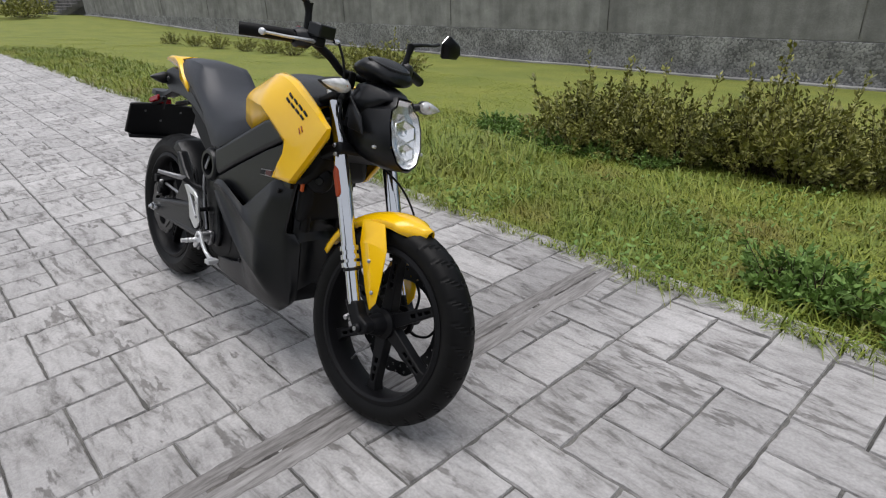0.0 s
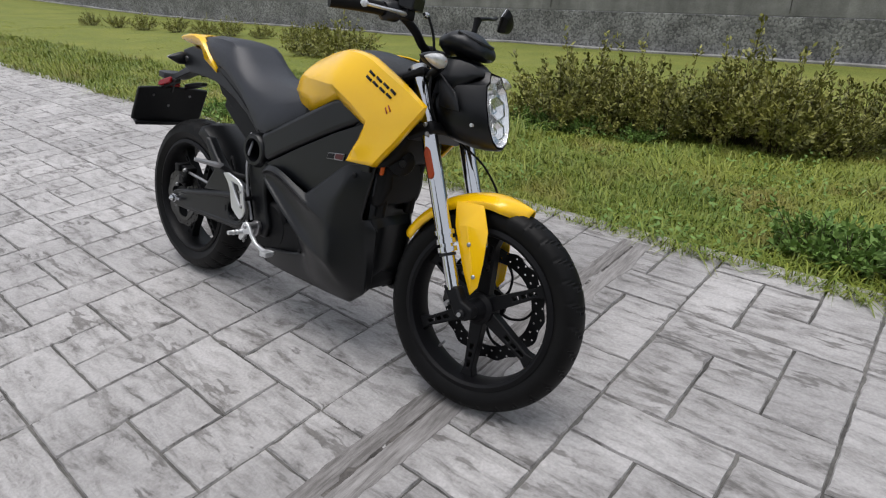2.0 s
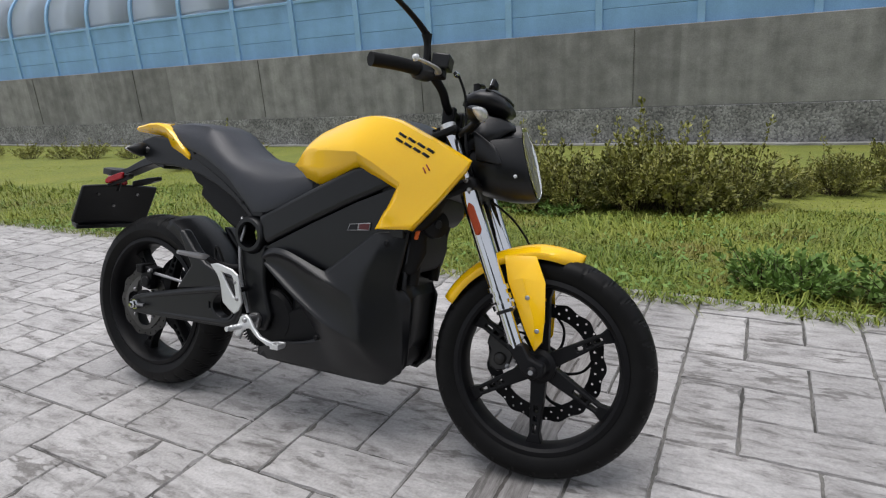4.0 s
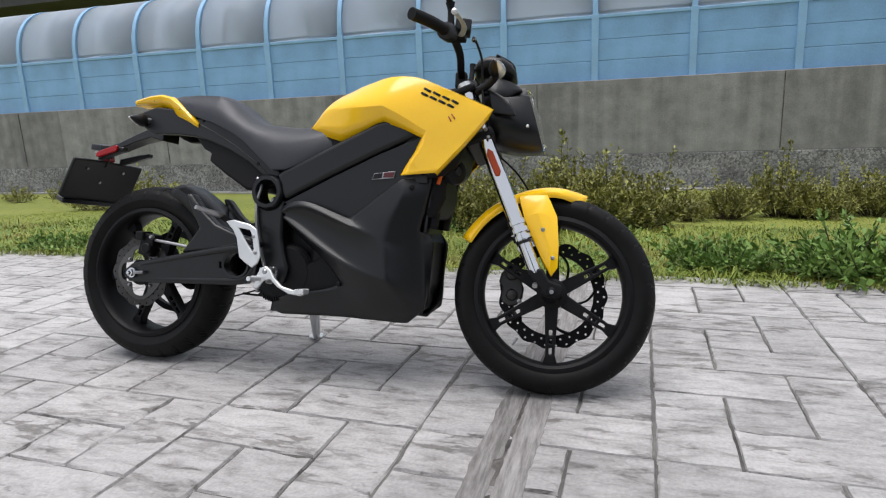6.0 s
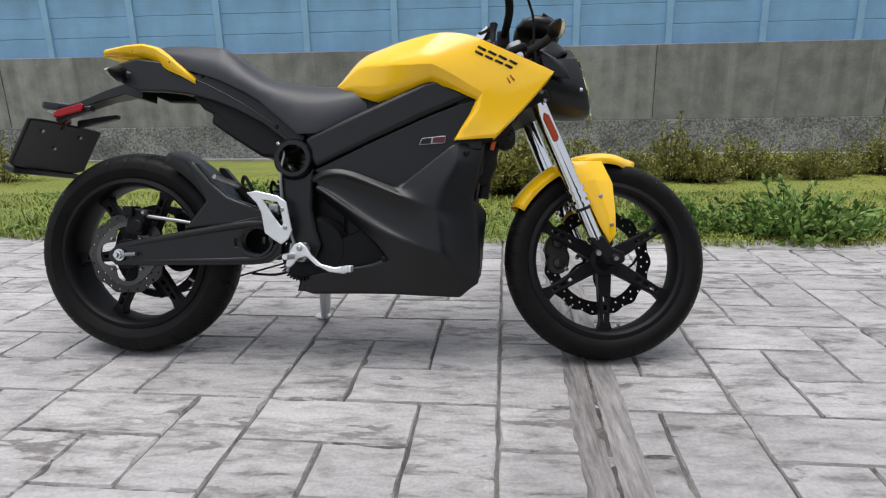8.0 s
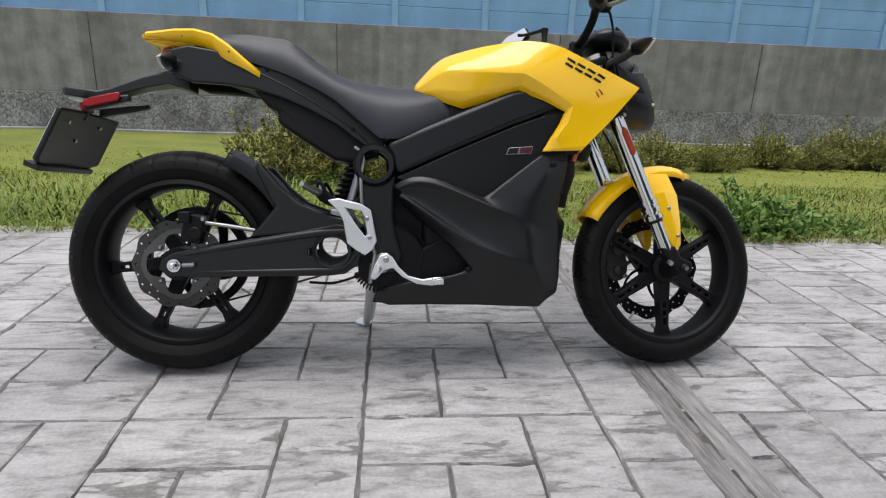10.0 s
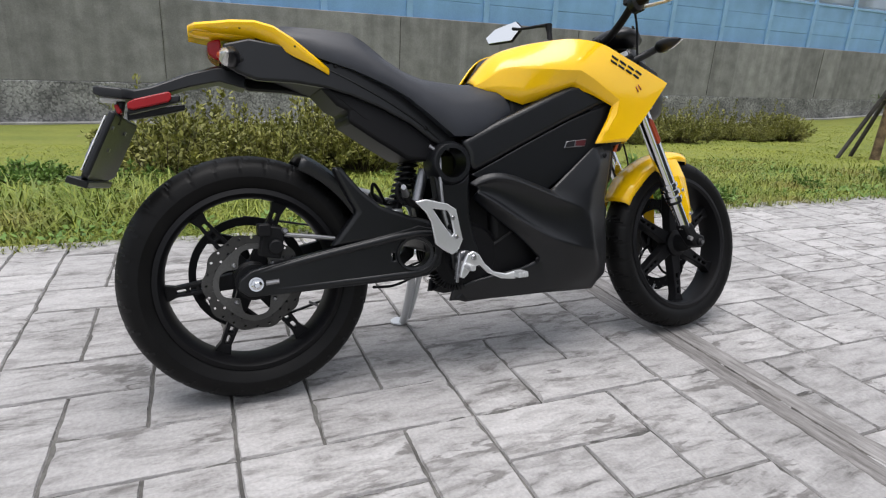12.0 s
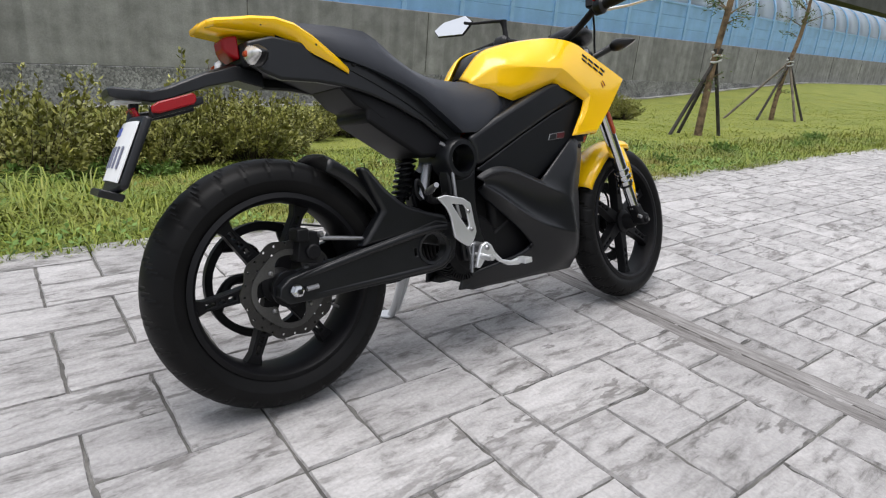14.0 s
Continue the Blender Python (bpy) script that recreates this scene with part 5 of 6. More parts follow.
def front_end():
    leg = lambda z: 1.127 + (0.89 - z) * 0.4145
    for s in (1, -1):
        put = (lambda bm: steered(bm)) if s == 1 else (lambda bm: steered(mirrored(bm)))
        fork = part("fork_leg", put(rod((leg(0.875), -0.098, 0.875), (leg(0.74), -0.098, 0.74), 0.0195, 24)), CHROME, bike, "polished chrome fork leg")
        part("fork_sleeve", put(rod((leg(0.72), -0.098, 0.72), (leg(0.455), -0.098, 0.455), 0.0225, 24)), CHROME, fork)
        for z in (0.478, 0.456, 0.436):
            part("fork_ring", put(rod((leg(z + 0.006), -0.098, z + 0.006), (leg(z - 0.006), -0.098, z - 0.006), 0.0275, 24)), CHROME, fork)
        part("dust_seal", put(rod((leg(0.428), -0.098, 0.428), (leg(0.420), -0.098, 0.420), 0.0225, 20)), PLASTIC, fork)
        part("fork_slider", put(rod((leg(0.45), -0.098, 0.45), (leg(0.338), -0.098, 0.338), 0.0185, 24)), CHROME, fork)
        part("fork_cap", put(rod((leg(0.893), -0.098, 0.893), (leg(0.873), -0.098, 0.873), 0.0215, 20)), ALLOY, fork)
        foot = [(leg(0.345) - 0.022, 0.345), (leg(0.345) + 0.022, 0.352), (1.395, 0.318), (1.43, 0.305), (1.432, 0.280), (1.41, 0.266), (1.382, 0.274), (1.355, 0.31)]
        part("axle_clamp", put(plate(foot, -0.116, -0.078)), SATIN, fork, bevel=0.006)
        part("clamp_bolt", put(rod((1.356, -0.112, 0.305), (1.356, -0.125, 0.300), 0.007, 8)), STEEL, fork)
        part("axle_end", put(lathe([(0.0001, -0.128), (0.008, -0.128), (0.013, -0.122), (0.014, -0.078), (0.0001, -0.078)], FRONT, 18)), SATIN, fork)
        part("axle_dot", put(lathe([(0.0001, -0.130), (0.006, -0.130), (0.006, -0.127), (0.0001, -0.127)], FRONT, 12)), STEEL, fork)
        refl = [(1.211, 0.692), (1.226, 0.684), (1.253, 0.624), (1.250, 0.610), (1.238, 0.608), (1.209, 0.672)]
        part("fork_reflector", put(plate([(x - 0.004, z) for x, z in refl], -0.124, -0.116)), ORANGE, fork, "amber side reflector", bevel=0.004)
        part("reflector_back", put(plate([(x - 0.006, z) for x, z in refl], -0.117, -0.104)), PLASTIC, fork, bevel=0.003)
        for z in (0.745, 0.722):
            part("yoke_bolt", put(bolt((leg(z) + 0.012, -0.126, z), 0.0065, 0.006)), STEEL, fork)
        sig = part("front_signal", put(tube([(1.165, -0.10, 0.868), (1.205, -0.124, 0.886), (1.228, -0.152, 0.899)], [0.012, 0.012, 0.011], 12)), PLASTIC, bike, "black turn signal with a clear pointed lens")
        leaf = ((-0.150, 0.010, 0.010), (-0.162, 0.018, 0.019), (-0.180, 0.021, 0.021), (-0.205, 0.017, 0.016), (-0.227, 0.010, 0.009), (-0.242, 0.003, 0.002))
        part("signal_shell", put(loft([ring3y((1.228, y, 0.901), a, b) for y, a, b in leaf])), PLASTIC, sig)
        part("signal_lens", put(loft([ring3y((1.239, y * 0.98, 0.901), a * 0.82, b * 0.9) for y, a, b in leaf])), SIGNAL, sig, "clear pointed lens with an amber bulb")
        part("signal_bulb", put(lathe([(0.0001, -0.008), (0.006, -0.006), (0.006, 0.006), (0.0001, 0.008)], (1.249, -0.172, 0.902), 12)), ORANGE, sig)
        # bar, grip and controls
        part("grip", put(tube([(1.020, -0.350, 0.988) if s == 1 else (1.050, -0.325, 0.990), (1.055, -0.292, 0.996) if s == 1 else (1.066, -0.282, 0.996), (1.083, -0.232, 1.002)], [0.0165, 0.0165, 0.0165], 16, 3)), RUBBER, bike, "black rubber grip")
        sw = part("switch_box", put(loft([ring3y((x, y, z), r1, r2) for x, y, z, r1, r2 in ((1.083, -0.231, 1.002, 0.018, 0.018), (1.086, -0.221, 1.003, 0.026, 0.027), (1.095, -0.193, 1.006, 0.026, 0.027), (1.098, -0.183, 1.006, 0.016, 0.016))])), PLASTIC, bike, "black handlebar switch box")
        if s == 1:
            part("kill_switch", put(box(0.014, 0.018, 0.014, (1.072, -0.205, 1.026))), RED, sw, "red stop switch", bevel=0.003)
            lev = part("brake_lever", put(tube([(1.125, -0.193, 1.000), (1.140, -0.233, 0.996), (1.146, -0.283, 0.990), (1.137, -0.352, 0.984)], [0.010, 0.008, 0.0065, 0.006], 10, flat=0.6)), ALLOY, bike, "silver brake lever with a ball end")
            part("lever_ball", put(lathe([(0.0001, -0.009), (0.006, -0.007), (0.009, 0), (0.006, 0.007), (0.0001, 0.009)], (1.136, -0.358, 0.984), 14)), ALLOY, lev)
            part("lever_perch", put(box(0.04, 0.035, 0.026, (1.118, -0.181, 1.003))), SATIN, lev, bevel=0.005)
            part("fluid_reservoir", put(box(0.045, 0.062, 0.034, (1.128, -0.175, 1.032), (4, 6, 10))), PLASTIC, lev, "black brake fluid reservoir", bevel=0.004)
            part("hose_bolt", put(bolt((1.155, -0.138, 1.012), 0.008, 0.014)), CHROME, lev)
        stem = [(1.096, -0.198, 1.020), (1.094, -0.201, 1.07), (1.092, -0.205, 1.094)] if s == 1 else [(1.096, -0.192, 1.010), (1.100, -0.196, 1.055), (1.102, -0.200, 1.084)]
        tip = [(1.080, -0.26, 1.115), (1.06, -0.34, 1.135), (1.045, -0.43, 1.135)] if s == 1 else [(1.10, -0.26, 1.100), (1.08, -0.325, 1.112), (1.070, -0.362, 1.124)]
        mir = part("mirror", put(tube(stem, [0.011, 0.009, 0.014], 12)), SATIN, bike, "black bar mirror on a jointed arm")
        part("mirror_arm", put(tube([stem[-1], *tip], [0.010, 0.008, 0.007, 0.009], 10, flat=0.7)), SATIN, mir)
        hexagon = [(-0.085, 0.004), (-0.060, 0.034), (0.030, 0.030), (0.070, 0.006), (0.055, -0.020), (-0.045, -0.036)]
        at = Vector(tip[-1]) + Vector((-0.004, -0.070, 0.0))
        face = Matrix.Translation(at) @ Matrix.Rotation(radians(90 - 22), 4, "Z") @ Matrix.Rotation(radians(16), 4, "X")
        hexagon = [(-a * 1.08, b * 1.08) for a, b in hexagon]
        part("mirror_shell", put(moved(loft([[(a * k, y, b * k) for a, b in hexagon] for k, y in ((1.0, 0.002), (1.02, -0.006), (0.8, -0.022), (0.4, -0.030))]), face)), SATIN, mir, bevel=0.003)
        part("mirror_glass", put(moved(plate([(a * 0.96, b * 0.96) for a, b in hexagon], 0.0022, 0.0045), face)), MIRROR, mir, "silvered mirror glass")
    bar = [(1.022, -0.346, 0.988), (1.083, -0.233, 1.002), (1.098, -0.187, 1.005), (1.112, -0.125, 0.978), (1.108, -0.065, 0.946), (1.105, 0, 0.942)]
    bar += [(1.108, 0.065, 0.946), (1.112, 0.125, 0.978), (1.098, 0.187, 1.005), (1.083, 0.233, 1.002), (1.052, 0.320, 0.990)]
    part("handlebar", steered(tube(bar, 0.0115, 14)), SATIN, bike, "black tubular handlebar")
    for y in (-0.035, 0.035):
        part("bar_clamp", steered(box(0.036, 0.026, 0.05, (1.105, y, 0.930))), SATIN, bike, bevel=0.005)
    part("top_yoke", steered(moved(box(0.075, 0.245, 0.024, (0, 0, 0)), Matrix.Translation((1.126, 0, 0.868)) @ Matrix.Rotation(radians(-22.5), 4, "Y"))), SATIN, bike, "black top yoke", bevel=0.008)
    part("lower_yoke", steered(moved(box(0.09, 0.255, 0.034, (0, 0, 0)), Matrix.Translation((1.180, 0, 0.728)) @ Matrix.Rotation(radians(-22.5), 4, "Y"))), SATIN, bike, "black lower yoke", bevel=0.01)
    # headlamp cowl: rings square to the lens, which lies along the steering axis
    n, up, c = Vector((0.960, 0, 0.280)), Vector((-0.280, 0, 0.960)), Vector((1.332, 0, 0.808))
    half = [(0.0, 0.098), (0.026, 0.098), (0.034, 0.074), (0.053, 0.062), (0.062, 0.018), (0.058, -0.040), (0.038, -0.080), (0.016, -0.094), (0.0, -0.095)]
    loop = half + [(-y, v) for y, v in half[-2:0:-1]]

    def ring(scale_y, scale_v, d, lift=0.0):
        return [tuple(c + n * d + up * (v * scale_v + lift) + Vector((0, y * scale_y, 0))) for y, v in loop]

    cowl = part("headlamp_cowl", steered(loft([ring(0.985, 0.985, -0.002), ring(1.04, 1.03, 0.002), ring(1.12, 1.06, -0.006), ring(1.27, 1.05, -0.03, 0.003), ring(1.44, 1.02, -0.065, 0.010), ring(1.52, 0.94, -0.10, 0.018), ring(1.42, 0.80, -0.135, 0.024), ring(1.0, 0.58, -0.15, 0.024), ring(0.02, 0.02, -0.15, 0.024)], False)), PLASTIC, bike, "black headlamp cowl", angle=40)
    part("lamp_bowl", steered(loft([ring(0.96, 0.96, 0.003), ring(0.80, 0.84, -0.010), ring(0.55, 0.62, -0.014), ring(0.40, 0.45, -0.030), ring(0.12, 0.12, -0.034), ring(0.01, 0.01, -0.034)], False)), LAMP_SILVER, cowl, "silvered lamp reflector", angle=20)
    for v, w, h in ((0.012, 0.046, 0.034), (-0.046, 0.036, 0.026)):
        bowl = [tuple(c + n * d + up * (v + h * q * math.sin(2 * math.pi * (i + 0.5) / 6)) + Vector((0, w * q * math.cos(2 * math.pi * (i + 0.5) / 6), 0))) for d, q in ((0.001, 1.0), (-0.002, 0.86), (-0.010, 0.40), (-0.011, 0.1)) for i in range(6)]
        part("lamp_chamber", steered(loft([bowl[k * 6:k * 6 + 6] for k in range(4)], False)), LAMP_SILVER, cowl, angle=15, solid=0.002)
    pane = part("lamp_glass", steered(loft([ring(1.0, 1.0, 0.002), ring(0.98, 0.98, 0.008), ring(0.75, 0.8, 0.015), ring(0.3, 0.3, 0.018)])), LENS, cowl, "clear headlamp glass", angle=40)
    pane.visible_shadow = False
    for s in (-1, 1):
        part("cowl_screw", steered(lathe([(0.0001, -0.005), (0.0045, -0.004), (0.0045, 0.004), (0.0001, 0.005)], (1.318, s * 0.096, 0.764), 12)), ALLOY, cowl)
        part("cowl_wing", steered(shape([(1.20, s * 0.098, 0.865), (1.265, s * 0.112, 0.835), (1.285, s * 0.112, 0.79), (1.215, s * 0.106, 0.80), (1.17, s * 0.09, 0.90)], [(0, 1, 2, 3), (0, 4, 1)])), PLASTIC, cowl, solid=0.008, bevel=0.003)
    brow = []
    for x, z, w, drop in ((1.296, 0.897, 0.030, 0.006), (1.284, 0.908, 0.044, 0.020), (1.258, 0.924, 0.066, 0.060), (1.225, 0.934, 0.084, 0.095), (1.185, 0.932, 0.092, 0.105)):
        brow.append([(x, -w, z - drop), (x, -w * 0.96, z - drop * 0.55), (x, -w * 0.75, z - drop * 0.12), (x, -w * 0.35, z), (x, 0, z + 0.003), (x, w * 0.35, z), (x, w * 0.75, z - drop * 0.12), (x, w * 0.96, z - drop * 0.55), (x, w, z - drop)])
    part("cowl_brow", steered(loft(brow, closed=False)), PLASTIC, cowl, solid=0.005)
    pod = part("dash_pod", steered(loft([ring3((x, 0, z), w, h, 20) for x, z, w, h in ((1.145, 0.966, 0.045, 0.012), (1.160, 0.967, 0.074, 0.028), (1.195, 0.972, 0.086, 0.036), (1.232, 0.968, 0.084, 0.036), (1.260, 0.958, 0.068, 0.025), (1.273, 0.951, 0.04, 0.010))])), PLASTIC, bike, "black instrument pod", angle=50)
    part("pod_ridge", steered(tube([(1.215, -0.074, 0.993), (1.258, -0.047, 0.978), (1.266, 0, 0.975), (1.258, 0.047, 0.978), (1.215, 0.074, 0.993)], 0.004, 8)), PLASTIC, pod)
    part("screen", steered(shape([(1.146, -0.05, 0.957), (1.146, 0.05, 0.957), (1.162, 0.05, 0.992), (1.162, -0.05, 0.992)], [(0, 1, 2, 3)])), INK, pod, solid=0.002)
    part("pod_stay", steered(tube([(1.20, -0.06, 0.92), (1.19, -0.08, 0.88), (1.18, -0.085, 0.80)], 0.007, 8)), SATIN, pod)
    # cables
    part("front_hose", steered(tube([(1.160, -0.138, 1.010), (1.178, -0.125, 0.96), (1.182, -0.115, 0.89), (1.19, -0.118, 0.82), (1.205, -0.09, 0.755)], 0.0036, 8)), SATIN, bike, "thin black front brake hose")
    part("caliper_hose", steered(tube([(1.225, 0.03, 0.71), (1.285, 0.075, 0.66), (1.335, 0.105, 0.58), (1.345, 0.115, 0.50), (1.32, 0.105, 0.41), (1.29, 0.088, 0.345)], 0.0032, 8)), SATIN, bike, "thin black hose to the front caliper")
    part("loom", tube([(1.105, -0.04, 0.875), (1.135, -0.055, 0.86), (1.155, -0.055, 0.82), (1.12, -0.05, 0.76), (1.06, -0.045, 0.70)], 0.007, 8), RUBBER, bike, "black wiring loom")
    body = plate([(1.240, 0.318), (1.246, 0.345), (1.262, 0.366), (1.288, 0.372), (1.308, 0.360), (1.316, 0.338), (1.308, 0.322), (1.316, 0.300), (1.312, 0.272), (1.296, 0.250), (1.272, 0.244), (1.252, 0.256), (1.246, 0.280), (1.252, 0.300)], 0.046, 0.084)
    lobes = [lathe([(0.0001, 0.096), (0.015, 0.096), (0.018, 0.090), (0.018, 0.040), (0.0001, 0.036)], (x, 0, z), 20) for x, z in ((1.279, 0.342), (1.281, 0.280))]
    cal = part("front_caliper", steered(joined(body, *lobes)), CALIPER, bike, "brownish-black twin-piston front brake caliper", bevel=0.004)
    for x, z in ((1.303, 0.352), (1.304, 0.262)):
        part("caliper_bolt", steered(lathe([(0.0001, 0.040), (0.0065, 0.041), (0.0065, 0.090), (0.0001, 0.091)], (x, 0, z), 12)), STEEL, cal)
    part("caliper_tank", steered(box(0.022, 0.03, 0.05, (1.315, 0.075, 0.415), (0, 20, 0))), GOLD, cal, bevel=0.005)
    # front mudguard
    rows = []
    for i in range(25):
        a = radians(150 - 78 * i / 24)
        f = i / 24
        w = 0.064 * (1 - 0.75 * step(0.82, 1.0, f)) * (0.82 + 0.18 * step(0, 0.25, f))
        lift = 0.306 - 0.008 * step(0.7, 1.0, f)
        rows.append([(FRONT[0] + (lift + d) * math.cos(a), y, FRONT[2] + (lift + d) * math.sin(a)) for y, d in
                     ((-w, -0.030), (-w * 0.97, -0.014), (-w * 0.72, 0.0), (-w * 0.35, 0.007), (0, 0.009), (w * 0.35, 0.007), (w * 0.72, 0.0), (w * 0.97, -0.014), (w, -0.030))])
    guard = part("front_mudguard", steered(loft(rows, closed=False)), YELLOW, bike, "yellow front mudguard", angle=40, solid=0.004)
    for s in (1, -1):
        put = (lambda bm: steered(bm)) if s == 1 else (lambda bm: steered(mirrored(bm)))
        v = [(1.298, -0.066, 0.565), (1.382, -0.064, 0.568), (1.411, -0.070, 0.503), (1.417, -0.076, 0.420), (1.416, -0.079, 0.357), (1.398, -0.080, 0.330), (1.368, -0.080, 0.385), (1.316, -0.078, 0.500), (1.356, -0.088, 0.510), (1.392, -0.089, 0.410)]
        part("guard_leg", put(shape(v, [(0, 1, 2, 8, 7), (2, 3, 9, 8), (7, 8, 9, 6), (9, 3, 4, 5), (6, 9, 5)])), YELLOW, guard, "yellow mudguard leg", angle=15, solid=0.005, bevel=0.002)
        for x, z in ((1.372, 0.463), (1.402, 0.383)):
            part("guard_screw", put(bolt((x, -0.0895, z), 0.006, 0.004)), STEEL, guard)


front_end()


# ---------------------------------------------------------------- lawn, weeds, shrubs, trees
def tri_object(name, verts, tris, mat):
    mesh = bpy.data.meshes.new(name)
    verts, tris = np.asarray(verts, np.float32), np.asarray(tris, np.int32)
    mesh.vertices.add(len(verts))
    mesh.vertices.foreach_set("co", verts.ravel())
    mesh.loops.add(tris.size)
    mesh.loops.foreach_set("vertex_index", tris.ravel())
    mesh.polygons.add(len(tris))
    mesh.polygons.foreach_set("loop_start", np.arange(0, tris.size, 3, dtype=np.int32))
    mesh.update(calc_edges=True)
    mesh.validate()
    mesh.materials.append(mat)
    return new(name, mesh)


def blades(root, length, width, heading, droop):
    """Curved blades, three triangles each, from arrays of roots, lengths, widths, headings and droops."""
    n = len(root)
    d = np.stack([np.cos(heading), np.sin(heading), np.zeros(n)], 1)
    s = np.stack([-np.sin(heading), np.cos(heading), np.zeros(n)], 1) * width[:, None] / 2
    up = np.array([0, 0, 1.0])
    mid = root + d * (length * droop * 0.30)[:, None] + up * (length * (0.62 - 0.1 * droop))[:, None]
    tip = root + d * (length * droop)[:, None] + up * (length * (1.0 - 0.55 * droop))[:, None]
    v = np.stack([root - s, root + s, mid - s * 0.75, mid + s * 0.75, tip], 1).reshape(-1, 3)
    t = np.array([[0, 1, 3], [0, 3, 2], [2, 3, 4]])
    return v, (t[None] + 5 * np.arange(n)[:, None, None]).reshape(-1, 3)


def lie_all(x, y):
    return np.array([lie(a, b) for a, b in zip(x, y)])


def grass_patch(name, label, u0, u1, v0, v1, count, tall, wide, rng, ragged=0.0, clump=0.5, mat=GRASS, flat=1.0, arch=0.0):
    tufts = max(40, count // 14)
    tu, tv = rng.uniform(u0, u1, tufts), v0 + (v1 - v0) * rng.uniform(0, 1, tufts) ** 1.15
    size = rng.uniform(0.45, 1.4, tufts) * (0.75 + 0.5 * np.array([noise.noise((a * 0.9, b * 0.9, 3.0)) for a, b in zip(tu, tv)]))
    pick = rng.integers(0, tufts, count)
    loose = rng.uniform(0, 1, count) > clump
    u = np.where(loose, rng.uniform(u0, u1, count), tu[pick] + rng.normal(0, 0.035, count))
    v = np.where(loose, rng.uniform(v0, v1, count), tv[pick] + rng.normal(0, 0.035, count))
    if ragged:
        edge = EDGE + 0.012 + ragged * np.array([noise.noise((a * 2.2, 0.3, 7.0)) + 0.5 * noise.noise((a * 9.0, 0.3, 2.0)) for a in u])
        keep = v > edge
        u, v, pick = u[keep], v[keep], pick[keep]
    n = len(u)
    x, y = u * CT - v * ST, u * ST + v * CT
    root = np.stack([x, y, lie_all(x, y) - 0.004], 1)
    length = tall * size[pick] * rng.uniform(0.45, 1.25, n)
    vs, ts = blades(root, np.maximum(length, 0.015), wide * rng.uniform(0.6, 1.3, n), rng.uniform(0, 2 * math.pi, n), arch + rng.uniform(0.25, 1.0, n) + rng.uniform(0, 0.75, n) ** 2)
    low = np.repeat(root[:, 2], 5)
    vs[:, 2] = low + (vs[:, 2] - low) * flat
    tagged(tri_object(name, vs, ts, mat), label, "grass", kind="stuff")


rng = np.random.default_rng(11)
grass_patch("grass", "long shaggy grass along the path's edge", -4.5, 5.5, EDGE, EDGE + 1.2, 84000, 0.095, 0.0056, rng, 0.06, 0.5)
grass_patch("grass", "tufts of long arching grass blades", -4.5, 6.0, EDGE + 0.02, 3.4, 13000, 0.17, 0.0078, rng, 0.05, 0.94, arch=0.55)
grass_patch("grass", "tall pale tuft of grass beside the shrubs", -2.0, -0.1, EDGE + 0.35, 2.9, 4200, 0.27, 0.0085, rng, 0, 0.95, arch=0.35)
grass_patch("grass", "rough green grass between path and shrubs", -5.0, 6.5, EDGE + 0.9, 4.2, 90000, 0.066, 0.0064, rng, 0, 0.45)
grass_patch("grass", "short grass behind the shrubs", -7.0, 10.0, 3.5, 7.5, 100000, 0.026, 0.011, rng, 0, 0.3, SHORT_GRASS, 0.7)
grass_patch("grass", "long grass farther along the path's edge", 5.5, 16.0, EDGE, EDGE + 1.6, 26000, 0.12, 0.009, rng, 0.05, 0.6)
grass_patch("grass", "long grass farther back along the path's edge", -16.0, -4.5, EDGE, EDGE + 1.8, 30000, 0.15, 0.010, rng, 0.05, 0.6)
grass_patch("grass", "short grass on the open lawn", -22.0, -7.0, 3.0, 11.0, 40000, 0.034, 0.020, rng, 0, 0.3, SHORT_GRASS, 0.4)
grass_patch("grass", "short grass round the staked trees", 6.0, 30.0, 2.8, 11.5, 46000, 0.045, 0.021, rng, 0, 0.3, SHORT_GRASS, 0.7)


def leaf_tris(points, dirs, normals, length, width):
    """Pointed leaves, two triangles each."""
    side = np.cross(dirs, normals)
    side /= np.linalg.norm(side, axis=1)[:, None] + 1e-9
    mid = points + dirs * (length * 0.5)[:, None]
    v = np.stack([points, mid - side * (width / 2)[:, None], points + dirs * length[:, None], mid + side * (width / 2)[:, None]], 1).reshape(-1, 3)
    t = np.array([[0, 1, 2], [0, 2, 3]])
    return v, (t[None] + 4 * np.arange(len(points))[:, None, None]).reshape(-1, 3)


def unit(a):
    return a / (np.linalg.norm(a, axis=1)[:, None] + 1e-9)


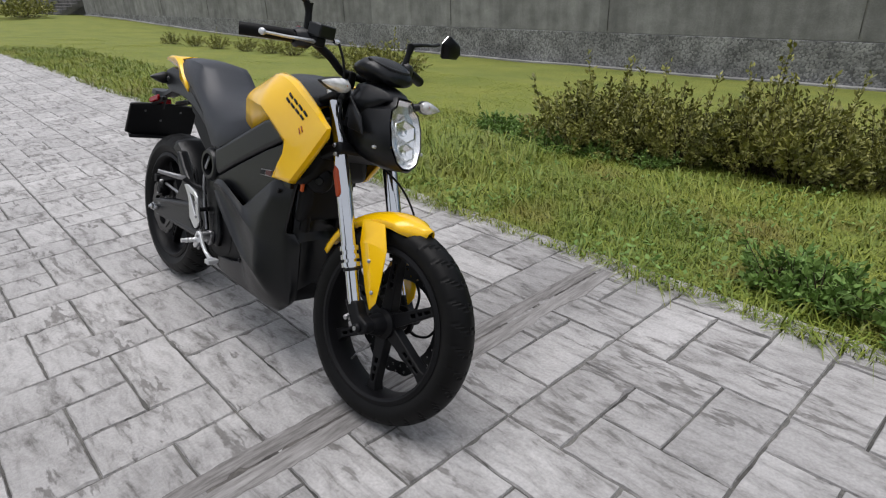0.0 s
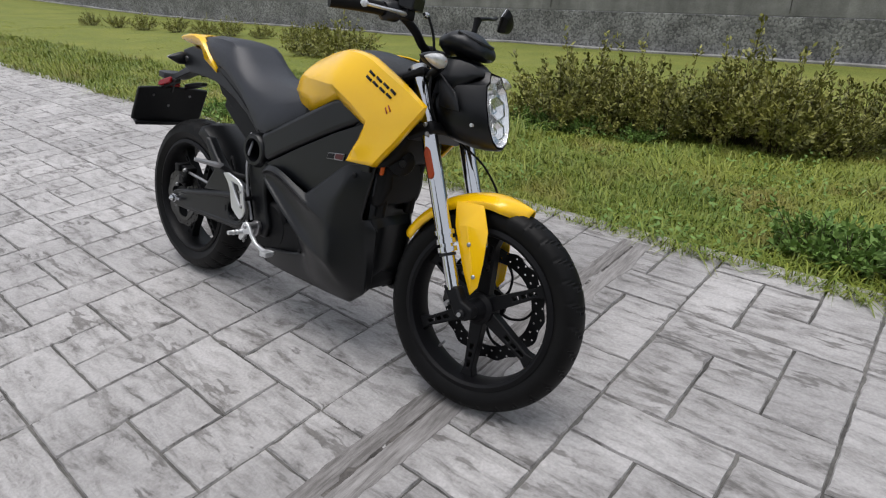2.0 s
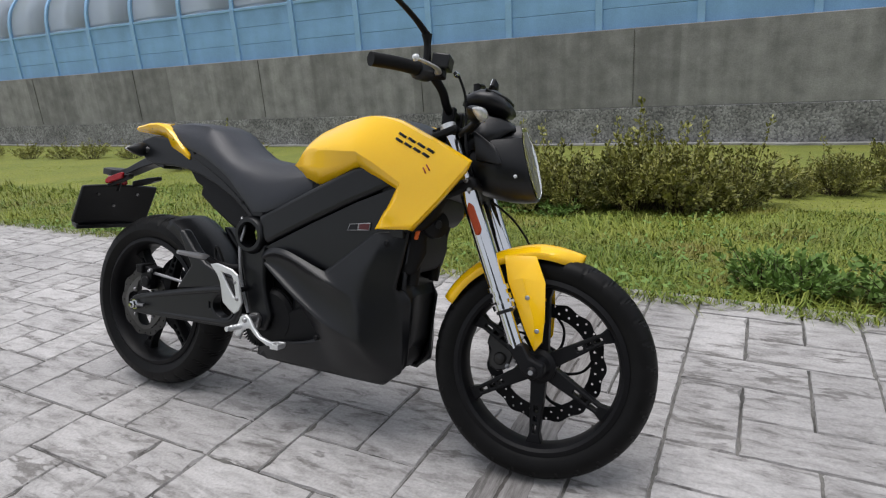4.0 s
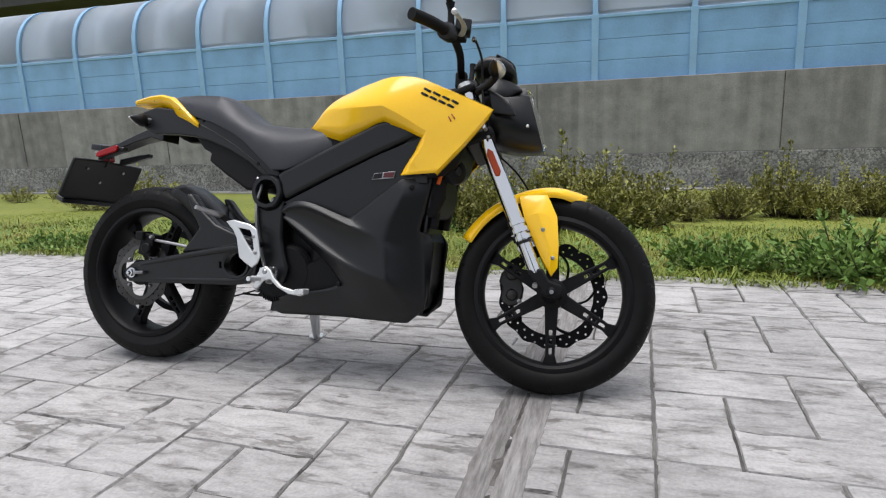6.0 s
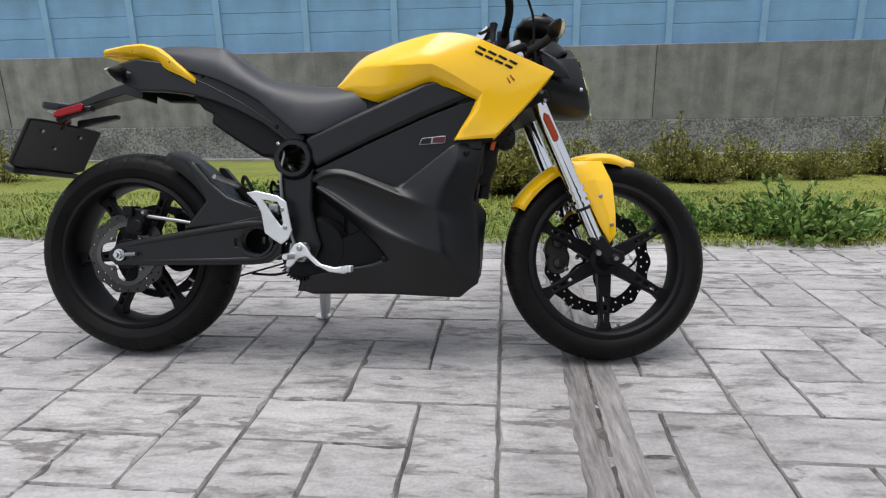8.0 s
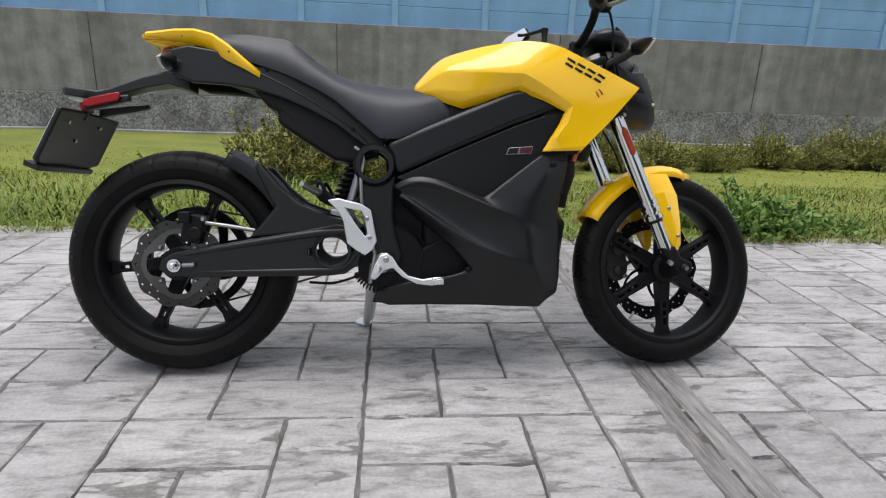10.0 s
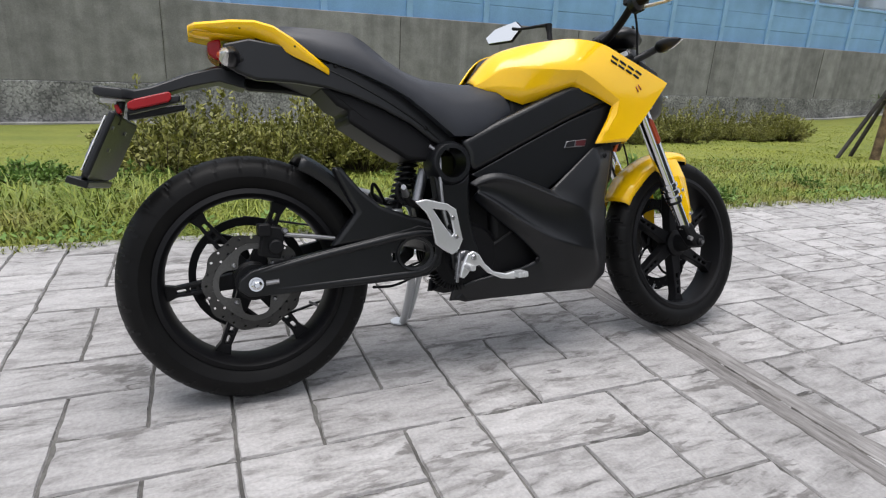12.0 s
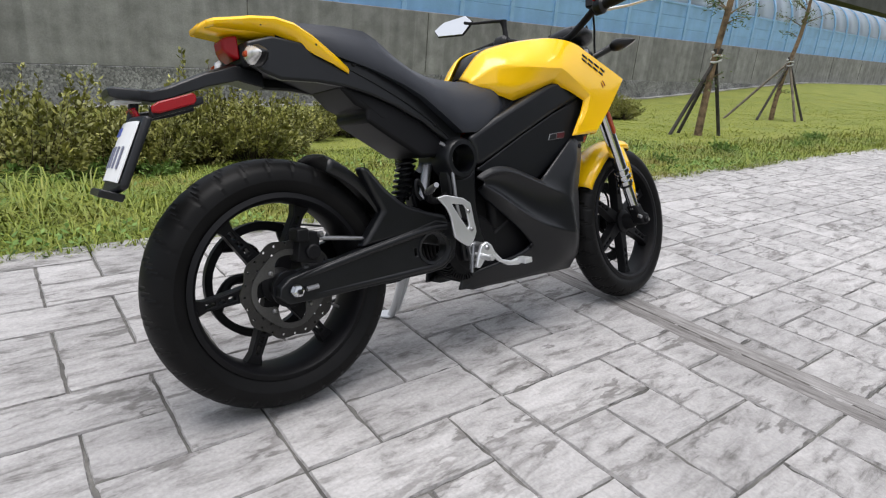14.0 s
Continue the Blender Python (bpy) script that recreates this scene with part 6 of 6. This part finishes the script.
def build_shrub(seed, stems, tall, spread, leaf, label, group, mat=SHRUB, name="shrub", category="shrub", per=26):
    """Stems from the ground, each with whorls of small leaves that thicken at its tip."""
    g = np.random.default_rng(seed)
    shrub = thing(name, label, category, group=group)
    twig_bm, pts, ways = [], [], []
    for _ in range(stems):
        a, q = g.uniform(0, 2 * math.pi), spread * math.sqrt(g.uniform(0, 1))
        foot = np.array([0.3 * q * math.cos(a), 0.3 * q * math.sin(a), -0.02])
        h = tall * (1.0 - 0.4 * (q / spread) ** 2) * g.uniform(0.34, 1.0) * (1.38 if g.uniform() < 0.14 else 1.0)
        tip = np.array([q * math.cos(a) + g.normal(0, 0.06), q * math.sin(a) + g.normal(0, 0.06), h])
        bend = (foot + tip) / 2 + np.array([0.1 * q * math.cos(a), 0.1 * q * math.sin(a), 0.02])
        twig_bm.append((foot, bend, tip))
        t = g.uniform(0.16, 1.0, per) ** 0.62
        pos = (1 - t)[:, None] ** 2 * foot + 2 * ((1 - t) * t)[:, None] * bend + (t ** 2)[:, None] * tip
        ax = unit((tip - foot)[None])[0]
        out = unit(g.normal(0, 1, (per, 3)))
        out = unit(out - (out @ ax)[:, None] * ax * 0.9 + ax * (0.25 + 0.75 * t ** 3)[:, None])
        # the outer half of the leaves crowds round the tip, on short side twigs
        pos += g.normal(0, 1, (per, 3)) * (tall * 0.016 * (0.35 + t))[:, None]
        pts.append(pos)
        ways.append(out)
    pts, ways = np.concatenate(pts), np.concatenate(ways)
    n = len(pts)
    vs, ts = leaf_tris(pts, ways, unit(g.normal(0, 0.6, (n, 3)) + [0, 0, 1]), leaf * g.uniform(0.6, 1.3, n), leaf * 0.52 * g.uniform(0.7, 1.2, n))
    leaves = tagged(tri_object("foliage", vs, ts, mat), kind="stuff")
    leaves.parent = shrub
    verts, tris = [], []
    for foot, bend, tip in twig_bm:
        k = len(verts)
        for p, r in ((foot, 0.005), (bend, 0.0035), (tip, 0.0015)):
            for i in range(3):
                a = 2 * math.pi * i / 3
                verts.append((p[0] + r * math.cos(a), p[1] + r * math.sin(a), p[2]))
        for s in (0, 3):
            for i in range(3):
                j = (i + 1) % 3
                tris += [(k + s + i, k + s + j, k + s + 3 + j), (k + s + i, k + s + 3 + j, k + s + 3 + i)]
    twigs = tagged(tri_object("twig_stuff", verts, tris, TWIG), kind="stuff")
    twigs.parent = shrub
    return shrub


def plant(masters, spots):
    for k, (x, y, size, turn) in enumerate(spots):
        m = Matrix.Translation((x, y, lie(x, y))) @ Matrix.Rotation(turn, 4, "Z") @ Matrix.Diagonal((size, size, size, 1))
        src = masters[k % len(masters)]
        if k < len(masters):
            src.matrix_basis = m
        else:
            made = copy_thing(src, Matrix.Identity(4))
            made.matrix_basis = m


def ground_cover(count, u0, u1, v0, v1, seed):
    """Small broad leaves that creep between the grass, in drifts."""
    g = np.random.default_rng(seed)
    u, v = g.uniform(u0, u1, count * 3), v0 + (v1 - v0) * g.uniform(0, 1, count * 3) ** 1.3
    drift = np.array([noise.noise((a * 1.7, b * 2.3, 5.0)) + 0.5 * noise.noise((a * 6, b * 6, 1.0)) for a, b in zip(u, v)])
    keep = drift > 0.12
    u, v = u[keep], v[keep]
    n = len(u)
    x, y = u * CT - v * ST, u * ST + v * CT
    a, lift = g.uniform(0, 2 * math.pi, n), g.uniform(0.1, 0.9, n)
    pts = np.stack([x, y, lie_all(x, y) + g.uniform(0.01, 0.075, n)], 1)
    ways = unit(np.stack([np.cos(a), np.sin(a), lift], 1))
    vs, ts = leaf_tris(pts, ways, unit(g.normal(0, 0.4, (n, 3)) + [0, 0, 1]), g.uniform(0.018, 0.045, n), g.uniform(0.010, 0.024, n))
    tagged(tri_object("ground_cover", vs, ts, WEED), "small creeping broad-leaved plants between the grass", "ground cover", kind="stuff")


ground_cover(4600, -4.5, 6.0, EDGE + 0.03, 3.9, 77)
rnd = random.Random(4)
row = []
x = -0.12
while x < 2.35:
    for back in (0.0, 0.46):
        front = 3.55 + 0.19 * x
        row.append((x + rnd.uniform(-0.08, 0.08), front + back + rnd.uniform(-0.07, 0.07), rnd.choice((0.62, 0.8, 0.95, 1.05, 1.18)) * rnd.uniform(0.92, 1.08), rnd.uniform(0, 6.28)))
    x += rnd.uniform(0.34, 0.48)
x = 2.5
while x < 11.4:
    for back in (0.0, 0.45):
        row.append((x + rnd.uniform(-0.15, 0.15), min(5.05 + 0.29 * (x - 2.5), 6.55) + back + rnd.uniform(-0.18, 0.18), rnd.choice((0.48, 0.60, 0.68, 0.78, 0.95)) * rnd.uniform(0.92, 1.08), rnd.uniform(0, 6.28)))
    x += rnd.uniform(0.34, 0.56)
rnd.shuffle(row)
plant([build_shrub(20 + k, 84, 0.62, 0.44, 0.044, "leafy olive-green shrub in a row on the lawn", "shrub row", per=46) for k in range(5)], row)
far = [(-5.3, 6.0, 1.0, 0.3), (-5.9, 6.3, 1.15, 2.0), (-6.5, 6.2, 0.95, 4.0), (-8.4, 8.2, 0.7, 1.0), (-9.3, 8.3, 0.75, 3.0), (-10.4, 8.1, 0.65, 5.0), (-11.6, 8.0, 0.8, 0.7), (-12.5, 7.9, 0.7, 2.2), (-13.6, 7.8, 0.75, 4.4),
       (-15.0, 7.6, 0.8, 3.3), (-16.2, 7.5, 0.7, 1.9), (-17.6, 7.4, 0.7, 0.2)]
plant([build_shrub(40 + k, 60, 0.55, 0.55, 0.06, "low straggling green shrub on the open lawn", "far shrubs", per=22) for k in range(2)], far)
plant([build_shrub(50, 80, 1.3, 1.5, 0.16, "rounded brownish-green bush beside the car park", "far bushes", per=22)], [(-37.5, 8.1, 1.0, 0.4), (-39.5, 8.4, 0.9, 2.0)])
weeds = [(2.18, 1.62, 0.95, 0.2), (2.03, 1.66, 1.0, 2.2), (2.58, 1.58, 1.15, 3.9), (2.70, 1.52, 1.35, 5.0), (2.86, 1.54, 1.2, 1.0), (-2.15, 1.70, 0.8, 0.7), (-2.45, 1.74, 0.7, 1.7), (-1.10, 3.61, 1.0, 2.0), (-0.95, 3.75, 0.8, 3.0), (-0.45, 3.12, 0.9, 1.4), (-0.2, 3.2, 0.8, 0.4),
         (3.3, 1.5, 0.6, 2.9), (0.15, 3.30, 0.8, 4.1), (6.1, 1.9, 0.7, 1.1), (0.6, 3.42, 0.7, 5.2), (7.6, 1.6, 0.6, 2.5), (4.6, 1.75, 0.55, 0.5), (9.4, 2.1, 0.7, 0.6)]
plant([build_shrub(60 + k, 58, 0.21, 0.23, 0.036, "low broad-leaved green weed growing in the grass", "weeds", WEED, "weed", "weed", 22) for k in range(3)], weeds)


def build_tree(x, y, tall, lean, seed, tie, stakes):
    g = random.Random(seed)
    z0 = lie(x, y)
    tree = thing("young_tree", "slender young tree propped by wooden stakes", "tree", Matrix.Translation((x, y, z0)), "staked trees")
    trunk = [(0, 0, -0.1), (0.02, 0.01, 0.5), (lean * 0.35, 0.02, 1.2), (lean * 0.75, 0.0, 2.0), (lean, 0.03, 2.9), (lean * 1.1, 0.0, tall)]
    part("trunk", tube(trunk, [0.062, 0.052, 0.047, 0.043, 0.034, 0.018], 12, 5), BARK, tree, angle=60)
    pts, ways = [], []
    for k in range(22):
        h = g.uniform(1.5, tall) if k < 17 else g.uniform(0.6, 1.3)
        f = h / tall
        base = Vector((lean * min(1.0, f * 1.2), 0.01, h))
        a, reach = g.uniform(0, 6.28), (0.25 + 0.9 * g.random() * f) if h > 1.4 else 0.16
        tip = base + Vector((reach * math.cos(a), reach * math.sin(a), reach * g.uniform(0.2, 0.7)))
        part("branch", tube([base, base.lerp(tip, 0.5) + Vector((0, 0, 0.03)), tip], [0.012, 0.008, 0.003], 6, 3), BARK, tree)
        for _ in range(70 if h > 1.4 else 14):
            t = g.uniform(0.25, 1.05)
            p = base.lerp(tip, t) + Vector((g.gauss(0, 0.07), g.gauss(0, 0.07), g.gauss(0, 0.05)))
            pts.append(tuple(p))
            ways.append((g.gauss(0, 1), g.gauss(0, 1), g.gauss(-0.2, 0.5)))
    pts, ways = np.array(pts), unit(np.array(ways))
    n = len(pts)
    gg = np.random.default_rng(seed)
    vs, ts = leaf_tris(pts, ways, unit(gg.normal(0, 0.5, (n, 3)) + [0, 0, 1]), gg.uniform(0.05, 0.10, n), gg.uniform(0.014, 0.026, n))
    crown = tri_object("crown", vs, ts, NEEDLE)
    crown.parent = tree
    for a, reach, grey in stakes:
        foot = Vector((reach * math.cos(a), reach * math.sin(a), -0.08))
        top = Vector((lean * 0.45 - 0.06 * math.cos(a), -0.06 * math.sin(a), tie + 0.16))
        part("stake", rod(foot, top, 0.028, 10), TIE_WOOD if grey else STAKE, tree, "weathered brown prop" if grey else "dark wooden prop")
    wrap = tube([(lean * 0.42 + (0.066 + 0.018 * math.sin(i * 2.3)) * math.cos(i * 0.9), (0.066 + 0.018 * math.sin(i * 1.7)) * math.sin(i * 0.9), tie - 0.05 + 0.009 * i + 0.02 * math.sin(i * 1.3)) for i in range(18)], 0.017, 6, 2)
    part("tie", wrap, TIE, tree, "pale cloth tie round trunk and stakes")


TIE_WOOD = material("grey_stake_wood", (0.17, 0.145, 0.115), 0.9, vary=0.25, scale=7, grain=60, bump=0.4, depth=0.004)
build_tree(8.45, 3.42, 4.4, 0.17, 3, 1.12, [(2.76, 0.56, False), (5.88, 0.42, False), (1.3, 0.42, False)])
build_tree(15.0, 5.0, 4.8, 0.62, 8, 1.3, [(2.3, 1.1, True), (3.0, 0.65, False), (5.4, 0.75, False), (4.4, 0.7, True)])


# ---------------------------------------------------------------- far end: steps and a parked car
def build_steps():
    steps = thing("stone_steps", "dark concrete steps beside the end of the wall", "steps", kind="structure")
    z = lie(-44.5, 11)
    for k in range(14):
        part("tread", box(4.0, 0.34, 0.4, (-44.6, 11.0 + 0.32 * k, z + 0.17 * k - 0.1)), STAIR, steps, bevel=0.01)
    part("side_wall", box(0.5, 5.5, 3.6, (-47.0, 12.6, z + 1.2), (8, 0, 0)), CONCRETE, steps, bevel=0.03)


STAIR = material("stair_concrete", (0.13, 0.125, 0.12), 0.9, vary=0.25, scale=3, grain=20, bump=0.3, depth=0.01)
build_steps()


def build_car(x, y):
    z = lie(x, y)
    car = thing("parked_car", "dark saloon car parked beyond the lawn", "car", Matrix.Translation((x, y, z)))
    body = [[(a, -w, b0), (a, w, b0), (a, w * 1.0, b1), (a, -w * 1.0, b1)] for a, w, b0, b1 in ((-2.2, 0.72, 0.4, 0.75), (-2.0, 0.86, 0.25, 0.92), (-0.8, 0.88, 0.22, 0.95), (1.0, 0.88, 0.22, 0.95), (2.0, 0.84, 0.25, 0.82), (2.25, 0.7, 0.4, 0.65))]
    part("body", loft(body), CARPAINT, car, bevel=0.06, segments=3)
    part("cabin", loft([[(a, -w, 0.9), (a, w, 0.9), (a, w * 0.85, h), (a, -w * 0.85, h)] for a, w, h in ((-1.7, 0.78, 0.95), (-1.0, 0.82, 1.38), (0.3, 0.82, 1.42), (1.1, 0.8, 0.95))]), INK, car, "dark car windows", bevel=0.04)
    part("roof", box(1.3, 1.36, 0.05, (-0.35, 0, 1.41)), CARPAINT, car, bevel=0.02)
    for a in (-1.35, 1.35):
        for s in (-1, 1):
            w = part("wheel", lathe([(0.20, -0.1), (0.31, -0.1), (0.33, -0.06), (0.33, 0.06), (0.31, 0.1), (0.20, 0.1)], (a, s * 0.80, 0.33), 28, True), RUBBER, car)
            part("rim", lathe([(0.0001, -0.07), (0.2, -0.08), (0.2, 0.08), (0.0001, 0.07)], (a, s * 0.80, 0.33), 20), ALLOY, w)
    for s in (-1, 1):
        part("bumper_strip", box(4.0, 0.02, 0.06, (0, s * 0.885, 0.55)), ALLOY, car)


build_car(-47.5, 8.2)


# ---------------------------------------------------------------- slabs, last
def slab(w, h, seed):
    """One stamped slab: low, with a rounded uneven edge."""
    rnd = random.Random(seed)
    g, e = 0.0022, 0.0042
    bm = bmesh.new()
    ring, deep = [], []
    for k, (p, q) in enumerate((((g, g), (w - g, g)), ((w - g, g), (w - g, h - g)), ((w - g, h - g), (g, h - g)), ((g, h - g), (g, g)))):
        length = (Vector(q) - Vector(p)).length
        count = max(5, int(length / 0.034))
        bite = rnd.randrange(1, count) if rnd.random() < 0.55 else -1
        for i in range(count):
            f = (i + (rnd.uniform(-0.25, 0.25) if i else 0)) / count
            ring.append((p[0] + (q[0] - p[0]) * f + rnd.uniform(-0.0014, 0.0014), p[1] + (q[1] - p[1]) * f + rnd.uniform(-0.0014, 0.0014)))
            deep.append(e * rnd.uniform(0.5, 1.3) + (rnd.uniform(0.005, 0.013) if i == bite else 0.004 if i == bite + 1 and i else 0))
    low = [bm.verts.new((a, b, -0.010)) for a, b in ring]
    top = []
    for (a, b), d in zip(ring, deep):
        ia = d if a < 0.012 else -d if a > w - 0.012 else 0
        ib = d if b < 0.012 else -d if b > h - 0.012 else 0
        top.append(bm.verts.new((a + ia, b + ib, rnd.uniform(-0.0008, 0.0006))))
    bm.faces.new(top)
    n = len(ring)
    for i in range(n):
        bm.faces.new((low[i], low[(i + 1) % n], top[(i + 1) % n], top[i]))
    return bm


MV, V0 = 0.1875, -0.205
SEAMS = [-0.072 - 0.57 * k for k in range(48, 0, -1)] + [-0.072, 0.497, 1.098, 1.685, 2.25] + [2.25 + 0.57 * k for k in range(1, 50)]
PINWHEEL = [(0, 0, 1, 2), (1, 0, 2, 1), (1, 1, 1, 1), (2, 1, 1, 2), (0, 2, 2, 1)]


def build_slabs():
    masters = {}
    for _, _, a, b in PINWHEEL:
        for s in range(4):
            if (a, b, s) not in masters:
                bm = slab(a * 0.19, b * MV, 31 * a + 7 * b + s)
                mesh = bpy.data.meshes.new("slab")
                bmesh.ops.recalc_face_normals(bm, faces=bm.faces[:])
                bm.to_mesh(mesh)
                bm.free()
                mesh.materials.append(STONE)
                smooth(mesh, 50)
                masters[(a, b, s)] = mesh
    spin = Matrix.Rotation(TURN, 4, "Z")
    rnd = random.Random(5)
    verts, faces = [], []
    count = 0
    for i in range(len(SEAMS) - 1):
        pitch = (SEAMS[i + 1] - SEAMS[i]) / 3
        for j in range(-6, 4):
            for cu, cv, a, b in PINWHEEL:
                u, v = SEAMS[i] + cu * pitch, V0 + (3 * j + cv) * MV
                if v + b * MV > EDGE + 0.13 or v < NEAR_EDGE:
                    continue
                mesh = masters[(a, b, rnd.randrange(4))]
                near = -0.75 < u < 2.7 and v > -0.95
                if near and count < 300:
                    ob = new("slab", mesh)
                    ob.parent = PAVE
                    ob.matrix_basis = spin @ Matrix.Translation((u, v, rnd.uniform(-0.001, 0.001))) @ Matrix.Diagonal((pitch / 0.19, 1, 1, 1))
                    count += 1
                else:
                    m = spin @ Matrix.Translation((u, v, 0)) @ Matrix.Diagonal((pitch / 0.19, 1, 1, 1))
                    k = len(verts)
                    verts.extend(tuple(m @ p.co) for p in mesh.vertices)
                    faces.extend([tuple(q + k for q in p.vertices) for p in mesh.polygons])
    rest = mesh_object("paving_slabs", verts, faces, STONE)
    rest.parent = PAVE
    smooth(rest.data, 50)
    tagged(rest, kind="stuff")


build_slabs()
